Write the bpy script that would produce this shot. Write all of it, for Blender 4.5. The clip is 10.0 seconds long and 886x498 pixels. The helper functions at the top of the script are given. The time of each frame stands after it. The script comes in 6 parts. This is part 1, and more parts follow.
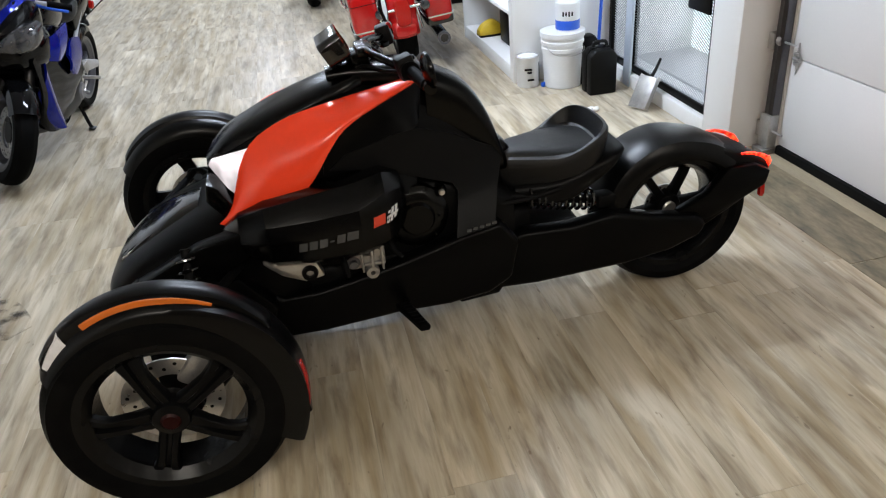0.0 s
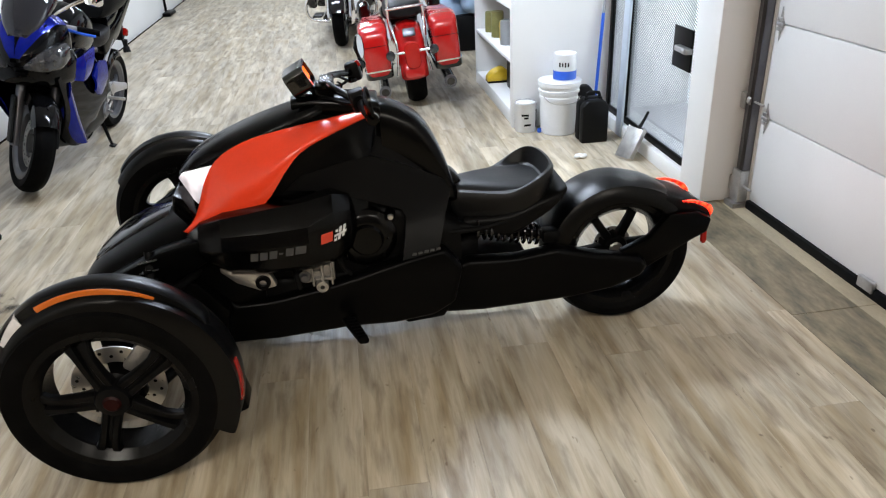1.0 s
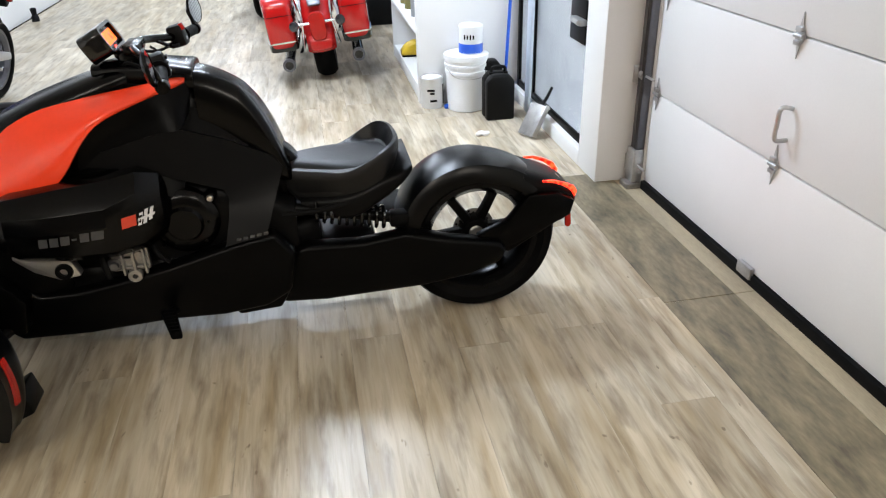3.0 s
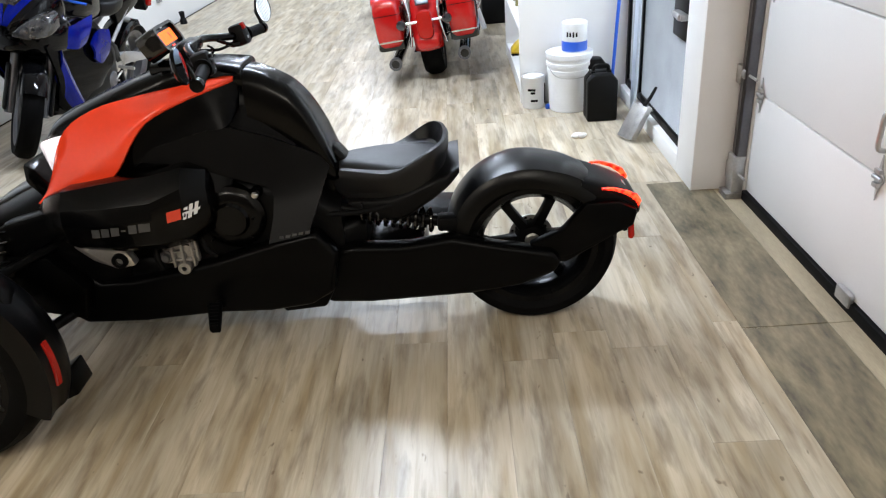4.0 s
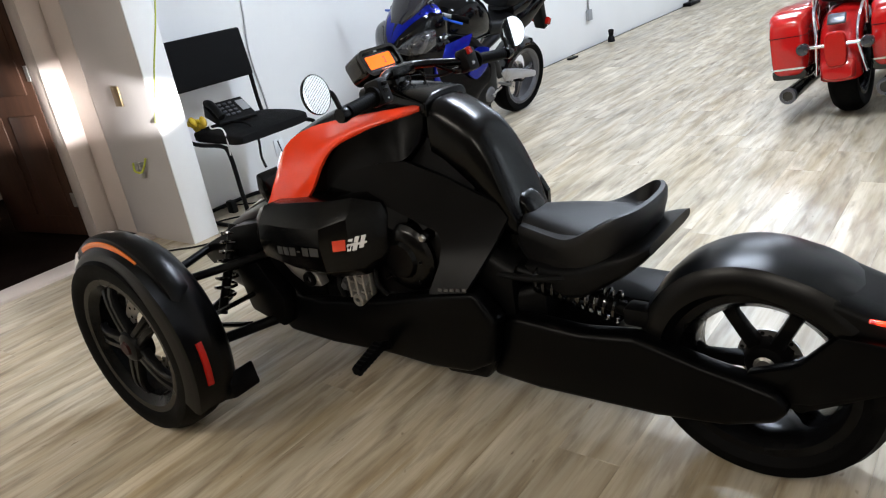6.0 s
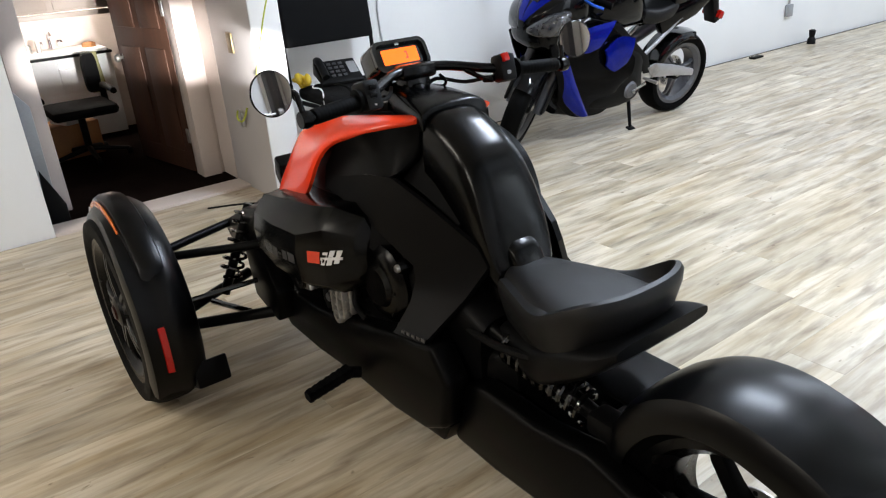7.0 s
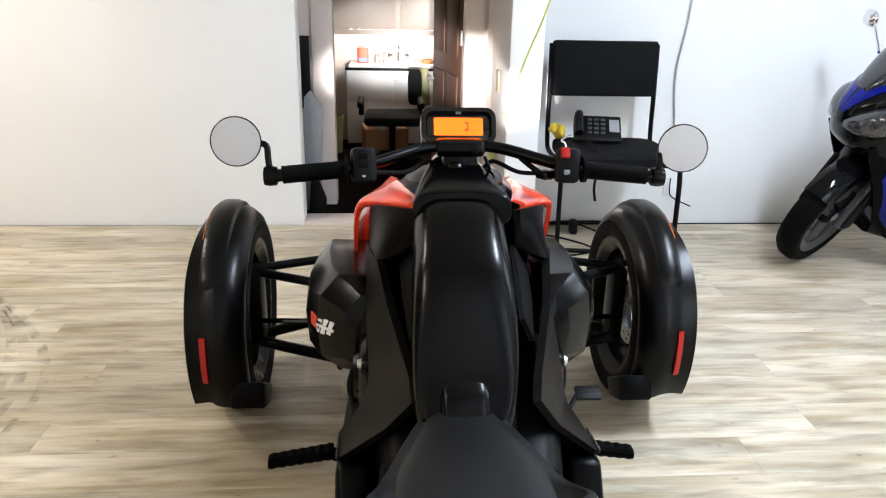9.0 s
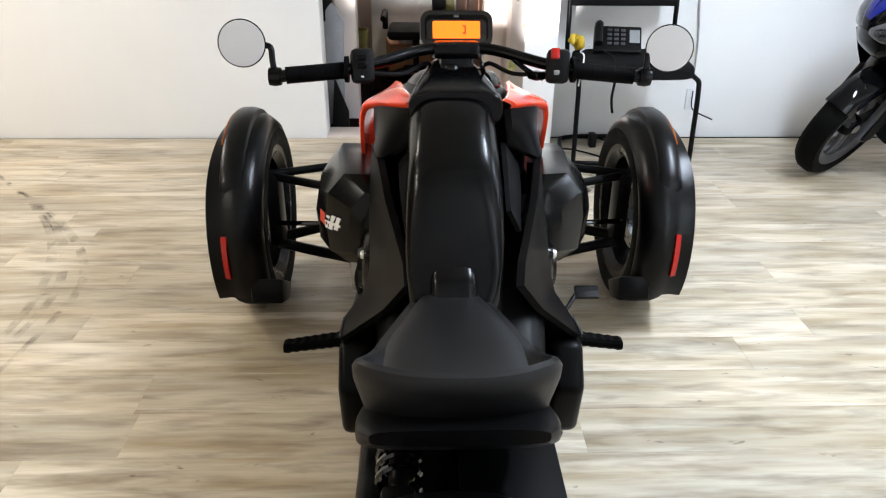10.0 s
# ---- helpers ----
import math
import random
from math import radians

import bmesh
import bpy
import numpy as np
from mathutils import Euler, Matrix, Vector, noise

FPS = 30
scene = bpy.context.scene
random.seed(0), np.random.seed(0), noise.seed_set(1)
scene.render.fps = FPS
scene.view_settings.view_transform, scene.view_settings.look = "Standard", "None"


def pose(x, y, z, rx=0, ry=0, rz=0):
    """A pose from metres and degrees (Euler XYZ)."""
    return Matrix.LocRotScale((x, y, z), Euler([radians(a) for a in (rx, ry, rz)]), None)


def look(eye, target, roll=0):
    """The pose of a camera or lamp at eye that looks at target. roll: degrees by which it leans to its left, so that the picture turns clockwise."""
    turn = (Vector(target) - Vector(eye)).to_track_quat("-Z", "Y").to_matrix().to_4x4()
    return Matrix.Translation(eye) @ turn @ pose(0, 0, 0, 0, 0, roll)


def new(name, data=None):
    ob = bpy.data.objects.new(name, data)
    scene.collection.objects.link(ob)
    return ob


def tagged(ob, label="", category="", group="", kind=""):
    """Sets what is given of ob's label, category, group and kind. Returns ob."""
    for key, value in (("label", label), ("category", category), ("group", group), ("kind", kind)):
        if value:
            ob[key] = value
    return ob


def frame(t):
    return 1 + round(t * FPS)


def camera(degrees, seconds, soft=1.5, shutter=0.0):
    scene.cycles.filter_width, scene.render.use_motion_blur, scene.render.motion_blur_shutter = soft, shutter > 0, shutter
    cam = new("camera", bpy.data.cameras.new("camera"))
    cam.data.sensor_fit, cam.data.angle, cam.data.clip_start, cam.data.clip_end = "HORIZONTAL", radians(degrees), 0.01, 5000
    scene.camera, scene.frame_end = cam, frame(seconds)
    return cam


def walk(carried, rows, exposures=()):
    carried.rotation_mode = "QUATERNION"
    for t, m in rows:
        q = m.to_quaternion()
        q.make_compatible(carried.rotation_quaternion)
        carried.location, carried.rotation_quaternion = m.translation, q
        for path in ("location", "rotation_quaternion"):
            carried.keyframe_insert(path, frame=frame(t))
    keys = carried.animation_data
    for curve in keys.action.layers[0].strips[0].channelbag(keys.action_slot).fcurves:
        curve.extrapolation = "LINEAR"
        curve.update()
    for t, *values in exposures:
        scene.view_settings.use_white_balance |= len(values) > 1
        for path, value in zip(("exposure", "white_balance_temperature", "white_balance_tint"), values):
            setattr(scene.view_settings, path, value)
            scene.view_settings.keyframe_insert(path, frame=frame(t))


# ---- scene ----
cam = camera(63.0, 10.0, soft=1.2)
PATH = [
    (0, (-1.232, -2.24, 1.563), (-0.937, -0.536, 0.558), -5.5),
    (0.5, (-1.116, -2.377, 1.595), (-0.941, -0.607, 0.681), -4.1),
    (1, (-0.977, -2.472, 1.571), (-0.754, -0.698, 0.675), -2.8),
    (1.5, (-0.84, -2.507, 1.529), (-0.498, -0.75, 0.637), -1.3),
    (2, (-0.756, -2.477, 1.455), (-0.281, -0.821, 0.44), -2.5),
    (2.5, (-0.661, -2.393, 1.466), (-0.267, -0.675, 0.52), -0.9),
    (2.7, (-0.618, -2.366, 1.471), (-0.239, -0.648, 0.52), -0.6),
    (3.8, (-0.244, -2.294, 1.452), (-0.278, -0.52, 0.528), -5.5),
    (4, (-0.213, -2.268, 1.429), (-0.288, -0.5, 0.496), -4.7),
    (4.5, (-0.07, -2.108, 1.334), (-0.239, -0.312, 0.469), 1.2),
    (5, (0.114, -1.97, 1.335), (-0.293, -0.196, 0.504), -4.1),
    (5.5, (0.31, -1.832, 1.32), (-0.573, -0.217, 0.539), -4.3),
    (5.7, (0.358, -1.766, 1.298), (-0.709, -0.255, 0.537), -6.9),
    (6.8, (0.45, -1.13, 1.306), (-0.93, 0.081, 0.512), -7.9),
    (7, (0.498, -1.039, 1.309), (-1.002, 0.017, 0.511), -4.3),
    (7.5, (0.449, -0.79, 1.263), (-1.183, -0.037, 0.386), -3.3),
    (8, (0.344, -0.525, 1.257), (-1.34, 0.116, 0.389), -2.3),
    (8.5, (0.363, -0.282, 1.291), (-1.458, 0.047, 0.531), 0.4),
    (9, (0.478, -0.158, 1.321), (-1.395, -0.006, 0.636), 1.3),
    (9.5, (0.597, -0.114, 1.346), (-1.268, -0.035, 0.628), -0.2),
    (9.7, (0.603, -0.098, 1.33), (-1.243, -0.03, 0.564), 0.1),
    (10, (0.598, -0.083, 1.31), (-1.195, -0.025, 0.426), 0.5),
]
walk(cam, [(t, look(eye, target, roll)) for t, eye, target, roll in PATH], exposures=[(0, 0.2), (0.5, 0.25), (1.5, 0.45), (2.0, 0.58), (2.5, 0.58), (4.5, 0.45), (5.5, 0.37), (7.0, 0.44), (8.0, 0.6), (9.0, 0.76), (10.0, 0.8)])

# ---------- light ----------
world = bpy.data.worlds.new("world")
world.use_nodes = True
scene.world = world
sky = world.node_tree.nodes.new("ShaderNodeTexSky")
sky.sky_type, sky.sun_disc, sky.sun_elevation, sky.sun_rotation = "NISHITA", False, radians(40), radians(100)
world.node_tree.links.new(sky.outputs[0], world.node_tree.nodes["Background"].inputs[0])
world.node_tree.nodes["Background"].inputs[1].default_value = 0.12


def area_lamp(x, y, z, sx, sy, watts, colour=(0.96, 0.98, 1.0), rx=0, rz=0):
    data = bpy.data.lights.new("ceiling_lamp", "AREA")
    data.shape, data.size, data.size_y, data.energy, data.color = "RECTANGLE", sx, sy, watts, colour
    ob = new("ceiling_lamp", data)
    ob.matrix_world = pose(x, y, z, rx, 0, rz)
    return ob


COOL, WARM = (0.80, 0.91, 1.08), (1.0, 0.93, 0.83)
LAMPS = [(-0.9, 1.7, 88, COOL), (-1.4, 4.6, 55, COOL), (-1.4, 7.4, 66, COOL), (-1.4, 10.2, 60, COOL), (-2.1, -3.1, 50, WARM), (0.3, -3.3, 34, WARM)]
for lx, ly, watts, tint in LAMPS:
    area_lamp(lx, ly, 2.74, 1.2, 0.25, watts, tint)
# daylight of the window behind the gate
area_lamp(1.40, 1.74, 1.15, 2.0, 1.2, 14, (0.86, 0.94, 1.0)).matrix_world = pose(1.40, 1.74, 1.15, 0, 90, 0)

# low beams of the three-wheeler, and its tail lights
for s in (-1, 1):
    beam = bpy.data.lights.new("headlight_beam", "SPOT")
    beam.energy, beam.color, beam.spot_size, beam.spot_blend, beam.shadow_soft_size = 460, (1.0, 0.97, 0.95), radians(25), 0.65, 0.01
    new("headlight_beam", beam).matrix_world = look((-1.575, s * 0.16, 0.70), (-3.6, s * 0.20 + 0.14, 0.80)) @ Matrix.Diagonal((1.15, 0.5, 1, 1))
    red = bpy.data.lights.new("tail_bulb", "AREA")
    red.shape, red.size, red.size_y, red.energy, red.color = "RECTANGLE", 0.02, 0.05, 0.13, (1.0, 0.03, 0.02)
    new("tail_bulb", red).matrix_world = look((0.36, -0.04 + s * 0.115, 0.44), (1.1, -0.04 + s * 0.2, 0.62))

# ---------- materials ----------


def node_mat(name):
    m = bpy.data.materials.new(name)
    m.use_nodes = True
    t = m.node_tree
    return m, t, t.nodes, t.links, t.nodes["Principled BSDF"]


def mat(name, base, rough=0.5, metal=0.0, var=0.12, scale=6.0, fine=90.0, bump=0.08, coat=0.0, rvar=0.12, spec=0.5, dust=0.0, streak=(1, 1, 1)):
    """A surface with broad stains and fine grain; dust lifts the tone in patches."""
    m, t, n, l, b = node_mat(name)
    co = n.new("ShaderNodeTexCoord")
    mp = n.new("ShaderNodeMapping")
    mp.inputs["Scale"].default_value = streak
    l.new(co.outputs["Object"], mp.inputs[0])
    big, small = n.new("ShaderNodeTexNoise"), n.new("ShaderNodeTexNoise")
    big.inputs["Scale"].default_value, big.inputs["Detail"].default_value = scale, 5
    small.inputs["Scale"].default_value, small.inputs["Detail"].default_value = fine, 3
    l.new(mp.outputs[0], big.inputs[0]), l.new(mp.outputs[0], small.inputs[0])
    both = n.new("ShaderNodeMath")
    both.operation = "MULTIPLY_ADD"
    l.new(small.outputs[0], both.inputs[0])
    both.inputs[1].default_value = 0.4
    l.new(big.outputs[0], both.inputs[2])
    ramp = n.new("ShaderNodeMapRange")
    ramp.inputs[1].default_value, ramp.inputs[2].default_value = 0.45, 0.95
    ramp.inputs[3].default_value, ramp.inputs[4].default_value = 1 - var, 1 + var
    l.new(both.outputs[0], ramp.inputs[0])
    mul = n.new("ShaderNodeMix")
    mul.data_type, mul.blend_type = "RGBA", "MULTIPLY"
    mul.inputs[0].default_value = 1.0
    mul.inputs[6].default_value = (*base, 1)
    l.new(ramp.outputs[0], mul.inputs[7])
    last = mul.outputs[2]
    if dust:
        dm = n.new("ShaderNodeMapRange")
        dm.inputs[1].default_value, dm.inputs[2].default_value, dm.inputs[4].default_value = 0.5, 0.75, dust
        l.new(big.outputs[0], dm.inputs[0])
        mix = n.new("ShaderNodeMix")
        mix.data_type = "RGBA"
        l.new(dm.outputs[0], mix.inputs[0])
        l.new(last, mix.inputs[6])
        mix.inputs[7].default_value = (0.32, 0.29, 0.25, 1)
        last = mix.outputs[2]
    l.new(last, b.inputs["Base Color"])
    rr = n.new("ShaderNodeMapRange")
    rr.inputs[1].default_value, rr.inputs[2].default_value = 0.3, 0.75
    rr.inputs[3].default_value, rr.inputs[4].default_value = max(0.02, rough - rvar * rough), min(1, rough + rvar * rough)
    l.new(big.outputs[0], rr.inputs[0])
    l.new(rr.outputs[0], b.inputs["Roughness"])
    b.inputs["Metallic"].default_value = metal
    b.inputs["Specular IOR Level"].default_value = spec
    b.inputs["Coat Weight"].default_value = coat
    b.inputs["Coat Roughness"].default_value = 0.05
    if bump:
        bp = n.new("ShaderNodeBump")
        bp.inputs["Strength"].default_value, bp.inputs["Distance"].default_value = bump, 0.002
        l.new(small.outputs[0], bp.inputs["Height"])
        l.new(bp.outputs[0], b.inputs["Normal"])
    return m


def glow(name, colour, strength, hot=None, size=55):
    """A lit surface; hot is the colour of the brighter facets of a ribbed lens."""
    m, t, n, l, b = node_mat(name)
    b.inputs["Base Color"].default_value = (*colour, 1)
    b.inputs["Emission Color"].default_value = (*colour, 1)
    b.inputs["Emission Strength"].default_value = strength
    b.inputs["Roughness"].default_value = 0.2
    if hot:
        co, no, ra = n.new("ShaderNodeTexCoord"), n.new("ShaderNodeTexNoise"), n.new("ShaderNodeValToRGB")
        no.inputs["Scale"].default_value, no.inputs["Detail"].default_value = size, 2
        ra.color_ramp.elements[0].position, ra.color_ramp.elements[1].position = 0.42, 0.62
        ra.color_ramp.elements[0].color, ra.color_ramp.elements[1].color = (*colour, 1), (*hot, 1)
        l.new(co.outputs["Object"], no.inputs["Vector"]), l.new(no.outputs["Fac"], ra.inputs["Fac"]), l.new(ra.outputs["Color"], b.inputs["Emission Color"])
    return m


def plank_mat(name, light, dark, warm):
    """Printed vinyl plank: long grain, knots and a tone of its own for every plank."""
    m, t, n, l, b = node_mat(name)
    co, oi, ge = n.new("ShaderNodeTexCoord"), n.new("ShaderNodeObjectInfo"), n.new("ShaderNodeNewGeometry")
    add = n.new("ShaderNodeMath")
    l.new(oi.outputs["Random"], add.inputs[0]), l.new(ge.outputs["Random Per Island"], add.inputs[1])
    wide = n.new("ShaderNodeVectorMath")
    wide.operation = "SCALE"
    cmb = n.new("ShaderNodeCombineXYZ")
    for k in range(3):
        l.new(add.outputs[0], cmb.inputs[k])
    l.new(cmb.outputs[0], wide.inputs[0])
    wide.inputs["Scale"].default_value = 37.0
    off = n.new("ShaderNodeVectorMath")
    l.new(co.outputs["Object"], off.inputs[0]), l.new(wide.outputs[0], off.inputs[1])

    def grain(sx, sy, detail, rough=0.6):
        mp, tx = n.new("ShaderNodeMapping"), n.new("ShaderNodeTexNoise")
        mp.inputs["Scale"].default_value = (sx, sy, 1)
        l.new(off.outputs[0], mp.inputs[0]), l.new(mp.outputs[0], tx.inputs[0])
        tx.inputs["Scale"].default_value, tx.inputs["Detail"].default_value, tx.inputs["Roughness"].default_value = 1.0, detail, rough
        tx.inputs["Distortion"].default_value = 0.25
        return tx.outputs[0]

    def mixer(fac, a, c, kind="MIX"):
        mx = n.new("ShaderNodeMix")
        mx.data_type, mx.blend_type = "RGBA", kind
        for sock, v in ((mx.inputs[0], fac), (mx.inputs[6], a), (mx.inputs[7], c)):
            if isinstance(v, (tuple, float, int)):
                sock.default_value = v
            else:
                l.new(v, sock)
        return mx.outputs[2]

    def ramp(v, lo, hi, a=0.0, c=1.0):
        mr = n.new("ShaderNodeMapRange")
        mr.inputs[1].default_value, mr.inputs[2].default_value, mr.inputs[3].default_value, mr.inputs[4].default_value = lo, hi, a, c
        l.new(v, mr.inputs[0])
        return mr.outputs[0]

    patch = ramp(grain(17, 2.0, 3, 0.5), 0.30, 0.70)
    fine = ramp(grain(95, 5.0, 4), 0.46, 0.70)
    blot = ramp(grain(24, 3.8, 4, 0.55), 0.48, 0.74)
    col = mixer(patch, (*light, 1), (*warm, 1))
    mul = n.new("ShaderNodeMath")
    mul.operation = "MULTIPLY"
    l.new(blot, mul.inputs[0])
    mul.inputs[1].default_value = 0.66
    col = mixer(mul.outputs[0], col, (*dark, 1))
    fm = n.new("ShaderNodeMath")
    fm.operation = "MULTIPLY"
    l.new(fine, fm.inputs[0])
    fm.inputs[1].default_value = 0.20
    col = mixer(fm.outputs[0], col, (*dark, 1))
    knot = ramp(grain(30, 14, 2), 0.70, 0.76, 0.0, 0.65)
    col = mixer(knot, col, (*dark, 1))
    broad = ramp(grain(5, 1.1, 2), 0.35, 0.65, 0.80, 1.14)
    col = mixer(1.0, col, broad, "MULTIPLY")
    tone = ramp(add.outputs[0], 0.0, 1.0, 0.84, 1.13)
    col = mixer(1.0, col, tone, "MULTIPLY")
    l.new(col, b.inputs["Base Color"])
    l.new(ramp(grain(3, 3, 4), 0.3, 0.7, 0.28, 0.40), b.inputs["Roughness"])
    b.inputs["Specular IOR Level"].default_value = 0.36
    bp = n.new("ShaderNodeBump")
    bp.inputs["Strength"].default_value, bp.inputs["Distance"].default_value = 0.05, 0.001
    l.new(fine, bp.inputs["Height"]), l.new(bp.outputs[0], b.inputs["Normal"])
    return m


PLANK = plank_mat("vinyl_plank", (0.520, 0.466, 0.372), (0.105, 0.071, 0.040), (0.320, 0.254, 0.160))
OLDWOOD = mat("bare_plywood", (0.170, 0.142, 0.090), 0.5, var=0.62, scale=7.0, fine=30, bump=0.2, streak=(2.2, 0.7, 1))
EDGEWOOD = mat("pale_wood_edge", (0.36, 0.305, 0.21), 0.45, var=0.25, scale=4, fine=60, streak=(3, 0.6, 1))
WALL = mat("white_wall_paint", (0.80, 0.80, 0.79), 0.6, var=0.03, scale=1.6, fine=220, bump=0.12)
DOORWHITE = mat("white_door_enamel", (0.74, 0.74, 0.73), 0.42, var=0.035, scale=2.2, fine=160, bump=0.06)
GREYDOOR = mat("grey_paint", (0.46, 0.44, 0.44), 0.5, var=0.06, scale=3, fine=140)
CEIL = mat("ceiling_paint", (0.75, 0.75, 0.74), 0.8, var=0.04)
MATTE = mat("matte_black_plastic", (0.0010, 0.0010, 0.0011), 0.31, var=0.15, scale=9, fine=420, bump=0.03, rvar=0.03, spec=0.08)
SATIN = mat("satin_black_plastic", (0.0009, 0.0009, 0.0010), 0.22, var=0.2, scale=7, fine=300, bump=0.012, spec=0.17)
FENDER = mat("matte_black_fender", (0.0010, 0.0010, 0.0011), 0.29, var=0.2, scale=9, fine=420, bump=0.05, rvar=0.02, spec=0.18)
GREYPLAS = mat("dark_grey_plastic", (0.0024, 0.0024, 0.0026), 0.40, var=0.15, scale=9, fine=380, bump=0.10, spec=0.11)
GLOSS = mat("gloss_black", (0.0025, 0.0025, 0.00265), 0.12, var=0.1, bump=0.0, coat=0.6, spec=0.35)
RUBBER = mat("tyre_rubber", (0.0015, 0.0015, 0.0016), 0.62, var=0.3, scale=14, fine=160, bump=0.3, dust=0.006, spec=0.05)
VINYL = mat("seat_vinyl", (0.0040, 0.0040, 0.0043), 0.46, var=0.15, scale=10, fine=700, bump=0.2, spec=0.30)
RIM = mat("dark_grey_cast_rim", (0.0026, 0.0026, 0.0028), 0.32, metal=0.1, spec=0.10, var=0.12, scale=12)
RIMRING = mat("grey_rim_ring", (0.0032, 0.0032, 0.0034), 0.26, metal=0.2, spec=0.14, var=0.15, scale=10)
STEEL = mat("brushed_steel", (0.55, 0.54, 0.52), 0.30, metal=0.9, var=0.12, scale=20, fine=200)
CAST = mat("cast_aluminium", (0.36, 0.35, 0.335), 0.42, metal=0.8, var=0.25, scale=24, fine=160, bump=0.35, dust=0.25)
CHROME = mat("chrome", (0.80, 0.80, 0.82), 0.07, metal=1.0, var=0.03, bump=0.0)
MIRROR = mat("mirror_glass", (0.66, 0.66, 0.66), 0.02, metal=1.0, var=0.01, bump=0.0, rvar=0)
RED = mat("orange_red_paint", (0.93, 0.058, 0.016), 0.20, var=0.05, scale=4, bump=0.0, coat=0.2)
BIKERED = mat("candy_red_paint", (0.42, 0.009, 0.008), 0.14, var=0.10, scale=4, bump=0.0, coat=0.5)
BLUE = mat("blue_pearl_paint", (0.002, 0.009, 0.21), 0.13, metal=0.45, var=0.3, scale=5, bump=0.0, coat=0.15, spec=0.2)
BIKEBLACK = mat("black_pearl_paint", (0.002, 0.002, 0.0023), 0.07, var=0.1, scale=5, bump=0.0, spec=0.20)
BIKEGREY = mat("graphite_pearl_paint", (0.0015, 0.0015, 0.0019), 0.09, metal=0.0, spec=0.06, var=0.15, scale=5, bump=0.0)
REDLENS = mat("red_lens", (0.36, 0.008, 0.005), 0.12, var=0.05, fine=300, bump=0.2)
ORANGELENS = mat("amber_lens", (0.50, 0.115, 0.010), 0.15, var=0.08, fine=260, bump=0.25)
LAMPGREY = mat("clear_lens_over_grey_bowl", (0.040, 0.040, 0.043), 0.08, metal=0.3, var=0.5, scale=30, fine=70, bump=0.2, coat=0.8)
WHITELENS = mat("clear_lamp_lens", (0.70, 0.69, 0.70), 0.12, var=0.12, scale=18, fine=90, bump=0.3)
LCD = glow("orange_lcd", (1.0, 0.13, 0.008), 1.15)
TAILGLOW = glow("lit_tail_lens", (0.10, 0.002, 0.001), 4.0, (1.0, 0.036, 0.010))
HEADGLOW = glow("lit_headlight_lens", (0.34, 0.31, 0.325), 1.0, (0.92, 0.87, 0.90), 9)
HUBRED = mat("dark_red_badge", (0.014, 0.0012, 0.0012), 0.35, spec=0.1)
LCDINK = mat("lcd_ink", (0.25, 0.04, 0.005), 0.4)
DECALGREY = mat("grey_decal", (0.045, 0.045, 0.047), 0.4)
DECALWHITE = mat("white_decal", (0.72, 0.72, 0.72), 0.4)
DECALRED = mat("red_decal", (0.62, 0.05, 0.02), 0.4)
WHITEPLAS = mat("white_plastic", (0.74, 0.75, 0.76), 0.38, var=0.06, scale=9, dust=0.08)
BLUEPLAS = mat("blue_plastic", (0.02, 0.10, 0.55), 0.35)
DULLBRASS = mat("dull_brass", (0.20, 0.15, 0.08), 0.42, metal=0.8, var=0.2)
YELLOW = mat("yellow_plastic", (0.62, 0.42, 0.02), 0.4, var=0.15)
GREENISH = mat("olive_label", (0.19, 0.18, 0.06), 0.5, var=0.25, scale=14)
BLACKCASE = mat("black_case_plastic", (0.003, 0.003, 0.0032), 0.5, var=0.2, fine=260, bump=0.25, spec=0.15)
GREYMETAL = mat("grey_painted_metal", (0.30, 0.31, 0.32), 0.42, metal=0.3, var=0.12)
BLACKSTEEL = mat("black_painted_steel", (0.003, 0.003, 0.00318), 0.4, metal=0.2, var=0.2, spec=0.1)
GALV = mat("galvanised_steel", (0.48, 0.48, 0.48), 0.38, metal=0.85, var=0.2, scale=18)
FABRIC = mat("black_upholstery", (0.005, 0.005, 0.0053), 0.85, var=0.25, scale=14, fine=600, bump=0.5, spec=0.1)
SEAL = mat("black_rubber_seal", (0.003, 0.003, 0.00318), 0.7, var=0.3, spec=0.1)
BROWNWOOD = mat("brown_stained_wood", (0.060, 0.030, 0.020), 0.5, spec=0.15, var=0.3, scale=5, fine=70, streak=(6, 6, 0.8))
BACKWALL = mat("unseen_dark_wall", (0.10, 0.085, 0.07), 0.7, var=0.2, scale=2)
CASING = mat("cream_casing_paint", (0.56, 0.49, 0.45), 0.45, var=0.05)
CABINET = mat("taupe_cabinet", (0.34, 0.28, 0.24), 0.45, var=0.08)
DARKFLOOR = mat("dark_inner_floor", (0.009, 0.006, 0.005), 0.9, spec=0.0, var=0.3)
ORANGEBOX = mat("brown_cardboard", (0.32, 0.14, 0.05), 0.7, var=0.2)
CORDGREEN = mat("yellow_green_cord", (0.45, 0.50, 0.06), 0.5)
FROST = glow("daylight_panel", (0.84, 0.92, 1.0), 1.3)
GLASS = mat("dark_tinted_screen", (0.012, 0.012, 0.016), 0.06, var=0.02, bump=0.0, coat=0.5)
PALEPLAS = mat("pale_blue_plastic", (0.50, 0.57, 0.66), 0.35, var=0.06, scale=8)
BLUECLOTH = mat("pale_blue_cloth", (0.35, 0.47, 0.62), 0.85, var=0.15, scale=8)
GUNMETAL = mat("gunmetal", (0.12, 0.12, 0.13), 0.35, metal=0.7, var=0.2)
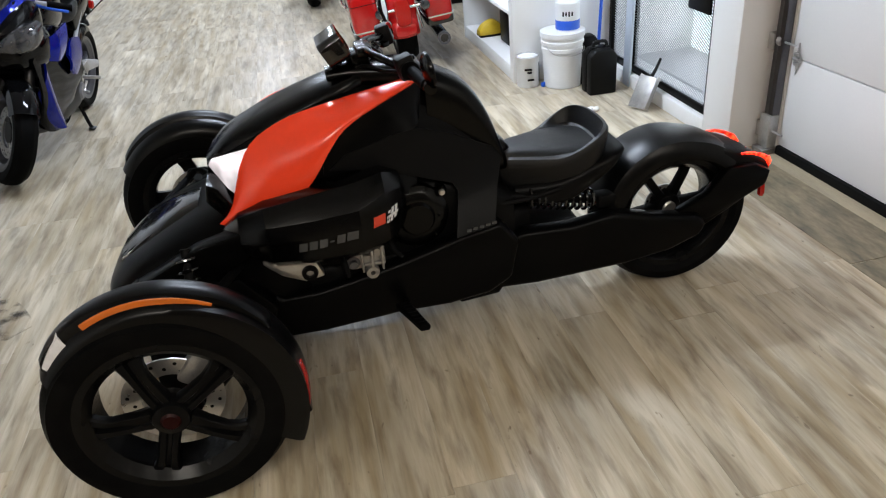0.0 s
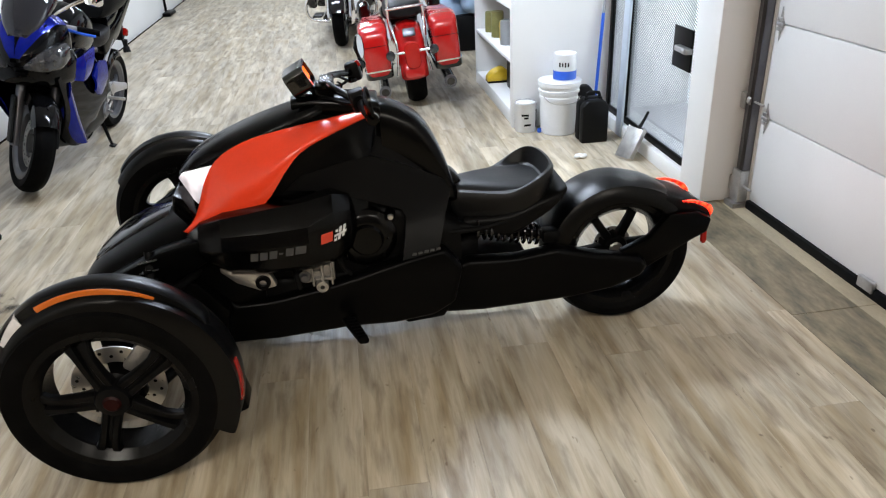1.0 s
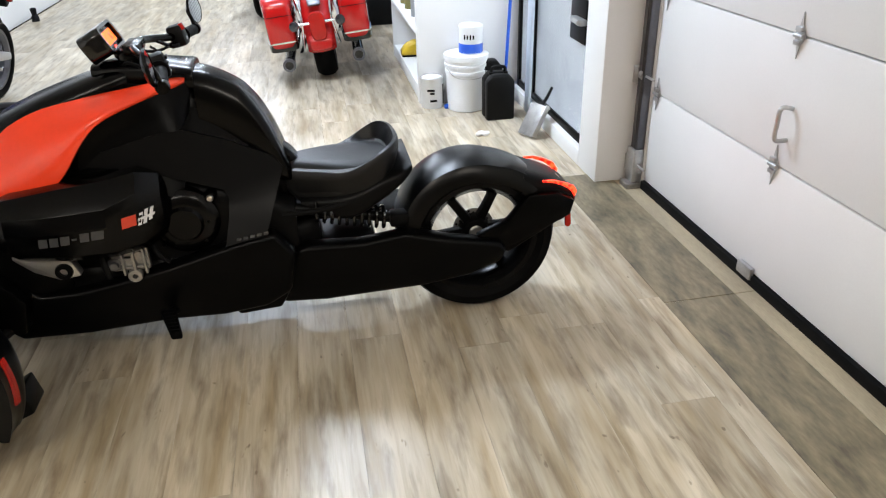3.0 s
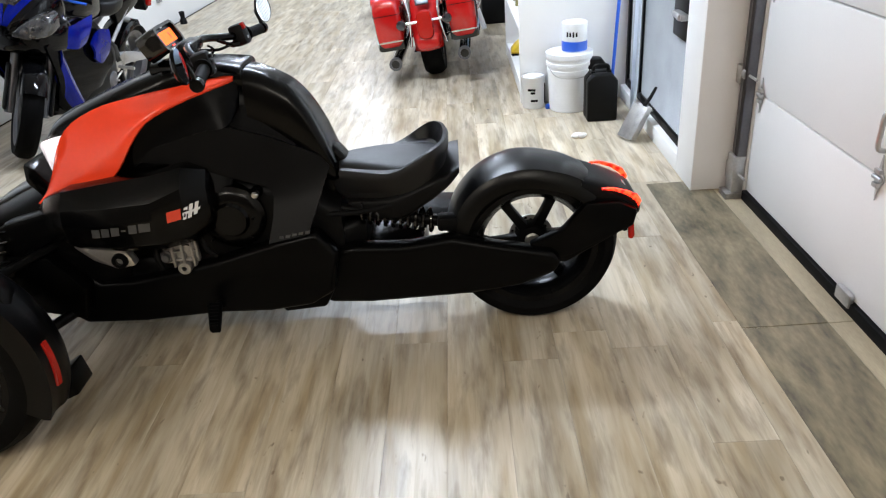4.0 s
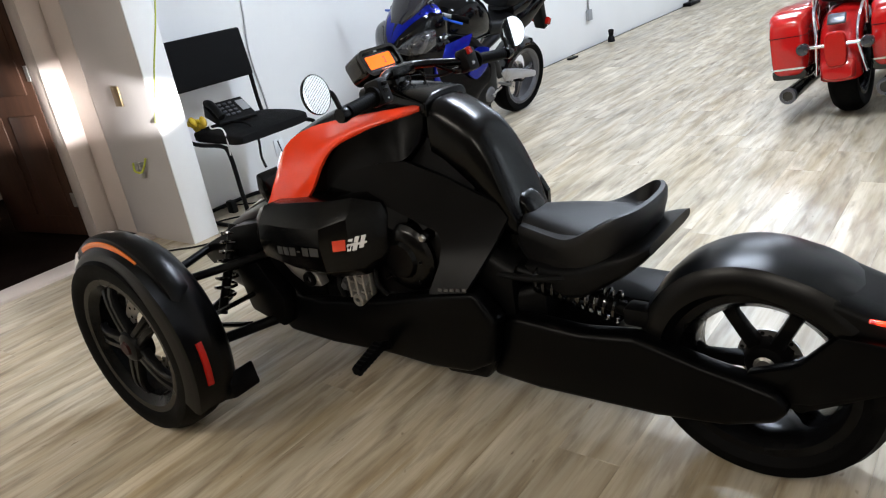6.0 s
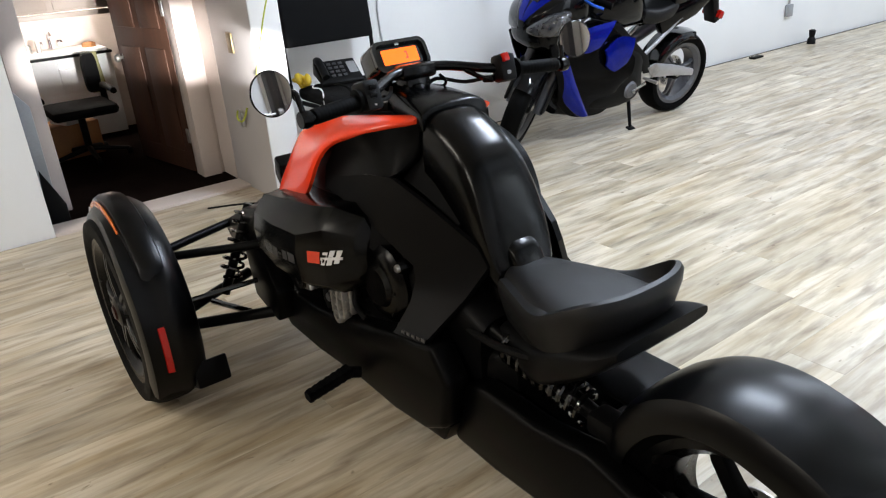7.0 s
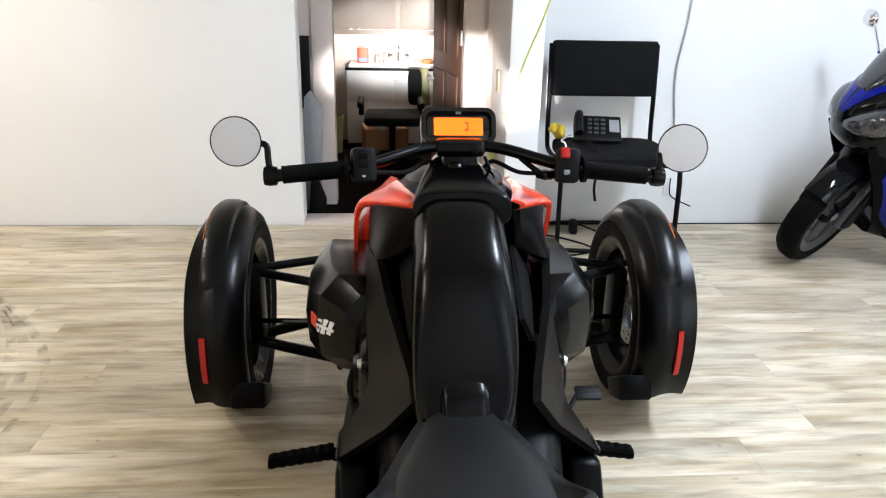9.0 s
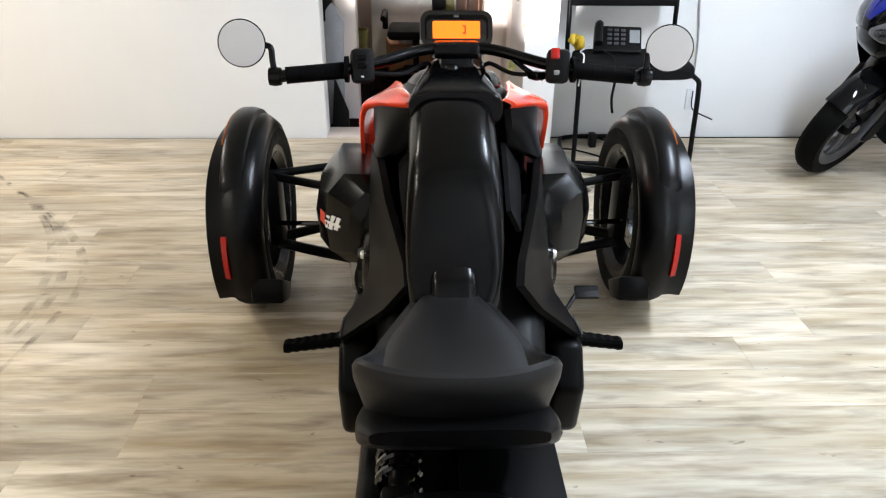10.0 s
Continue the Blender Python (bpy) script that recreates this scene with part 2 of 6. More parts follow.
SILVER = mat("silver_frame_paint", (0.42, 0.42, 0.43), 0.35, metal=0.6, var=0.12)


def stain(name, colour, most, scale):
    """A thin film of dirt that breaks up into blotches."""
    m, t, n, l, b = node_mat(name)
    co, tx, mr = n.new("ShaderNodeTexCoord"), n.new("ShaderNodeTexNoise"), n.new("ShaderNodeMapRange")
    tx.inputs["Scale"].default_value, tx.inputs["Detail"].default_value = scale, 6
    l.new(co.outputs["Object"], tx.inputs[0]), l.new(tx.outputs[0], mr.inputs[0])
    mr.inputs[1].default_value, mr.inputs[2].default_value, mr.inputs[4].default_value = 0.46, 0.66, most
    b.inputs["Base Color"].default_value = (*colour, 1)
    b.inputs["Roughness"].default_value = 0.6
    l.new(mr.outputs[0], b.inputs["Alpha"])
    return m


DIRT = stain("floor_dirt", (0.03, 0.025, 0.02), 0.75, 13.0)
SCUFF = stain("tyre_scuff", (0.06, 0.045, 0.03), 0.40, 9.0)
# glow of the assumed lamp added under the office wall cabinet
ASSUMEDGLOW = glow("assumed_lamp_glow", (1.0, 0.90, 0.78), 8.0)

# ---------- shaping helpers ----------


def finish(bm, angle=38):
    bmesh.ops.remove_doubles(bm, verts=bm.verts, dist=1e-5)
    bmesh.ops.recalc_face_normals(bm, faces=bm.faces)
    for f in bm.faces:
        f.smooth = True
    for e in bm.edges:
        e.smooth = not (len(e.link_faces) == 2 and e.calc_face_angle(0) > radians(angle))
    return bm


def part(name, bm, material, parent=None, label="", angle=38):
    finish(bm, angle)
    me = bpy.data.meshes.new(name)
    bm.to_mesh(me)
    bm.free()
    me.materials.append(material)
    ob = new(name, me)
    if parent is not None:
        ob.parent = parent
        ob.matrix_parent_inverse = parent.matrix_world.inverted()
    if label:
        ob["label"] = label
    return ob


def thing(name, label, category, at=(0, 0, 0), group="", kind="", rz=0):
    ob = new(name)
    ob.matrix_world = pose(*at, 0, 0, rz)
    bpy.context.view_layer.update()
    return tagged(ob, label, category, group, kind)


def box(sx, sy, sz, m=None, bevel=0.0, seg=2, bm=None):
    """A box centred on its own middle, bevelled."""
    bm2 = bmesh.new()
    bmesh.ops.create_cube(bm2, size=1.0)
    bmesh.ops.scale(bm2, vec=(sx, sy, sz), verts=bm2.verts)
    if bevel:
        bmesh.ops.bevel(bm2, geom=list(bm2.edges), offset=bevel, segments=seg, profile=0.5, affect="EDGES")
    if m is not None:
        bmesh.ops.transform(bm2, matrix=m, verts=bm2.verts)
    return merge(bm, bm2)


def merge(bm, bm2):
    if bm is None:
        return bm2
    me = bpy.data.meshes.new("tmp")
    bm2.to_mesh(me)
    bm2.free()
    bm.from_mesh(me)
    bpy.data.meshes.remove(me)
    return bm


def span(x0, x1, y0, y1, z0, z1, bevel=0.0, seg=2, bm=None):
    return box(abs(x1 - x0), abs(y1 - y0), abs(z1 - z0), pose((x0 + x1) / 2, (y0 + y1) / 2, (z0 + z1) / 2), bevel, seg, bm)


def smooth_line(pts, steps=6, closed=False):
    """Catmull-Rom through the points."""
    p = [Vector(q) for q in pts]
    n = len(p)
    out = []
    for i in range(n if closed else n - 1):
        a, b, c, d = (p[(i + k) % n] if closed else p[min(max(i + k, 0), n - 1)] for k in (-1, 0, 1, 2))
        for s in range(steps):
            t = s / steps
            out.append(0.5 * ((2 * b) + (c - a) * t + (2 * a - 5 * b + 4 * c - d) * t * t + (3 * b - a - 3 * c + d) * t**3))
    if not closed:
        out.append(p[-1])
    return out


def skin(bm, rings, closed_ring=True, caps=True, loop=False):
    vs = [[bm.verts.new(q) for q in r] for r in rings]
    n = len(vs[0])
    pairs = list(zip(vs, vs[1:])) + ([(vs[-1], vs[0])] if loop else [])
    for a, b in pairs:
        for i in range(n if closed_ring else n - 1):
            j = (i + 1) % n
            try:
                bm.faces.new((a[i], a[j], b[j], b[i]))
            except ValueError:
                pass
    if caps and closed_ring and not loop:
        bm.faces.new(vs[0][::-1]), bm.faces.new(vs[-1])
    return bm


def tube(pts, r, seg=10, steps=5, bm=None, smooth=True, loop=False):
    """A round tube along the points; r is one radius or a pair from end to end."""
    line = smooth_line(pts, steps, loop) if smooth and len(pts) > 2 else [Vector(p) for p in pts]
    rr = r if isinstance(r, tuple) else (r, r)
    bm = bm or bmesh.new()
    rings, up = [], None
    for i, p in enumerate(line):
        a = line[i - 1] if i or loop else p
        b = line[(i + 1) % len(line)] if i < len(line) - 1 or loop else p
        d = (b - a).normalized()
        if up is None:
            up = d.orthogonal().normalized()
        up = (up - d * up.dot(d)).normalized()
        side = d.cross(up)
        k = rr[0] + (rr[1] - rr[0]) * i / max(1, len(line) - 1)
        rings.append([p + k * (math.cos(w) * up + math.sin(w) * side) for w in (2 * math.pi * s / seg for s in range(seg))])
    return skin(bm, rings, loop=loop)


def lathe(profile, seg=48, m=None, bm=None, loop=False):
    """Turns (radius, offset) pairs round the y axis."""
    bm2 = bmesh.new()
    rings = []
    for s in range(seg):
        w = 2 * math.pi * s / seg
        rings.append([Vector((r * math.cos(w), o, r * math.sin(w))) for r, o in profile])
    skin(bm2, rings, closed_ring=loop, caps=False, loop=True)
    bmesh.ops.remove_doubles(bm2, verts=bm2.verts, dist=1e-6)
    if m is not None:
        bmesh.ops.transform(bm2, matrix=m, verts=bm2.verts)
    return merge(bm, bm2)


def prism(outline, y0, y1, bevel=0.006, seg=2, bm=None, m=None, round_steps=0):
    """A slab with the (x, z) outline between two y values."""
    pts = [(x, 0, z) for x, z in outline]
    if round_steps:
        pts = smooth_line(pts, round_steps, True)
    bm2 = bmesh.new()
    a = [bm2.verts.new((p[0], y0, p[2])) for p in pts]
    b = [bm2.verts.new((p[0], y1, p[2])) for p in pts]
    bm2.faces.new(a), bm2.faces.new(b[::-1])
    n = len(pts)
    for i in range(n):
        bm2.faces.new((a[i], a[(i + 1) % n], b[(i + 1) % n], b[i]))
    bmesh.ops.recalc_face_normals(bm2, faces=bm2.faces)
    if bevel:
        bmesh.ops.bevel(bm2, geom=list(bm2.edges), offset=bevel, segments=seg, profile=0.5, affect="EDGES", clamp_overlap=True)
    if m is not None:
        bmesh.ops.transform(bm2, matrix=m, verts=bm2.verts)
    return merge(bm, bm2)


def hull(sections, n=2.6, seg=28, bm=None, steps=4, yc=0.0, caps=True):
    """A body along x: rows of x, half width, low z, high z, and perhaps a y middle; the sections are rounded boxes of power n."""
    rows = smooth_line([(s[0], s[1], s[2]) for s in sections], steps)
    high = smooth_line([(s[0], s[3], s[4] if len(s) > 4 else yc) for s in sections], steps)
    bm = bm or bmesh.new()
    rings = []
    for a, b in zip(rows, high):
        zc, hh, hw = (a[2] + b[1]) / 2, (b[1] - a[2]) / 2, a[1]
        ring = []
        for s in range(seg):
            w = 2 * math.pi * s / seg
            c, q = math.cos(w), math.sin(w)
            ring.append(Vector((a[0], b[2] + hw * math.copysign(abs(c) ** (2 / n), c), zc + hh * math.copysign(abs(q) ** (2 / n), q))))
        rings.append(ring)
    return skin(bm, rings, caps=caps)


def arc_band(cx, cz, rad, a0, a1, ys, thick, steps=28, bm=None):
    """A curved sheet round the y axis: rad(u) gives the radius from end to end, ys the (y, drop) pairs across it, or gives them from u."""
    bm = bm or bmesh.new()
    rings = []
    for k in range(steps + 1):
        w = radians(a0 + (a1 - a0) * k / steps)
        r = rad(k / steps)
        row = ys(k / steps) if callable(ys) else ys
        outer = [Vector((cx + (r - d) * math.cos(w), y, cz + (r - d) * math.sin(w))) for y, d in row]
        inner = [Vector((cx + (r - d - thick) * math.cos(w), y, cz + (r - d - thick) * math.sin(w))) for y, d in row]
        rings.append(outer + inner[::-1])
    return skin(bm, rings)


def flip(bm):
    """The mirror image across the y = 0 plane."""
    bmesh.ops.scale(bm, vec=(1, -1, 1), verts=bm.verts)
    bmesh.ops.reverse_faces(bm, faces=bm.faces)
    return bm


def moved(bm, m):
    bmesh.ops.transform(bm, matrix=m, verts=bm.verts)
    return bm

# ---------- room ----------
XW, XG, YB, YF, TOP = -3.56, 1.03, -4.6, 13.5, 2.8   # door wall, garage wall, back, far end, ceiling


def structure(name, bm, material, label, category, parent=None):
    return tagged(part(name, bm, material, parent, angle=30), label, category, kind="structure")


floor = structure("floor", span(-6.4, 2.2, YB - 0.2, YF + 0.2, -0.16, -0.004), DARKFLOOR, "vinyl plank floor in pale oak and grey-brown", "floor")
structure("ceiling", span(-6.4, 2.4, YB - 0.2, YF + 0.2, TOP, TOP + 0.15), CEIL, "plain white ceiling", "ceiling")
# the door wall, with its opening from y -0.66 to 0.43
DY0, DY1 = -0.64, 0.445
bm = span(XW - 0.16, XW, YB, DY0, -0.004, TOP, 0.004)
structure("wall_west", bm, WALL, "white painted wall beside the office doorway", "wall")
structure("wall_west_far", span(XW - 0.20, XW - 0.02, DY1 + 0.16, YF, -0.004, TOP, 0.004), WALL, "long white painted wall behind the parked motorcycle", "wall")
structure("wall_west_lintel", span(XW - 0.16, XW, DY0, DY1, 2.08, TOP), WALL, "white wall above the doorway", "wall")
structure("pier", span(XW - 0.2, -3.17, DY1, DY1 + 0.17, -0.004, TOP, 0.006), GREYDOOR, "grey-white pier beside the doorway with a latch plate", "pillar")
structure("pier_face", span(-3.17, -3.162, DY1 + 0.004, DY1 + 0.17, 0, TOP, 0.002), WALL, "white painted face of the pier", "trim")
structure("wall_north", span(-4.2, 1.6, YF, YF + 0.15, -0.004, TOP), WALL, "white far end wall", "wall")
# unseen wall added behind; its dark tone keeps bounce and reflections low
structure("wall_south", span(-6.4, 2.4, YB - 0.15, YB, -0.004, TOP), BACKWALL, "unseen dark wall added to close the room behind", "wall")
structure("door_sill", span(XW - 0.17, XW + 0.012, DY0, DY1, -0.003, 0.016, 0.004), CASING, "cream painted door sill", "trim")

# the garage door's side has a frame of its own
GA = pose(1.005, 0.745, 0, 0, 0, 0.8)


def gspan(u0, u1, v0, v1, z0, z1, bevel=0.0, seg=2):
    """A box in the garage wall's own frame: u into the wall, v along it, from the door's far jamb."""
    return moved(span(u0, u1, v0, v1, z0, z1, bevel, seg), GA)


structure("garage_header", gspan(0.0, 0.2, -5.2, 0.1, 2.25, TOP), WALL, "white wall above the garage door", "wall")
structure("wall_east_near", gspan(0.1, 0.25, -5.6, -3.3, -0.004, 2.25), WALL, "white wall beyond the garage door", "wall")
strip = structure("threshold", gspan(-0.35, 0.12, -5.2, 0.30, -0.10, -0.0065), SEAL, "worn bare plywood strip before the garage door", "floor")
for k in range(5):
    part("plank", gspan(-0.345, -0.062, -1.24 * k - 1.0, -1.24 * k + 0.236, -0.0065, 0.0030, 0.001, 1), OLDWOOD, strip)
    part("edge_strip", gspan(-0.060, 0.06, -1.24 * k - 1.0, -1.24 * k + 0.236, -0.0065, 0.0022, 0.001, 1), EDGEWOOD, strip, "pale worn wooden edge")

gd = thing("garage_door", "white sectional garage door with galvanised hinges and lift handle", "garage door", kind="structure")
PANEL = 0.447
for k in range(5):
    z0 = 0.045 + k * PANEL
    p = part("panel", gspan(0.035, 0.075, -4.0, 0.0, z0 + 0.002, z0 + PANEL - 0.003, 0.006), DOORWHITE, gd)
part("bottom_seal", gspan(0.02, 0.07, -4.0, 0.0, 0.0, 0.046, 0.006), SEAL, gd, "black rubber bottom seal")


def hinge(v, z, big=1.0):
    bm = bmesh.new()
    vs = [(0, -0.055), (0.03, -0.014), (0.075, 0), (0.03, 0.014), (0, 0.055), (-0.03, 0.014), (-0.075, 0), (-0.03, -0.014)]
    ring = [[Vector((0.033 - d, v + big * a[1] * 0.55, z + big * a[0])) for a in vs] for d in (0, 0.004)]
    skin(bm, ring)
    bm = tube([(0.026, v - 0.022, z), (0.026, v + 0.022, z)], 0.008, 10, bm=bm)
    box(0.012, 0.03, 0.016, pose(0.024, v, z + 0.022), 0.003, bm=bm)
    box(0.012, 0.03, 0.016, pose(0.024, v, z - 0.022), 0.003, bm=bm)
    return moved(bm, GA)


for v in (-0.95, -2.1, -3.3):
    for z in (PANEL, 2 * PANEL, 3 * PANEL):
        part("hinge", hinge(v, z + 0.045 - 0.0), GALV, gd)
for z in (PANEL, 2 * PANEL, 3 * PANEL):
    part("hinge", hinge(-0.045, z + 0.045), GALV, gd)
part("handle", moved(tube([(0.034, -0.985, 0.705), (-0.01, -0.985, 0.71), (-0.015, -0.985, 0.655), (-0.012, -0.985, 0.60), (0.034, -0.985, 0.595)], 0.008, 10), GA), GALV, gd, "worn metal lift handle")
for v in (-0.92, -3.0):
    part("bracket", moved(box(0.02, 0.09, 0.05, pose(0.022, v, 0.05), 0.005), GA), GALV, gd)
track = thing("door_track", "galvanised vertical garage door track with rollers", "track", kind="structure")
bm = gspan(-0.012, 0.03, 0.018, 0.022, 0.02, 2.3)
merge(bm, gspan(-0.012, -0.008, 0.018, 0.075, 0.02, 2.3)), merge(bm, gspan(-0.012, 0.03, 0.071, 0.075, 0.02, 2.3))
part("rail", bm, GUNMETAL, track)
part("jamb", gspan(0.03, 0.1, 0.004, 0.12, 0.0, 2.3, 0.004), DOORWHITE, track, "white door jamb")
for z in (0.12, 0.56, 1.09, 1.62):
    bm = lathe([(0.001, -0.014), (0.022, -0.014), (0.024, 0), (0.022, 0.014), (0.001, 0.014)], 16, pose(0.0, 0.045, z))
    tube([(0.0, 0.045, z), (0.0, -0.06, z)], 0.006, 8, bm=bm)
    part("roller", moved(bm, GA), GALV, track)
    part("bracket", gspan(-0.018, 0.03, 0.075, 0.12, z - 0.05, z + 0.03, 0.003), GALV, track)
part("foot", gspan(-0.05, 0.04, 0.0, 0.09, 0.0, 0.03, 0.004), CAST, track)
part("foot", gspan(-0.025, 0.03, 0.01, 0.09, 0.03, 0.20, 0.006), GALV, track)

# pier between garage door and gate
structure("gate_pier", span(0.835, 1.20, 0.87, 1.12, -0.004, TOP, 0.008), WALL, "white painted pier between garage door and gate", "pillar")
structure("gate_sill", span(0.835, 1.05, 1.12, 2.44, -0.004, 0.085, 0.006), WALL, "white painted sill under the gate", "trim")
structure("gate_lintel", span(0.835, 1.1, 1.12, 2.44, 2.1, TOP), WALL, "white wall above the gate", "wall")
structure("partition", span(0.185, 1.3, 2.44, 2.50, -0.004, TOP, 0.005), WALL, "white partition beside the gate", "wall")
structure("wall_east_far", span(1.0, 1.15, 2.50, YF, -0.004, TOP), WALL, "white wall beyond the shelving", "wall")
structure("window_reveal", span(1.05, 1.5, 2.36, 2.44, 0.0, TOP), WALL, "white side of the window recess", "wall")
structure("window_reveal_near", span(1.2, 1.5, 1.05, 1.12, 0.0, TOP), WALL, "white side of the window recess", "wall")
structure("window_ledge", span(1.05, 1.5, 1.12, 2.36, -0.004, 0.10), CAST, "dusty ledge behind the gate", "sill")
win = thing("window_1", "frosted daylight window with a weathered frame behind the gate", "window", kind="structure")
part("pane", span(1.45, 1.46, 1.12, 2.36, 0.10, 2.2), FROST, win)
part("window_frame", span(1.34, 1.45, 1.62, 1.72, 0.10, 2.2, 0.006), OLDWOOD, win, "weathered wooden mullion")

gate = thing("security_gate", "black steel gate of expanded mesh with a lock plate", "gate", kind="structure")
gx = 0.865
for y0, y1, z0, z1 in ((1.13, 1.175, 0.09, 2.08), (2.38, 2.425, 0.09, 2.08), (1.175, 2.38, 0.09, 0.135), (1.175, 2.38, 2.03, 2.08), (2.05, 2.08, 0.135, 2.03)):
    part("gate_frame", span(gx, gx + 0.035, y0, y1, z0, z1, 0.003), BLACKSTEEL, gate)
bm = bmesh.new()
DX, DZ = 0.036, 0.017
rows_z = int((2.03 - 0.135) / DZ)
cols = int((2.38 - 1.175) / DX)
mesh_v, mesh_f = [], []


def strand(ya, za, yb, zb, w=0.0016):
    d = Vector((0, yb - ya, zb - za)).normalized()
    nrm = Vector((0, -d.z, d.y)) * w
    k = len(mesh_v)
    for q in (Vector((gx + 0.011, ya, za)) - nrm, Vector((gx + 0.011, yb, zb)) - nrm, Vector((gx + 0.017, yb, zb)) + nrm, Vector((gx + 0.017, ya, za)) + nrm):
        mesh_v.append(q)
    mesh_f.append((k, k + 1, k + 2, k + 3))


for i in range(cols):
    for j in range(min(rows_z, 75)):
        y, z = 1.175 + i * DX, 0.135 + j * DZ
        strand(y, z, y + DX / 2, z + DZ / 2), strand(y + DX / 2, z + DZ / 2, y + DX, z)
        strand(y, z, y + DX / 2, z - DZ / 2), strand(y + DX / 2, z - DZ / 2, y + DX, z)
me = bpy.data.meshes.new("mesh_infill")
me.from_pydata([tuple(v) for v in mesh_v], [], mesh_f)
me.materials.append(GREYMETAL)
infill = new("mesh_infill", me)
infill.parent = gate
tagged(infill, "grey expanded metal infill", kind="stuff")
part("lock_plate", span(gx - 0.012, gx, 1.18, 1.40, 0.62, 0.84, 0.003), BLACKSTEEL, gate, "black steel lock plate")
bm = span(gx - 0.05, gx - 0.012, 1.16, 1.31, 0.72, 0.75, 0.006)
lathe([(0.001, -0.012), (0.016, -0.012), (0.016, 0.012), (0.001, 0.012)], 16, pose(gx - 0.045, 1.19, 0.735), bm=bm)
part("lock", bm, GALV, gate, "worn metal lock")

# ---------- the three-wheeler ----------
trike = thing("three_wheeled_motorcycle", "matte black three-wheeled motorcycle with orange-red side panels", "motorcycle")


def tpart(name, bm, material, label="", parent=None, angle=38):
    return part(name, bm, material, parent or trike, label, angle)


def both(name, make, material, label="", angle=38):
    """The same part on the rider's left and right."""
    return [tpart(name, make(), material, label, angle=angle), tpart(name, flip(make()), material, label, angle=angle)]


FX, FZ, FR = -1.715, 0.313, 0.313   # front axle, hub height, tyre radius


def tyre_profile(r, rim, w):
    """Closed section of a tyre: flat tread, round shoulders, bulged walls."""
    h = w / 2
    pts = [(rim, -h * 0.80), (rim + (r - rim) * 0.35, -h * 1.0), (rim + (r - rim) * 0.72, -h * 0.96), (r - 0.018, -h * 0.80), (r - 0.006, -h * 0.62), (r, -h * 0.40), (r + 0.001, 0)]
    pts += [(a, -b) for a, b in pts[-2::-1]]
    return pts + [(rim - 0.012, h * 0.7), (rim - 0.012, -h * 0.7)]


def wheel(r, rimr, w, spokes, at, out, dish, disc_r, parent, twin=True, cap=None, slim=1.0, turn=0.25, ring=None, spoke=None):
    """A tyre on a cast wheel with spokes; out is -1 or 1, the side of the spoke faces."""
    x, y, z = at
    cap = cap or STEEL
    place = pose(x, y, z)
    wh = part("wheel", lathe([(rimr - 0.012, -w * 0.42), (rimr + 0.008, -w * 0.43), (rimr + 0.006, -w * 0.36), (rimr - 0.02, -w * 0.30), (rimr - 0.028, 0), (rimr - 0.02, w * 0.30), (rimr + 0.006, w * 0.36), (rimr + 0.008, w * 0.43), (rimr - 0.012, w * 0.42), (rimr - 0.036, w * 0.28), (rimr - 0.04, 0), (rimr - 0.036, -w * 0.28)], 64, place, loop=True), ring or RIMRING, parent, "cast wheel with a grey rim" if ring else "dark cast wheel with a grey rim")
    ty = part("tyre", lathe(tyre_profile(r, rimr, w), 72, place, loop=True), RUBBER, wh, "black rubber tyre")
    face = y + out * dish
    for k in range(spokes):
        a = 2 * math.pi * k / spokes + turn
        bm = bmesh.new()
        rings = []
        for f, hw, th, yo in ((0.045, 0.029, 0.024, 0.0), (0.09, 0.027, 0.020, 0.005), (0.14, 0.027, 0.017, 0.006), (rimr - 0.055, 0.031, 0.018, 0.0), (rimr - 0.026, 0.042, 0.020, -0.012)):
            d, q = Vector((math.cos(a), 0, math.sin(a))), Vector((-math.sin(a), 0, math.cos(a)))
            c = Vector((x, face + out * yo, z)) + d * f
            hw *= slim
            dent = 0.7 if not twin else (0.45 if f < 0.1 else -0.1)
            rings.append([c + q * hw * u + Vector((0, out * th * v, 0)) for u, v in ((-1, -0.6), (1, -0.6), (1, 0.35), (0.82, 0.7), (0.30, 0.7), (0.16, dent), (-0.16, dent), (-0.30, 0.7), (-0.82, 0.7), (-1, 0.35))])
        skin(bm, rings)
        part("spoke", bm, spoke or RIM, wh)
    part("hub", lathe([(0.0, out * 0.032), (0.03, out * 0.032), (0.046, out * 0.026), (0.056, out * 0.008), (0.06, -out * 0.03), (0.0, -out * 0.03)], 28, pose(x, face, z)), RIM, wh)
    part("hub_cap", lathe([(0.0, out * 0.036), (0.02, out * 0.036), (0.026, out * 0.03), (0.026, 0)], 24, pose(x, face + out * 0.002, z)), cap, wh)
    dy = y - out * 0.012
    part("brake_disc", lathe([(disc_r * 0.62, -0.0025), (disc_r, -0.0025), (disc_r, 0.0025), (disc_r * 0.62, 0.0025)], 48, pose(x, dy, z), loop=True), STEEL, wh, "drilled steel brake disc")
    for k in range(24):
        a = 2 * math.pi * k / 24
        rr = disc_r * (0.88 if k % 2 else 0.76)
        part("drill_hole", lathe([(0.0, 0.0032), (0.0052, 0.0032), (0.0052, -0.0032), (0.0, -0.0032)], 10, pose(x + rr * math.cos(a), dy, z + rr * math.sin(a))), SEAL, wh)
    return wh


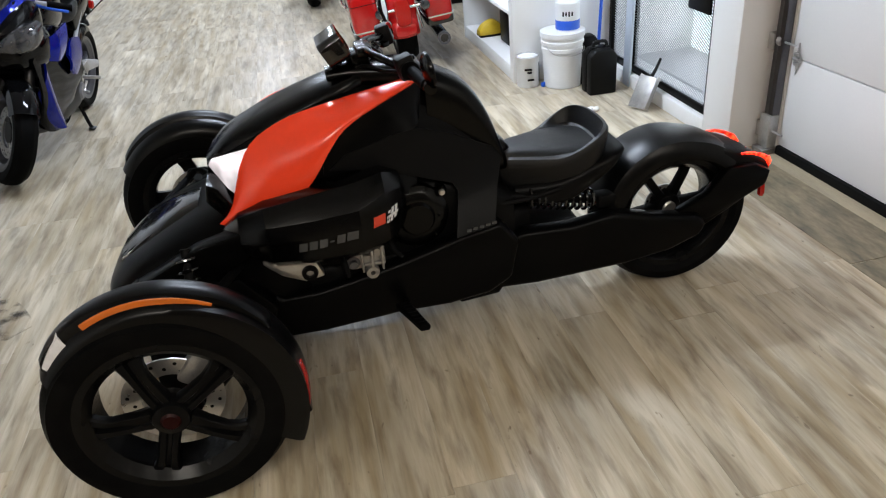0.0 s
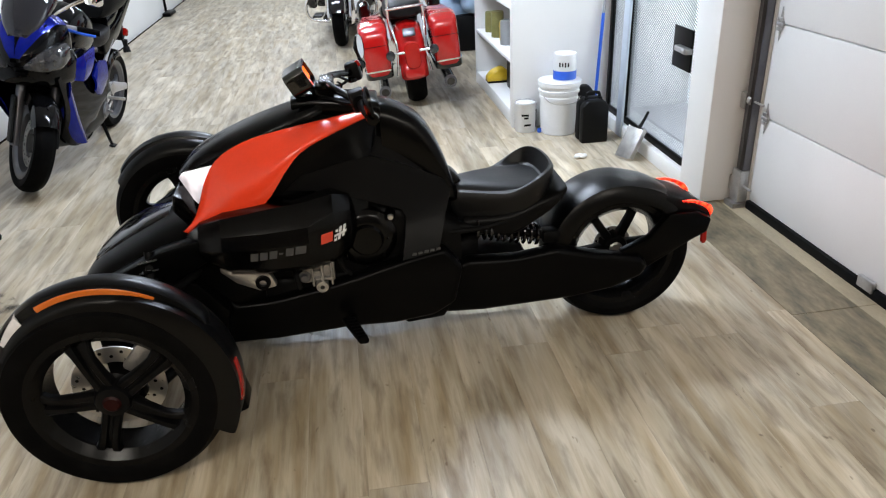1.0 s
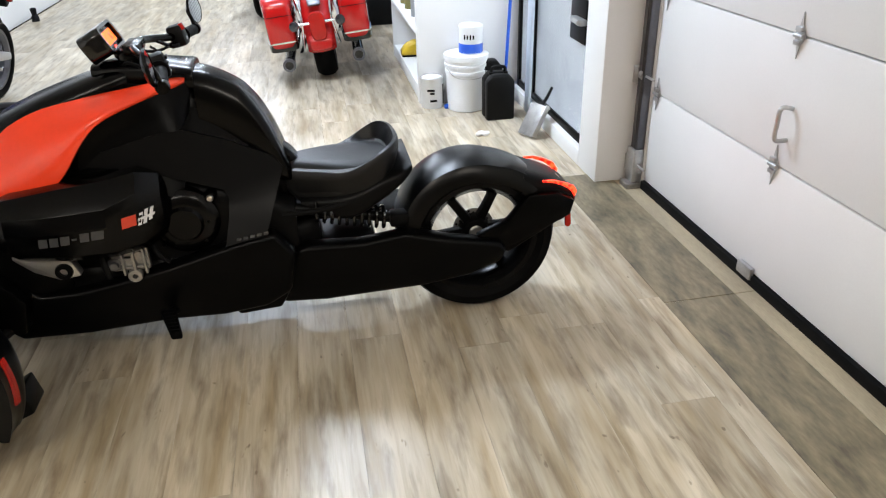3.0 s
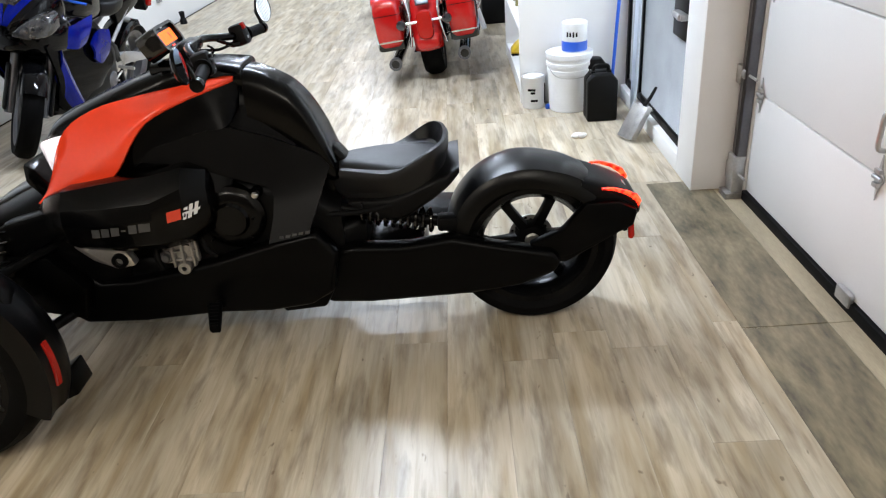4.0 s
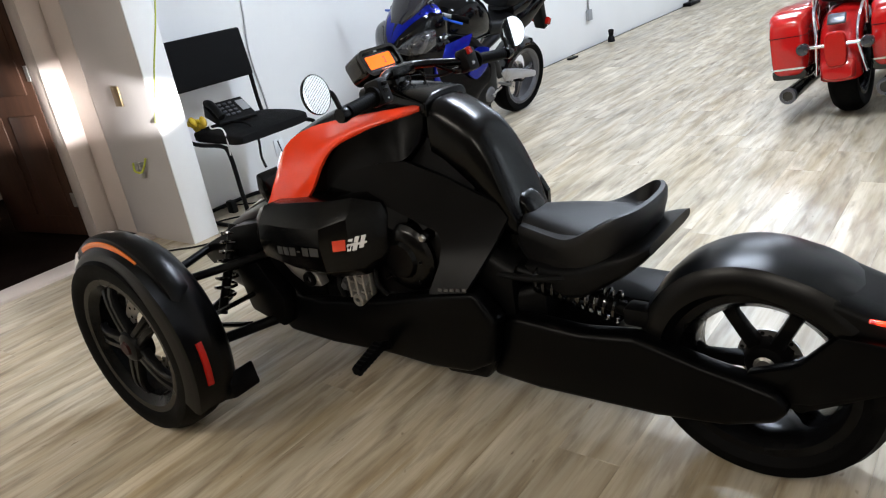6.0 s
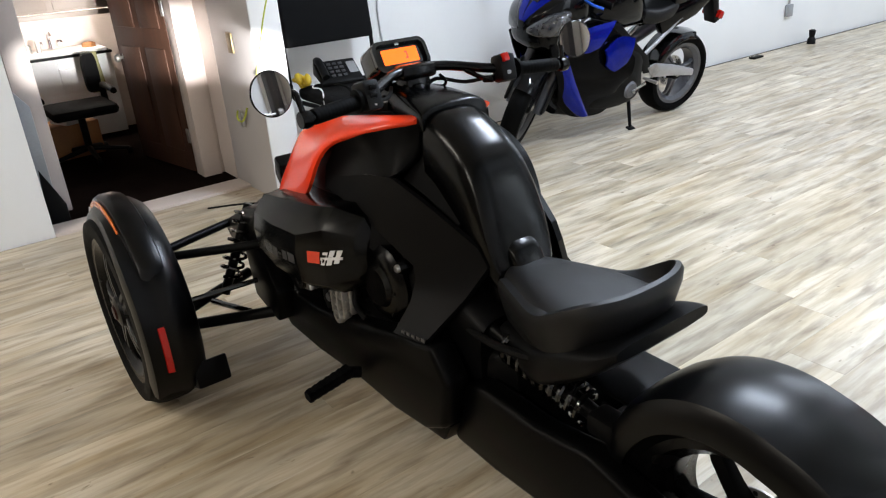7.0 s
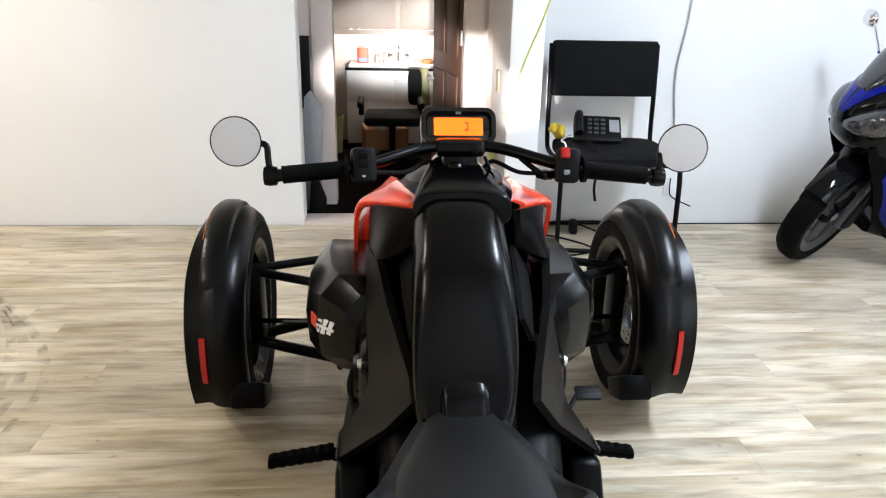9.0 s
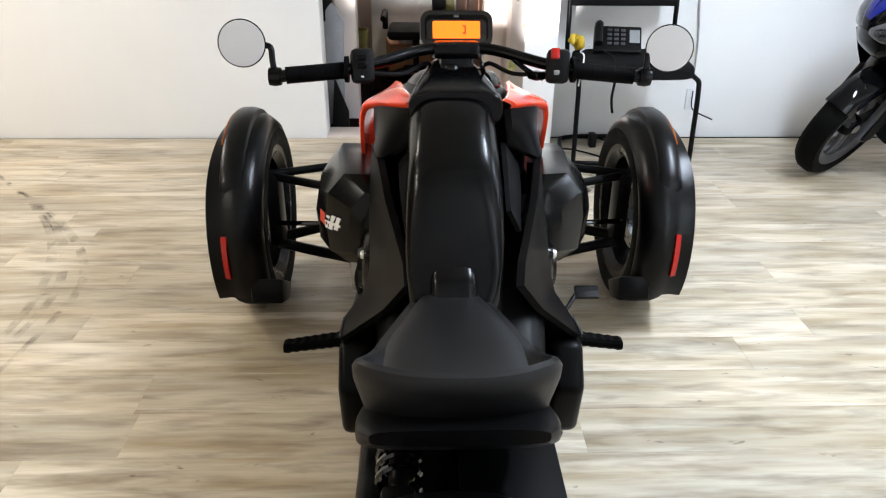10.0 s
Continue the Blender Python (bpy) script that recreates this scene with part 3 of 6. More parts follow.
def front_corner(s):
    """Wheel, fender, brake and suspension of one side; s is -1 for the rider's left."""
    y = -0.646 if s < 0 else 0.667   # the machine stands slightly askew
    wheel(FR, 0.226, 0.168, 5, (FX, y, FZ), s, 0.048, 0.132, trike, cap=HUBRED, turn=0.63)
    bm = box(0.06, 0.05, 0.10, pose(FX + 0.075, y - s * 0.02, FZ + 0.085, 0, 40, 0), 0.012)
    tpart("brake_caliper", bm, CAST, "cast brake caliper")
    # fender: a wide curved shell from the front of the tyre to low behind it
    yo, yi = y + s * 0.068, y - s * 0.080

    def ys(u):
        """The outer edge flares and deepens behind the tyre."""
        f = max(0.0, min(1.0, (u - 0.30) / 0.35))
        f = f * f * (3 - 2 * f)
        o = yo + s * 0.015 * f
        return [(o - s * 0.004, 0.060 + 0.035 * f), (o, 0.036 - 0.022 * f), (o - s * 0.006, 0.024 - 0.024 * f), (yo - s * 0.028, 0.008 - 0.004 * f), (yo - s * 0.050, 0.001), (y, -0.004), (y - s * 0.02, -0.004), (yi + s * 0.03, 0.006), (yi + s * 0.006, 0.026), (yi, 0.05)]

    fender = tpart("front_fender", arc_band(FX + 0.012, FZ, lambda u: 0.336 + 0.010 * math.sin(math.pi * min(1, u * 1.15)) + 0.010 * max(0, u - 0.6), 148, -28, ys, 0.008, 44), FENDER, "matte black front fender")
    # raised crown over the tyre
    yc = y + s * 0.012
    part("crown", arc_band(FX + 0.012, FZ, lambda u: 0.338 + 0.022 * math.sin(math.pi * u) ** 0.35, 143, 34, [(yc + s * 0.032, 0.022), (yc + s * 0.026, 0.003), (yc + s * 0.012, -0.004), (yc - s * 0.020, -0.004), (yc - s * 0.040, 0.003), (yc - s * 0.050, 0.022)], 0.012, 36), FENDER, fender)
    part("marker_light", arc_band(FX + 0.012, FZ, lambda u: 0.3500 + 0.005 * math.sin(math.pi * u), 115, 62, [(yc + s * 0.037, 0.0115), (yc + s * 0.0362, 0.008), (yc + s * 0.034, 0.005), (yc + s * 0.031, 0.006)], 0.010, 20), ORANGELENS, fender, "amber side marker lens")
    part("position_light", arc_band(FX + 0.012, FZ, lambda u: 0.337 + 0.016 * u, 141, 125, [(yc + s * 0.038, 0.018), (yc + s * 0.033, 0.002), (yc + s * 0.012, -0.006), (yc + s * 0.006, 0.006)], 0.012, 10), WHITELENS, fender, "clear front position lamp")
    part("reflector", arc_band(FX + 0.012, FZ, lambda u: 0.3425, 12, -12, [(y + s * 0.041, 0.006), (y + s * 0.039, 0.001), (y + s * 0.023, -0.002), (y + s * 0.021, 0.003)], 0.008, 10), REDLENS, fender, "red rear reflector")
    part("mud_flap", prism([(FX + 0.20, FZ - 0.16), (FX + 0.33, FZ - 0.08), (FX + 0.345, FZ - 0.16), (FX + 0.25, FZ - 0.20)], yi - s * 0.05, yi + s * 0.05, 0.008), MATTE, fender)
    # suspension
    k = (FX + 0.005, y - s * 0.071)
    for x0, z0, x1, z1, r in ((FX + 0.20, 0.465, k[0] + 0.02, 0.455, 0.014), (FX - 0.10, 0.465, k[0] - 0.01, 0.455, 0.014), (FX + 0.24, 0.245, k[0] + 0.03, 0.215, 0.018), (FX - 0.12, 0.25, k[0] - 0.02, 0.215, 0.018)):
        tpart("suspension_arm", tube([(x0, s * 0.25, z0), ((x0 + x1) / 2, s * 0.42, (z0 + z1) / 2), (x1, k[1], z1)], r, 10), BLACKSTEEL, "black tubular suspension arm")
    tpart("tie_rod", tube([(FX + 0.14, s * 0.25, 0.33), (FX + 0.10, y - s * 0.076, 0.32)], 0.009, 8), GLOSS)
    tpart("cross_brace", tube([(FX + 0.14, s * 0.36, 0.235), (FX - 0.04, s * 0.42, 0.225)], 0.010, 8), GLOSS)
    tpart("knuckle", box(0.09, 0.05, 0.26, pose(FX + 0.01, y - s * 0.064, 0.335), 0.016), BLACKSTEEL, "black steering knuckle")
    a, b = Vector((FX + 0.06, s * 0.27, 0.56)), Vector((FX + 0.05, s * 0.40, 0.28))
    tpart("front_damper", tube([a, b], 0.016, 12), BLACKSTEEL)
    coil = [a.lerp(b, 0.08 + 0.72 * q / 90) + 0.034 * (math.cos(q * 0.5) * Vector((1, 0, 0)) + math.sin(q * 0.5) * (b - a).normalized().cross(Vector((1, 0, 0)))) for q in range(91)]
    tpart("front_spring", tube(coil, 0.0055, 6, smooth=False), GLOSS, "black coil spring")


front_corner(-1)
front_corner(1)

# --- low nose between the front wheels
tpart("nose", hull([(-1.945, 0.12, 0.31, 0.40), (-1.91, 0.19, 0.275, 0.445), (-1.83, 0.235, 0.25, 0.51), (-1.70, 0.26, 0.23, 0.575), (-1.55, 0.265, 0.21, 0.62), (-1.42, 0.25, 0.20, 0.62), (-1.32, 0.22, 0.20, 0.58)], 3.6), MATTE, "matte black low nose")
tpart("nose_insert", hull([(-1.89, 0.09, 0.40, 0.478), (-1.82, 0.12, 0.42, 0.530), (-1.72, 0.115, 0.45, 0.582), (-1.62, 0.08, 0.50, 0.612)], 4.5), GLOSS, "gloss black hood insert")
for s in (-1, 1):
    tpart("nose_wing", prism([(-1.86, 0.455), (-1.62, 0.565), (-1.40, 0.615), (-1.38, 0.565), (-1.55, 0.47), (-1.80, 0.40)], s * 0.235, s * 0.30, 0.012), MATTE)
    tpart("nose_lower", prism([(-1.66, 0.47), (-1.52, 0.45), (-1.43, 0.33), (-1.46, 0.22), (-1.62, 0.26)], s * 0.22, s * 0.315, 0.012), MATTE)
badge = bmesh.new()
box(0.035, 0.006, 0.006, pose(-1.895, -0.03, 0.452, 0, -40, 0), 0.002, bm=badge)
box(0.006, 0.022, 0.006, pose(-1.882, -0.022, 0.461, 0, -40, 0), 0.002, bm=badge)
tpart("nose_badge", badge, CHROME, "small chrome nose badge")

# --- middle body and its covers
tpart("body_core", hull([(-1.555, 0.06, 0.63, 0.735), (-1.51, 0.105, 0.59, 0.785), (-1.40, 0.155, 0.55, 0.838), (-1.25, 0.185, 0.52, 0.892), (-1.10, 0.180, 0.50, 0.915), (-0.95, 0.120, 0.47, 0.905), (-0.84, 0.085, 0.45, 0.885), (-0.76, 0.080, 0.42, 0.845), (-0.69, 0.080, 0.40, 0.78), (-0.65, 0.085, 0.40, 0.69), (-0.625, 0.065, 0.42, 0.60)], 2.8, 32, yc=-0.008), MATTE, "matte black body shell")
tpart("front_cowl", hull([(-1.565, 0.05, 0.66, 0.742), (-1.50, 0.10, 0.66, 0.806), (-1.38, 0.125, 0.70, 0.862), (-1.25, 0.125, 0.76, 0.908), (-1.12, 0.105, 0.82, 0.944), (-1.06, 0.08, 0.86, 0.953)], 3.2, 28), SATIN, "gloss black front cowl")
tpart("top_cover", hull([(-1.16, 0.045, 0.90, 0.958), (-1.08, 0.060, 0.89, 0.966), (-0.98, 0.080, 0.88, 0.962), (-0.90, 0.095, 0.87, 0.952), (-0.872, 0.098, 0.87, 0.946), (-0.868, 0.094, 0.88, 0.938)], 3.4, 36, yc=-0.012), SATIN, "satin black top cover")
tpart("spine_cover", hull([(-0.872, 0.092, 0.70, 0.934), (-0.838, 0.093, 0.66, 0.926), (-0.79, 0.095, 0.60, 0.904), (-0.735, 0.097, 0.57, 0.866), (-0.69, 0.098, 0.55, 0.804), (-0.655, 0.096, 0.55, 0.724), (-0.630, 0.088, 0.55, 0.645), (-0.612, 0.070, 0.55, 0.60)], 3.6, 44, yc=-0.019, steps=6), SATIN, "satin black rounded tank spine")
tpart("spine_notch", hull([(-0.655, 0.046, 0.56, 0.672, -0.022), (-0.622, 0.046, 0.555, 0.655, -0.022), (-0.598, 0.040, 0.555, 0.625, -0.022), (-0.585, 0.032, 0.56, 0.60, -0.022)], 4.0, 24), SATIN, "lower tip of the spine")


def side_shell(low, high, y_low, y_high, bulge, thick, cols_n=22, rows_n=8):
    """A curved panel between a lower and an upper edge, both lines of (x, z) from front to back."""
    lo, hi = smooth_line([(x, 0, z) for x, z in low], 8), smooth_line([(x, 0, z) for x, z in high], 8)

    def at(line, u):
        f = u * (len(line) - 1)
        i = min(int(f), len(line) - 2)
        return line[i].lerp(line[i + 1], f - i)

    grid = []
    for c in range(cols_n + 1):
        u = c / cols_n
        a, b = at(lo, u), at(hi, u)
        col = []
        for r in range(rows_n + 1):
            v = r / rows_n
            p = a.lerp(b, v)
            yl, yh = y_low(u), y_high(u)
            col.append(Vector((p.x, -(yl + (yh - yl) * v**1.7 + bulge * math.sin(math.pi * v)), p.z)))
        grid.append(col)
    bm = bmesh.new()
    inner = [[q + Vector((0, thick, -thick * 0.3)) for q in col] for col in grid]
    rings = [g + i[::-1] for g, i in zip(grid, inner)]
    return skin(bm, rings)


def along(u, *ys):
    f = min(u, 0.9999) * (len(ys) - 1)
    return ys[int(f)] + (ys[int(f) + 1] - ys[int(f)]) * (f - int(f))


def red_panel():
    return side_shell([(-1.555, 0.588), (-1.46, 0.592), (-1.36, 0.615), (-1.262, 0.685), (-1.185, 0.785), (-1.122, 0.840), (-1.0, 0.880), (-0.895, 0.904)],
                      [(-1.50, 0.635), (-1.465, 0.735), (-1.41, 0.815), (-1.31, 0.864), (-1.20, 0.886), (-1.09, 0.902), (-0.98, 0.915), (-0.89, 0.925)],
                      lambda u: along(u, 0.205, 0.236, 0.244, 0.244, 0.238, 0.224, 0.172, 0.108), lambda u: along(u, 0.19, 0.18, 0.165, 0.15, 0.140, 0.130, 0.115, 0.094), 0.012, 0.010)


both("side_panel", red_panel, RED, "glossy orange-red side panel")


def sheet(rows, thick, steps=1):
    """A panel of some depth through rows of points, left side; each row runs from its lower to its upper edge."""
    if steps > 1:
        rows = [smooth_line(r, steps) for r in rows]
        cols = [smooth_line([r[k] for r in rows], steps) for k in range(len(rows[0]))]
        rows = [[c[k] for c in cols] for k in range(len(cols[0]))]
    rows = [[Vector(p) for p in r] for r in rows]
    return skin(bmesh.new(), [r + [p + Vector((0, thick, -thick * 0.2)) for p in r[::-1]] for r in rows])


def headlight():
    """Wedge lens: its tip lies forward and inward, its rear edge under the side panel."""
    rows = [[(-1.556, -0.092, 0.736), (-1.552, -0.092, 0.745), (-1.545, -0.092, 0.752)], [(-1.510, -0.146, 0.676), (-1.502, -0.152, 0.732), (-1.482, -0.140, 0.777)], [(-1.452, -0.188, 0.628), (-1.436, -0.186, 0.712), (-1.396, -0.160, 0.798)]]
    return sheet(rows, 0.05, 1)


both("headlight", headlight, HEADGLOW, "lit wedge-shaped headlight lens")


def head_bezel():
    return prism([(-1.565, 0.72), (-1.53, 0.70), (-1.49, 0.61), (-1.52, 0.585), (-1.575, 0.66)], -0.20, -0.06, 0.01)


both("headlight_bezel", head_bezel, SATIN)


def haunch():
    """Hollow dark shoulder behind the red panel."""
    return sheet([[(-1.22, -0.206, 0.690), (-1.215, -0.204, 0.725), (-1.20, -0.204, 0.765)],
                  [(-1.12, -0.202, 0.735), (-1.12, -0.194, 0.785), (-1.13, -0.198, 0.838)],
                  [(-1.01, -0.194, 0.778), (-1.02, -0.184, 0.830), (-1.035, -0.186, 0.876)],
                  [(-0.925, -0.178, 0.785), (-0.945, -0.160, 0.845), (-0.965, -0.150, 0.893)],
                  [(-0.895, -0.116, 0.822), (-0.888, -0.110, 0.865), (-0.885, -0.104, 0.906)]], 0.014, 4)


both("shoulder_panel", haunch, MATTE, "matte black hollow shoulder panel")


def y_panel():
    """Flat cover that runs back to the waist and turns down to the skirt."""
    return sheet([[(-1.20, -0.212, 0.705), (-1.15, -0.209, 0.745)], [(-1.10, -0.212, 0.690), (-0.99, -0.196, 0.782)], [(-1.02, -0.210, 0.668), (-0.915, -0.180, 0.784)], [(-0.93, -0.205, 0.632), (-0.80, -0.160, 0.737)],
                  [(-0.826, -0.198, 0.590), (-0.668, -0.122, 0.658)], [(-0.814, -0.200, 0.562), (-0.642, -0.118, 0.618)], [(-0.822, -0.218, 0.500), (-0.672, -0.165, 0.545)], [(-0.840, -0.2640, 0.427), (-0.712, -0.262, 0.450)]], 0.016)


both("frame_cover", y_panel, GREYPLAS, "flat dark grey matte frame cover", 25)
for s in (-1, 1):
    tpart("vent_liner", sheet([[(-0.93, -0.135, 0.77), (-0.90, -0.098, 0.83)], [(-0.84, -0.130, 0.74), (-0.82, -0.096, 0.80)], [(-0.74, -0.120, 0.69), (-0.73, -0.096, 0.74)]], 0.01) if s < 0 else flip(sheet([[(-0.93, -0.135, 0.77), (-0.90, -0.098, 0.83)], [(-0.84, -0.130, 0.74), (-0.82, -0.096, 0.80)], [(-0.74, -0.120, 0.69), (-0.73, -0.096, 0.74)]], 0.01)), SEAL)
    decal = bmesh.new()
    for k in range(5):
        prism([(0, 0), (0.014, 0), (0.016, 0.009), (0.002, 0.009)], -0.0015, 0.0015, 0.0, m=pose(-0.806 + 0.021 * k, s * 0.2600, 0.4405 + 0.0032 * k), bm=decal)
    tpart("cover_lettering", decal, DECALGREY, "small pale lettering marks")

# --- air box covers with their decals


def airbox():
    """Angular moulded cover with a chamfered lid, left side."""
    rings = []
    for x, w, z0, z1, c in ((-1.565, 0.235, 0.515, 0.565, 0.012), (-1.49, 0.305, 0.490, 0.630, 0.030), (-1.41, 0.356, 0.475, 0.662, 0.045), (-1.27, 0.3665, 0.460, 0.680, 0.060), (-1.14, 0.357, 0.455, 0.690, 0.066), (-1.055, 0.322, 0.460, 0.700, 0.050), (-1.00, 0.262, 0.480, 0.672, 0.040), (-0.985, 0.235, 0.500, 0.630, 0.020)):
        rings.append([Vector((x, -0.14, z0)), Vector((x, -w + 0.05, z0)), Vector((x, -w + 0.006, z0 + 0.035)), Vector((x, -w, (z0 + z1) / 2)), Vector((x, -w + 0.010, z1 - c)), Vector((x, -w + 0.012 + c * 0.8, z1)), Vector((x, -0.14, z1 - 0.006))])
    bm = skin(bmesh.new(), rings)
    bmesh.ops.recalc_face_normals(bm, faces=bm.faces)
    bmesh.ops.bevel(bm, geom=[e for e in bm.edges if len(e.link_faces) == 2 and e.calc_face_angle(0) > 0.25], offset=0.006, segments=2, profile=0.5, affect="EDGES", clamp_overlap=True)
    return bm


both("airbox_cover", airbox, SATIN, "angular black moulded air box cover", 24)
both("airbox_neck", lambda: sheet([[(-1.06, -0.235, 0.63), (-1.05, -0.19, 0.73)], [(-0.99, -0.225, 0.60), (-0.96, -0.18, 0.69)], [(-0.95, -0.205, 0.57), (-0.93, -0.17, 0.64)]], 0.02), GREYPLAS)


def box_y(x):
    """Half width of the air box at its middle height."""
    st = ((-1.41, 0.356), (-1.27, 0.3665), (-1.14, 0.357), (-1.055, 0.322), (-1.00, 0.262))
    for (xa, ya), (xb, yb) in zip(st, st[1:]):
        if x <= xb:
            return ya + (yb - ya) * (x - xa) / (xb - xa)
    return st[-1][1]


def decal_on_box(outline, lift=0.0012, bm=None):
    bm = bm or bmesh.new()
    a = [bm.verts.new((x, -box_y(x) - lift + 0.10 * abs(z - 0.5725), z)) for x, z in outline]
    b = [bm.verts.new((x, -box_y(x) + 0.006, z)) for x, z in outline]
    n = len(a)
    bm.faces.new(a), bm.faces.new(b[::-1])
    for k in range(n):
        bm.faces.new((a[k], b[k], b[(k + 1) % n], a[(k + 1) % n]))
    return bm


def slant(x, z, w, h, lean=0.18):
    return [(x, z), (x + w, z + 0.02 * w), (x + w + lean * h, z + h), (x + lean * h, z + h)]


letters = bmesh.new()
for x0, w in ((-1.330, 0.024), (-1.300, 0.024), (-1.270, 0.024), (-1.218, 0.024), (-1.188, 0.034)):
    decal_on_box(slant(x0, 0.530 + 0.06 * (x0 + 1.33), w, 0.028), bm=letters)
decal_on_box(slant(-1.238, 0.546, 0.013, 0.006), bm=letters)
tpart("airbox_lettering", letters, DECALGREY, "grey raised marks")
tpart("decal_block", decal_on_box([(-1.104, 0.556), (-1.066, 0.559), (-1.062, 0.592), (-1.100, 0.589)], 0.002), DECALRED, "orange-red decal block")
st = bmesh.new()
for x0, z0, h in ((-1.062, 0.556, 0.036), (-1.050, 0.556, 0.040), (-1.036, 0.560, 0.036)):
    decal_on_box(slant(x0, z0, 0.0085, h, 0.25), 0.002, st)
decal_on_box(slant(-1.060, 0.570, 0.040, 0.008, 0.25), 0.0024, st)
tpart("decal_marks", st, DECALWHITE, "white decal marks")

# --- engine, seen between the covers
tpart("engine", hull([(-1.48, 0.17, 0.22, 0.50), (-1.25, 0.20, 0.20, 0.56), (-1.0, 0.20, 0.20, 0.62), (-0.8, 0.19, 0.20, 0.60), (-0.62, 0.17, 0.20, 0.50)], 6), BLACKSTEEL, "black engine block")
for s in (-1, 1):
    tpart("drive_cover", lathe([(0.0, s * 0.030), (0.05, s * 0.030), (0.058, s * 0.018), (0.085, s * 0.016), (0.095, s * 0.008), (0.105, s * 0.0), (0.108, -s * 0.05)], 32, pose(-0.955, s * 0.205, 0.50)), SATIN, "round black drive cover")
    tpart("boss", lathe([(0.0, s * 0.034), (0.013, s * 0.034), (0.017, s * 0.026), (0.020, 0.0)], 16, pose(-0.868, s * 0.180, 0.574)), SATIN)
    tpart("bolt", lathe([(0.0, s * 0.009), (0.008, s * 0.009), (0.0105, s * 0.004), (0.0105, 0.0), (0.0, 0.0)], 14, pose(-0.868, s * 0.2135, 0.574)), STEEL, "bright bolt")
    for bx, bz in ((-1.02, 0.545), (-0.90, 0.435), (-1.03, 0.43), (-0.885, 0.50)):
        tpart("bolt", lathe([(0.0, s * 0.004), (0.004, s * 0.004), (0.005, s * 0.0), (0.005, -s * 0.02)], 10, pose(bx, s * 0.222, bz)), BLACKSTEEL)
casting = tpart("engine_casting", span(-1.185, -1.075, -0.250, -0.225, 0.372, 0.452, 0.006), CAST, "bare cast aluminium housing with ribs and a lug")
for px, w in ((-1.150, 0.008), (-1.118, 0.010), (-1.086, 0.008)):
    part("rib", span(px - w / 2, px + w / 2, -0.270, -0.245, 0.366, 0.456, 0.003), CAST, casting)
for pz in (0.388, 0.418, 0.446):
    part("rib", span(-1.150, -1.080, -0.262, -0.245, pz - 0.004, pz + 0.004, 0.002), CAST, casting)
part("lug", lathe([(0.008, -0.022), (0.020, -0.022), (0.022, -0.016), (0.022, 0.012), (0.008, 0.012)], 18, pose(-1.122, -0.250, 0.362), loop=True), CAST, casting)
part("cap", lathe([(0.0, -0.018), (0.012, -0.018), (0.015, 0.0), (0.015, 0.02)], 14, pose(-1.100, -0.250, 0.432)), CAST, casting)
bm = lathe([(0.0, -0.020), (0.012, -0.020), (0.014, -0.008), (0.022, -0.006), (0.024, 0.02)], 18, pose(-1.178, -0.246, 0.398))
tpart("drain_plug", bm, GUNMETAL, "dull metal plug")
tpart("engine_hose", tube([(-1.21, -0.235, 0.44), (-1.205, -0.255, 0.40), (-1.20, -0.250, 0.355)], 0.010, 10), SEAL, "black rubber hose")
tpart("engine_hose", tube([(-1.06, -0.235, 0.47), (-1.045, -0.25, 0.42), (-1.02, -0.24, 0.385)], 0.008, 10), SEAL, "black rubber hose")
bm = prism([(-1.44, 0.50), (-1.41, 0.455), (-1.29, 0.44), (-1.27, 0.385), (-1.33, 0.375), (-1.40, 0.41), (-1.45, 0.46)], -0.275, -0.235, 0.008)
tpart("engine_bracket", bm, STEEL, "bare silver bracket")
tpart("bracket_ring", lathe([(0.012, -0.008), (0.024, -0.008), (0.026, 0.0), (0.026, 0.03), (0.012, 0.03)], 20, pose(-1.315, -0.278, 0.408), loop=True), BLACKSTEEL)

# --- lower frame
SKIRT = [(-1.60, 0.40), (-1.50, 0.415), (-1.415, 0.318), (-1.30, 0.320), (-1.15, 0.345), (-1.02, 0.372), (-0.82, 0.425), (-0.69, 0.452), (-0.63, 0.37), (-0.66, 0.235), (-0.74, 0.19), (-0.88, 0.175), (-1.05, 0.18), (-1.30, 0.165), (-1.50, 0.17), (-1.58, 0.24)]
for s in (-1, 1):
    tpart("side_skirt", prism(SKIRT, s * 0.19, s * 0.262, 0.018, 3), MATTE, "matte black lower side cover")
    tpart("side_skirt_step", prism([(-0.86, 0.195), (-0.72, 0.20), (-0.66, 0.235), (-0.70, 0.165), (-0.84, 0.155)], s * 0.10, s * 0.235, 0.01), MATTE)
tpart("belly", hull([(-1.66, 0.16, 0.18, 0.40), (-1.45, 0.21, 0.145, 0.40), (-1.0, 0.21, 0.145, 0.40), (-0.7, 0.18, 0.15, 0.42), (-0.55, 0.12, 0.18, 0.44)], 6), BLACKSTEEL, "black underbody")

# --- foot pegs and pedal
for s in (-1, 1):
    bm = tube([(-1.03, s * 0.27, 0.225), (-1.04, s * 0.30, 0.232)], 0.016, 10)
    rings = []
    for k in range(15):
        u = k / 14
        yy, w, h = s * (0.295 + 0.15 * u), 0.024 - 0.007 * u, 0.012 + (0.003 if k % 2 else 0.0)
        rings.append([Vector((-1.045 + 0.045 * u + dx * w, yy, 0.234 + 0.006 * u + dz * h)) for dx, dz in ((-1, -0.4), (-0.7, -1), (0.7, -1), (1, -0.4), (1, 0.5), (0.7, 1), (-0.7, 1), (-1, 0.5))])
    skin(bm, rings)
    tpart("foot_peg", bm, RUBBER, "ribbed black foot peg", angle=25)
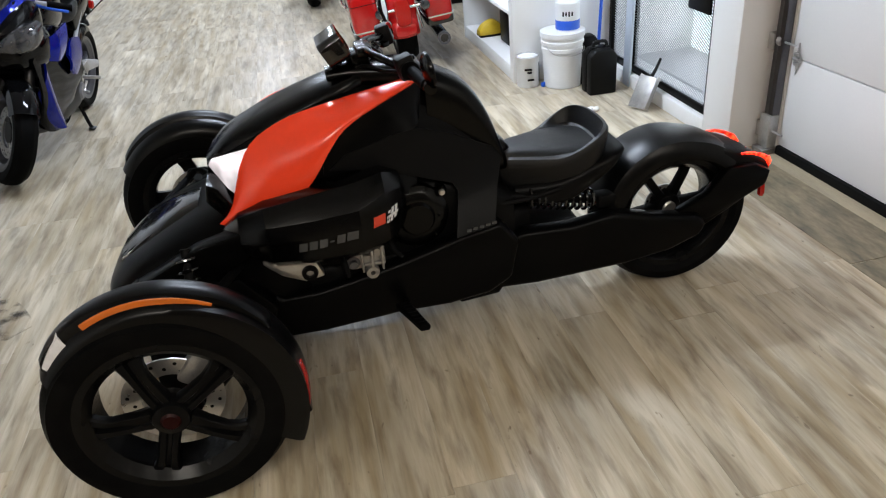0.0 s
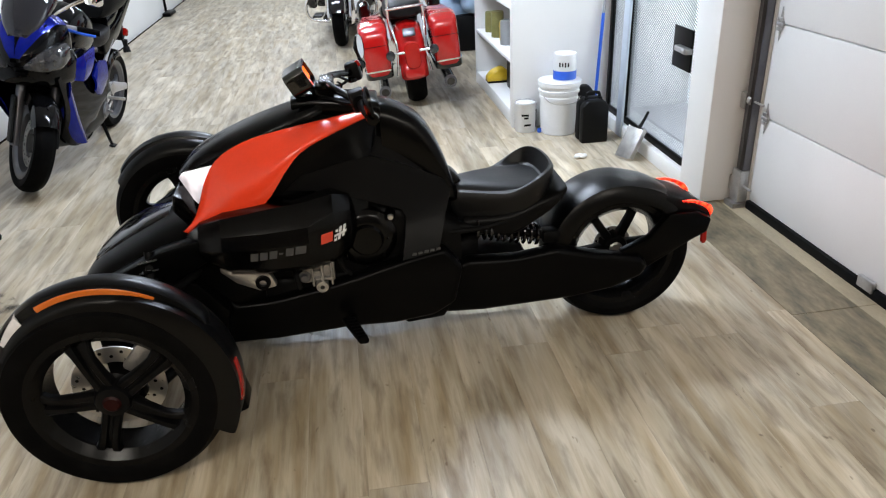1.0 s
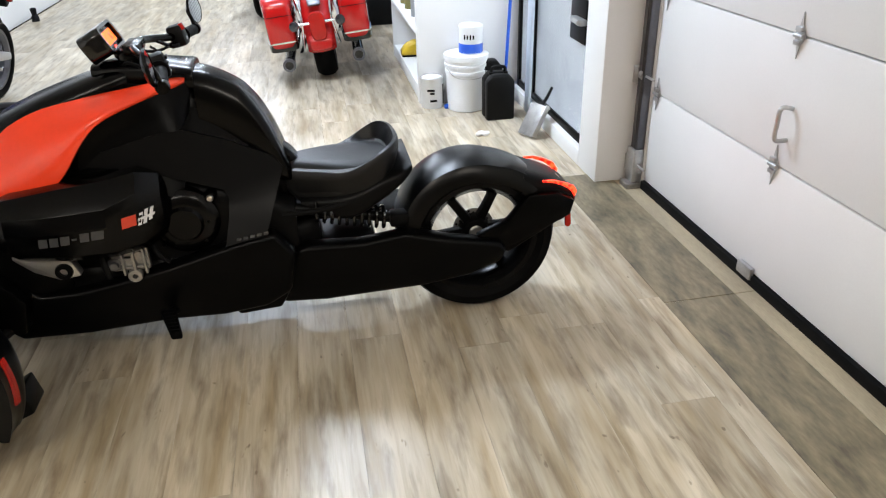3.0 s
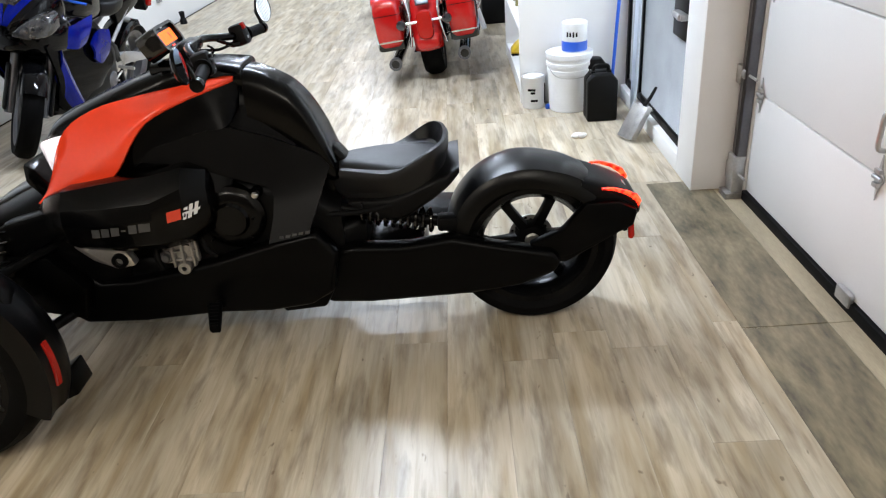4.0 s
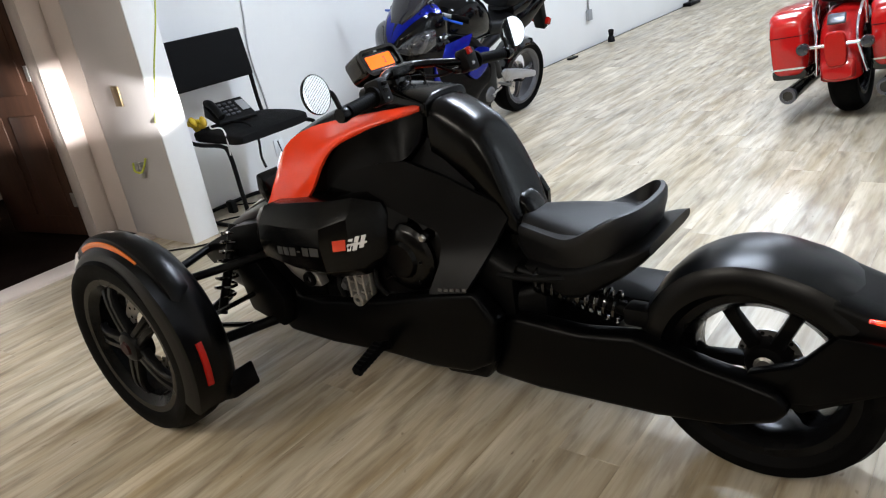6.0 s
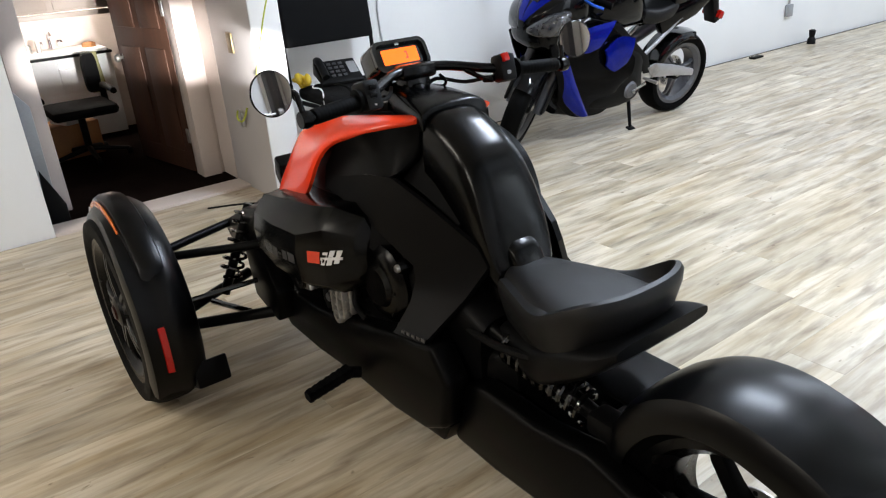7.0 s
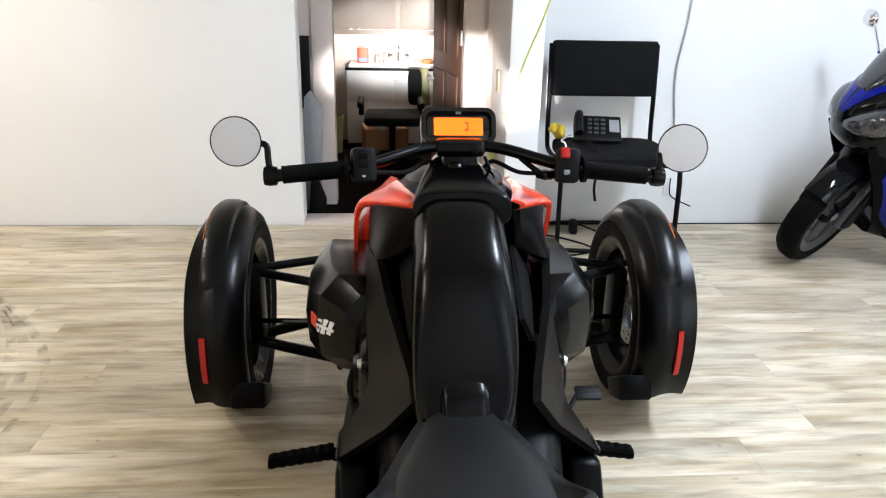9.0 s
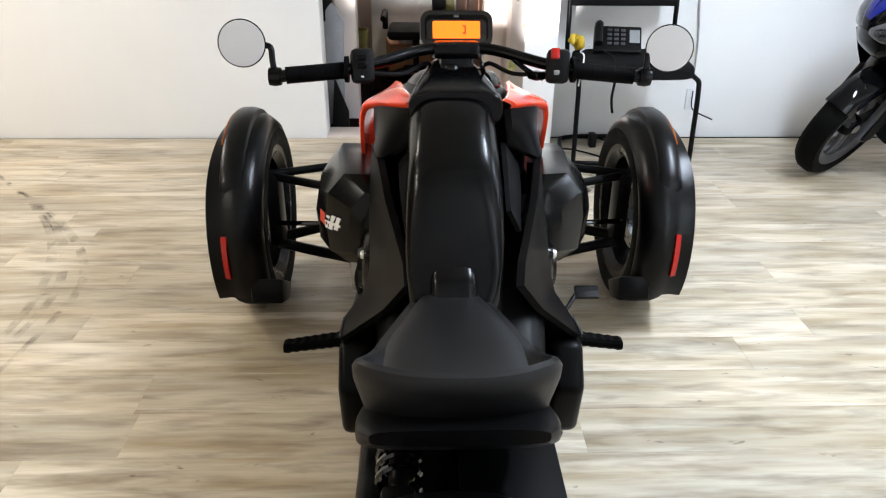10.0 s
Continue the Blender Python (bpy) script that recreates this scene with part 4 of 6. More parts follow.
bm = box(0.045, 0.075, 0.014, pose(-1.335, 0.425, 0.205, 0, 25, 0), 0.004)
for k in range(4):
    box(0.004, 0.07, 0.006, pose(-1.35 + 0.010 * k, 0.425, 0.218 - 0.0047 * k, 0, 25, 0), 0.001, bm=bm)
tpart("brake_pedal", bm, BLACKCASE, "dark ribbed brake pedal")
tpart("pedal_arm", tube([(-1.33, 0.39, 0.20), (-1.25, 0.33, 0.16), (-1.12, 0.275, 0.20), (-1.08, 0.27, 0.26)], 0.007, 8), BLACKSTEEL)
tpart("pedal_cable", tube([(-1.22, 0.285, 0.17), (-1.12, 0.31, 0.13), (-1.0, 0.28, 0.20), (-0.98, 0.26, 0.30)], 0.004, 6), BLACKSTEEL)

# --- rear: swing arm, wheel, fender, tail
RZ, RR = 0.285, 0.285
RYC = -0.040
wheel(RR, 0.206, 0.205, 6, (0.0, RYC, RZ), -1, 0.004, 0.075, trike, twin=False, slim=0.62, turn=0.08)
ARM = [(-0.72, 0.32), (-0.60, 0.365), (-0.42, 0.355), (-0.27, 0.375), (-0.12, 0.335), (-0.03, 0.318), (0.06, 0.30), (0.085, 0.262), (0.06, 0.222), (-0.05, 0.182), (-0.22, 0.160), (-0.55, 0.150), (-0.70, 0.16)]
tpart("swing_arm", prism(ARM, -0.205, -0.135, 0.02, 3), MATTE, "matte black single-sided swing arm")
tpart("swing_arm_bridge", span(-0.66, -0.36, -0.17, 0.14, 0.17, 0.33, 0.02), MATTE)
ARM2 = [(-0.02, 0.318), (0.09, 0.365), (0.165, 0.455), (0.27, 0.452), (0.33, 0.42), (0.318, 0.365), (0.235, 0.325), (0.12, 0.27), (0.02, 0.25)]
for y0, y1 in ((-0.175, -0.135),):
    tpart("tail_strut", prism(ARM2, y0, y1, 0.010), MATTE)
    tpart("tail_strut_lower", prism([(0.0, 0.27), (0.10, 0.285), (0.31, 0.385), (0.29, 0.35), (0.10, 0.24)], y0 + 0.008, y1 - 0.008, 0.006), MATTE)
hw = 0.122
fender_rear = tpart("rear_fender", arc_band(0.0, RZ, lambda u: 0.292 + 0.014 * math.sin(math.pi * min(1.0, u * 1.25 + 0.1)) + 0.020 * max(0, u - 0.7), 166, 42, [(RYC - hw, 0.060), (RYC - hw + 0.003, 0.036), (RYC - hw + 0.020, 0.013), (RYC - hw * 0.5, 0.002), (RYC, -0.002), (RYC + hw * 0.5, 0.002), (RYC + hw - 0.020, 0.013), (RYC + hw - 0.003, 0.036), (RYC + hw, 0.060)], 0.010, 40), FENDER, "matte black rear fender")
tail = tpart("tail", hull([(0.150, 0.116, 0.43, 0.530), (0.225, 0.113, 0.41, 0.502), (0.285, 0.113, 0.39, 0.474), (0.330, 0.109, 0.385, 0.447), (0.343, 0.096, 0.395, 0.428)], 4.5, 28, yc=RYC), GREYPLAS, "dark grey tail section")
for s in (-1, 1):
    yy = RYC + s * 0.118
    strip = [(0.215, 0.494, 0), (0.25, 0.492, 0.0), (0.29, 0.478, 0.0), (0.325, 0.457, -0.006), (0.339, 0.431, -0.014), (0.329, 0.406, -0.020)]
    rings = []
    for k, (x, z, dy) in enumerate(strip):
        w = (0.002, 0.004, 0.006, 0.010, 0.012, 0.005)[k]
        c = Vector((x, yy + s * dy, z))
        rings.append([c + Vector((0.3 * w, s * 0.006, w)), c + Vector((0.3 * w, -s * 0.007, w)), c + Vector((-0.3 * w, -s * 0.007, -w)), c + Vector((-0.3 * w, s * 0.006, -w))])
    bm = skin(bmesh.new(), rings)
    bmesh.ops.bevel(bm, geom=list(bm.edges), offset=0.002, segments=2, profile=0.5, affect="EDGES")
    part("tail_light", bm, TAILGLOW, tail, "lit red tail light")
badge = bmesh.new()
for a in range(7):
    w = radians(40 + 40 * a)
    box(0.010, 0.010, 0.004, pose(0.314 + 0.012 * math.cos(w) * 0.8, RYC + 0.016 * math.sin(w), 0.4535 - 0.010 * math.cos(w), 0, 38, 0), 0.001, bm=badge)
part("tail_badge", badge, CHROME, tail, "small chrome badge")
tpart("plate_hanger", prism([(0.28, 0.41), (0.325, 0.40), (0.335, 0.30), (0.31, 0.29), (0.28, 0.36)], RYC - 0.03, RYC + 0.03, 0.006), MATTE)
for s in (-1, 1):
    tpart("rear_reflector", prism([(0.300, 0.392), (0.318, 0.395), (0.325, 0.325), (0.318, 0.312), (0.305, 0.315)], RYC + s * 0.105, RYC + s * 0.125, 0.004), REDLENS, "red rear reflector")
# shock and flat guard panel
a, b = Vector((-0.64, -0.125, 0.475)), Vector((-0.27, -0.125, 0.395))
tpart("rear_damper", tube([a, b], 0.018, 12), BLACKSTEEL, "black damper")
d = (b - a).normalized()
e1, e2 = Vector((0, 1, 0)), d.cross(Vector((0, 1, 0)))
coil = [a.lerp(b, 0.20 + 0.66 * q / 150) + 0.036 * (math.cos(q * 0.42) * e1 + math.sin(q * 0.42) * e2) for q in range(151)]
tpart("rear_spring", tube(coil, 0.0065, 6, smooth=False), GLOSS, "black coil spring")
tpart("damper_mount", box(0.07, 0.06, 0.05, pose(-0.28, -0.125, 0.40), 0.012), BLACKSTEEL)
GUARD = [(-0.56, 0.0), (-0.30, 0.0), (-0.16, 0.03), (-0.16, 0.14), (-0.24, 0.185), (-0.50, 0.185)]
bm = bmesh.new()
rings = [[Vector((x, y - 0.02, z + 0.10 * (x + 0.5) * -0.2)) for x, y in GUARD] for z in (0.372, 0.384)]
skin(bm, rings)
bmesh.ops.bevel(bm, geom=list(bm.edges), offset=0.003, segments=2, profile=0.5, affect="EDGES")
tpart("guard_panel", bm, GREYPLAS, "flat dark grey guard panel")
tpart("subframe", tube([(-0.70, -0.16, 0.47), (-0.56, -0.17, 0.475), (-0.40, -0.165, 0.50)], 0.010, 8), SEAL)
tpart("subframe", tube([(-0.70, 0.13, 0.47), (-0.56, 0.14, 0.475), (-0.40, 0.13, 0.50)], 0.010, 8), SEAL)

# --- seat
SY = -0.028
tpart("seat", hull([(-0.645, 0.060, 0.52, 0.610), (-0.605, 0.074, 0.47, 0.618), (-0.55, 0.097, 0.455, 0.621), (-0.48, 0.126, 0.455, 0.620), (-0.40, 0.143, 0.47, 0.616), (-0.33, 0.138, 0.50, 0.612), (-0.295, 0.115, 0.53, 0.608), (-0.282, 0.08, 0.55, 0.600)], 4.0, 36, yc=SY), VINYL, "black vinyl saddle")
lip = bmesh.new()
half = [(-0.615, 0.076), (-0.54, 0.106), (-0.46, 0.136), (-0.38, 0.158), (-0.318, 0.148), (-0.280, 0.090), (-0.270, 0.0)]
path = smooth_line([(x, SY - y, 0) for x, y in half] + [(x, SY + y, 0) for x, y in half[-2::-1]], 5)
rings = []
for k, p in enumerate(path):
    d = (path[min(k + 1, len(path) - 1)] - path[max(k - 1, 0)]).normalized()
    nx, ny = d.y, -d.x
    rear = max(0.0, min(1.0, (p.x + 0.47) / 0.19))
    rear = rear * rear * (3 - 2 * rear)
    top, low = 0.598 + 0.076 * rear, 0.490 + 0.060 * rear
    prof = [(-0.048, 0.600), (-0.026, 0.602 + 0.012 * rear), (-0.014, 0.600 + 0.056 * rear), (-0.008, top), (0.003, top - 0.002), (0.009, top - 0.012), (0.008, top - 0.034), (-0.014, low), (-0.03, low - 0.004), (-0.055, low)]
    rings.append([Vector((p.x + o * nx, p.y + o * ny, z)) for o, z in prof])
skin(lip, rings)
tpart("seat_bolster", lip, VINYL, "raised black rear bolster")
tpart("seat_base", hull([(-0.60, 0.10, 0.44, 0.50), (-0.45, 0.150, 0.42, 0.53), (-0.34, 0.162, 0.48, 0.575), (-0.27, 0.158, 0.535, 0.595), (-0.232, 0.135, 0.575, 0.605)], 4.0, 32, yc=SY), GREYPLAS, "dark grey seat base with a flared lip")

# --- handlebar, controls, display, mirrors
tpart("riser", box(0.06, 0.075, 0.09, pose(-1.045, -0.004, 0.958, 0, -12, 0), 0.012), SATIN, "black handlebar riser")
tpart("riser_clamp", box(0.05, 0.105, 0.035, pose(-1.035, -0.004, 0.998), 0.010), SATIN, "black handlebar clamp")
BAR = [(-0.905, -0.375, 0.968), (-0.925, -0.25, 0.976), (-0.965, -0.17, 0.985), (-1.02, -0.08, 1.000), (-1.032, 0, 1.004), (-1.02, 0.08, 1.000), (-0.965, 0.17, 0.985), (-0.925, 0.25, 0.976), (-0.905, 0.375, 0.968)]
tpart("handlebar", tube(BAR, 0.0125, 12), SATIN, "black tubular handlebar")
for s in (-1, 1):
    bm = bmesh.new()
    ga, gb = Vector((-0.908, s * 0.362, 0.969)), Vector((-0.927, s * 0.243, 0.9755))
    gd1 = (gb - ga).normalized()
    gu = gd1.orthogonal().normalized()
    gv = gd1.cross(gu)
    skin(bm, [[ga.lerp(gb, k / 48) + (0.0177 if k % 4 in (1, 2) else 0.0173) * (math.cos(w) * gu + math.sin(w) * gv) for w in (2 * math.pi * q / 16 for q in range(16))] for k in range(49)])
    tpart("grip", bm, RUBBER, "ribbed black rubber grip")
    tpart("grip_flange", lathe([(0.012, -0.004), (0.027, -0.004), (0.027, 0.004), (0.012, 0.004)], 20, pose(-0.93, s * 0.238, 0.977), loop=True), RUBBER)
    bm = box(0.052, 0.048, 0.070, pose(-0.938, s * 0.206, 0.982, 0, -15, s * -8), 0.010)
    tpart("switch_box", bm, BLACKCASE, "black handlebar switch box")
    if s > 0:
        tpart("kill_switch", box(0.016, 0.018, 0.022, pose(-0.921, 0.196, 1.012, 0, -25, 0), 0.003), REDLENS, "red stop switch")
        tpart("switch_button", box(0.006, 0.012, 0.010, pose(-0.911, 0.200, 0.975), 0.002), GREYMETAL)
    else:
        for dz in (0.018, 0.0, -0.022):
            tpart("switch_button", box(0.008, 0.020, 0.012, pose(-0.913, -0.205, 0.988 + dz), 0.003), GREYPLAS)
        tpart("switch_mark", box(0.003, 0.006, 0.004, pose(-0.908, -0.204, 0.967), 0.0), DECALWHITE)
    # bar-end mirror
    e = Vector((-0.904, s * 0.383, 0.968))
    tpart("mirror_clamp", lathe([(0.0, -0.012), (0.018, -0.012), (0.020, 0), (0.018, 0.012), (0.0, 0.012)], 16, pose(*e)), SATIN)
    tpart("mirror_stem", tube([e, e + Vector((-0.006, s * 0.004, 0.030)), e + Vector((-0.016, s * 0.008, 0.056)), e + Vector((-0.018, s * 0.030, 0.060))], 0.0065, 10), SATIN, "black mirror stem")
    c = (pose(-0.912, -0.446, 1.033, 0, -8, 0) if s < 0 else pose(-0.901, 0.427, 1.027, 0, -8, 0)) @ pose(0, 0, 0, 0, 0, -90 + (5 if s < 0 else -17))
    shell = tpart("mirror", lathe([(0.046, 0.003), (0.048, 0.0), (0.0465, -0.006), (0.035, -0.014), (0.0, -0.019)], 40, c), SATIN, "round black mirror")
    part("mirror_glass", lathe([(0.0, 0.0015), (0.0455, 0.0015), (0.0455, -0.002), (0.0, -0.002)], 40, c), MIRROR, shell, "round mirror glass")
bm = tube([(-0.99, 0.12, 0.985), (-0.965, 0.15, 0.965), (-0.945, 0.178, 0.955)], 0.006, 8)
box(0.03, 0.03, 0.016, pose(-0.95, 0.165, 0.960, 0, 0, 40), 0.004, bm=bm)
tpart("parking_lever", bm, SATIN)
for s in (-1, 1):
    tpart("cable", tube([(-0.95, s * 0.19, 0.965), (-0.99, s * 0.12, 0.955), (-1.05, s * 0.07, 0.965), (-1.09, s * 0.05, 0.93)], 0.005, 8), SEAL)
tpart("cable_hook", tube([(-1.0, 0.045, 0.985), (-0.985, 0.052, 0.97), (-1.0, 0.055, 0.955), (-1.03, 0.045, 0.955)], 0.004, 8), SATIN)
DM = pose(-1.108, -0.002, 1.026, 0, 0, 0) @ pose(0, 0, 0, 0, -28, 0)   # display faces the rider


def rounded(w, h, r, n=6):
    pts = []
    for cx, cz, a0 in ((w - r, h - r, 0), (-w + r, h - r, 90), (-w + r, -h + r, 180), (w - r, -h + r, 270)):
        for k in range(n + 1):
            a = radians(a0 + 90 * k / n)
            pts.append((cx + r * math.cos(a), cz + r * math.sin(a)))
    return pts


def facing(outline, d0, d1, m, bevel=0.002):
    """A plate with a (y, z) outline, from depth d0 to d1 along x."""
    return moved(prism([(a, b) for a, b in outline], 0, 1, 0), m @ Matrix(((0, d1 - d0, 0, d0), (1, 0, 0, 0), (0, 0, 1, 0), (0, 0, 0, 1)))) if not bevel else moved(prism([(a, b) for a, b in outline], d0, d1, bevel), m @ Matrix(((0, 1, 0, 0), (1, 0, 0, 0), (0, 0, 1, 0), (0, 0, 0, 1))))


disp = tpart("display", facing(rounded(0.083, 0.042, 0.024), -0.055, 0.008, DM, 0.006), GLOSS, "black instrument display with a lit orange screen")
hood = bmesh.new()
outer, inner = [Vector((0, a, b)) for a, b in rounded(0.082, 0.041, 0.023)], [Vector((0, a, b)) for a, b in rounded(0.072, 0.032, 0.016)]
skin(hood, [[p + Vector((d, 0, 0)) for p in ring] for ring, d in ((outer, 0.002), (outer, 0.018), (inner, 0.018), (inner, 0.002))], caps=False)
bmesh.ops.transform(hood, matrix=DM, verts=hood.verts)
part("hood", hood, GLOSS, disp, "raised gloss black rim")
part("screen", facing(rounded(0.054, 0.020, 0.003), 0.0085, 0.0095, DM, 0), LCD, disp, "lit orange screen")
part("screen_digit", facing([(0.014, -0.010), (0.022, -0.010), (0.022, 0.010), (0.014, 0.010), (0.014, 0.006), (0.019, 0.006), (0.019, -0.006), (0.014, -0.006)], 0.0098, 0.0102, DM, 0), LCDINK, disp, "dark digit")
part("warning_light", facing(rounded(0.012, 0.003, 0.002), 0.0085, 0.0095, DM @ pose(0, 0, -0.030), 0), TAILGLOW, disp, "red warning lamp")
part("display_badge", facing([(-0.006, -0.004), (0.006, -0.004), (0.004, 0.004), (-0.004, 0.004)], 0.0085, 0.0095, DM @ pose(0, 0, 0.033), 0), STEEL, disp)
tpart("display_arm", box(0.04, 0.05, 0.03, pose(-1.075, -0.003, 0.985, 0, -20, 0), 0.008), SATIN)
tpart("ignition", lathe([(0.0, 0.008), (0.012, 0.008), (0.016, 0.004), (0.018, 0.0)], 16, pose(-1.012, -0.014, 0.962, 90, 0, 0)), SATIN)

# ---------- the office seen through the doorway ----------
IX = -3.98
structure("vestibule_wall", span(IX, XW - 0.16, DY0 - 0.16, DY0 - 0.10, -0.004, TOP), WALL, "white side wall of the entry", "wall")
structure("vestibule_wall_right", span(IX, XW - 0.2, DY1, DY1 + 0.10, -0.004, TOP), CASING, "cream side wall of the entry", "wall")
structure("inner_wall", span(IX - 0.11, IX, -2.0, -0.565, -0.004, TOP), CASING, "cream inner wall", "wall")
structure("inner_wall_right", span(IX - 0.11, IX, 0.40, 2.0, -0.004, TOP), CASING, "cream inner wall", "wall")
structure("inner_lintel", span(IX - 0.11, IX, -0.565, 0.40, 2.05, TOP), CASING, "wall over the inner door", "wall")
dc = thing("door_casing", "cream painted wooden door casing", "door frame", kind="structure")
for y0, y1 in ((-0.60, -0.475), (0.305, 0.42)):
    part("casing_board", span(IX - 0.005, IX + 0.022, y0, y1, 0.0, 2.1, 0.006), CASING, dc)
    part("jamb_board", span(IX - 0.115, IX - 0.005, y0 + (0.09 if y0 < 0 else 0), y1 - (0 if y0 < 0 else 0.08), 0.0, 2.1, 0.004), CASING, dc)
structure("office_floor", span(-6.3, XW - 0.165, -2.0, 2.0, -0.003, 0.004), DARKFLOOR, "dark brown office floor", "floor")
structure("office_wall_back", span(-6.15, -6.0, -2.0, 2.0, 0, TOP), CASING, "cream office wall", "wall")
structure("office_wall_left", span(-6.15, IX, -1.35, -1.2, 0, TOP), CABINET, "taupe office wall", "wall")
structure("office_wall_right", span(-6.15, IX, 0.72, 0.85, 0, TOP), CABINET, "taupe office wall", "wall")
door = thing("panel_door", "brown six-panel wooden door standing open", "door", kind="structure")
HINGE = pose(IX - 0.12, 0.32, 0)


def swing(bm):
    """The leaf stands open, not quite square to its wall."""
    return moved(bm, HINGE @ pose(0, 0, 0, 0, 0, 10) @ HINGE.inverted())


part("door_leaf", swing(span(IX - 0.86, IX - 0.12, 0.300, 0.340, 0.012, 2.03, 0.004)), BROWNWOOD, door)
for k, (z0, z1) in enumerate(((0.14, 0.78), (0.90, 1.46), (1.58, 1.90))):
    for x0 in (IX - 0.79, IX - 0.45):
        part("door_panel", swing(span(x0, x0 + 0.26, 0.290, 0.302, z0, z1, 0.008)), BROWNWOOD, door)
part("door_knob", swing(lathe([(0.0, -0.06), (0.02, -0.058), (0.027, -0.045), (0.022, -0.03), (0.010, -0.024), (0.010, 0.0), (0.026, 0.0), (0.026, 0.004)], 20, pose(IX - 0.80, 0.30, 0.70))), STEEL, door, "steel door knob")
for z in (0.25, 1.02, 1.8):
    part("door_hinge", swing(span(IX - 0.135, IX - 0.105, 0.292, 0.300, z - 0.045, z + 0.045, 0.002)), GALV, door)
tagged(part("latch_plate", span(-3.50, -3.43, DY1 - 0.012, DY1 - 0.001, 0.79, 0.90, 0.003), DULLBRASS), "small brass latch plate screwed to the pier", "latch")
bm = span(-3.51, -3.41, DY1 - 0.010, DY1 - 0.001, 0.45, 0.475, 0.003)
merge(bm, span(-3.465, -3.425, DY1 - 0.034, DY1 - 0.012, 0.385, 0.43, 0.006))
tube([(-3.458, DY1 - 0.022, 0.43), (-3.458, DY1 - 0.022, 0.455), (-3.445, DY1 - 0.022, 0.468), (-3.432, DY1 - 0.022, 0.455), (-3.432, DY1 - 0.022, 0.43)], 0.004, 8, bm=bm)
tagged(part("strap_loop", tube([(-3.50, DY1 - 0.02, 0.47), (-3.48, DY1 - 0.035, 0.43), (-3.43, DY1 - 0.03, 0.42), (-3.40, DY1 - 0.02, 0.45), (-3.37, DY1 - 0.012, 0.50)], 0.006, 8), CORDGREEN), "yellow-green strap looped through the hasp", "strap")
tagged(part("padlock", bm, GALV), "dull steel hasp and padlock on the pier", "padlock")

vanity = thing("sink_cabinet", "white low cabinet with a dark-edged counter against the office wall", "cabinet")
part("body", span(-6.0, -5.62, -0.49, 0.29, 0.05, 0.655, 0.006), WHITEPLAS, vanity)
part("counter", span(-6.0, -5.59, -0.50, 0.30, 0.655, 0.675, 0.004), BLACKSTEEL, vanity, "dark counter edge")
part("basin_top", span(-6.0, -5.60, -0.47, 0.27, 0.675, 0.70, 0.008), WHITEPLAS, vanity)
for y0, y1 in ((-0.475, -0.105), (-0.095, 0.275)):
    part("cabinet_door", span(-5.625, -5.612, y0, y1, 0.40, 0.645, 0.004), WHITEPLAS, vanity)
part("handle", span(-5.612, -5.60, -0.10, -0.02, 0.575, 0.585, 0.003), STEEL, vanity)
bm = tube([(-5.92, -0.06, 0.70), (-5.92, -0.06, 0.80), (-5.86, -0.06, 0.83), (-5.80, -0.06, 0.80)], 0.012, 10)
for s in (-1, 1):
    lathe([(0.0, 0.02), (0.02, 0.02), (0.024, 0.0), (0.012, -0.03), (0.0, -0.03)], 14, pose(-5.92, -0.06 + s * 0.07, 0.745, 90, 0, 0), bm=bm)
part("tap", bm, CHROME, vanity, "chrome tap")
upper = thing("wall_cabinet", "taupe wall cabinet with two doors", "cabinet")
part("body", span(-6.0, -5.46, -0.62, 0.50, 0.985, 1.75, 0.004), CABINET, upper)
for y0, y1 in ((-0.60, -0.09), (-0.05, 0.46)):
    part("cabinet_door", span(-5.465, -5.445, y0, y1, 1.0, 1.73, 0.006), CABINET, upper)
tagged(part("carton", span(-5.78, -5.70, -0.40, -0.31, 0.70, 0.82, 0.004), DECALRED), "small red and blue carton on the counter", "carton")
bm = span(-5.699, -5.697, -0.39, -0.32, 0.715, 0.745)
tagged(part("carton_band", bm, BLUEPLAS), "blue band of the carton", "label")
for y, r, h in ((-0.24, 0.025, 0.07), (-0.17, 0.018, 0.09), (0.18, 0.05, 0.035)):
    tagged(part("jar", lathe([(0.0, 0.0), (r, 0.0), (r, h * 0.8), (r * 0.7, h * 0.9), (r * 0.7, h), (0.0, h)], 18, pose(-5.76, y, 0.70, 90, 0, 0)), CAST if h > 0.05 else ORANGEBOX), "small jar standing on the white counter", "jar", group="counter jars")
towel = bmesh.new()
rings = [[Vector((-5.585 - 0.004 * math.sin(9 * v + u * 5), 0.07 + 0.11 * u + 0.02 * v, 0.68 - 0.30 * v)) for u in (0, 0.2, 0.4, 0.6, 0.8, 1)] + [Vector((-5.575 - 0.004 * math.sin(9 * v + u * 5), 0.07 + 0.11 * u + 0.02 * v, 0.68 - 0.30 * v)) for u in (1, 0.8, 0.6, 0.4, 0.2, 0)] for v in (0, 0.2, 0.4, 0.6, 0.8, 1)]
skin(towel, rings)
tagged(part("towel", towel, GREENISH), "olive towel hanging over the cabinet edge", "towel")
oc = thing("office_chair", "black office chair in the dark office", "office chair")
part("backrest", hull([(-5.36, 0.05, 0.46, 0.60), (-5.33, 0.055, 0.42, 0.70), (-5.29, 0.05, 0.44, 0.70)], 4, yc=0.06), FABRIC, oc)
part("seat", span(-5.30, -4.85, -0.33, 0.10, 0.33, 0.40, 0.03), FABRIC, oc)
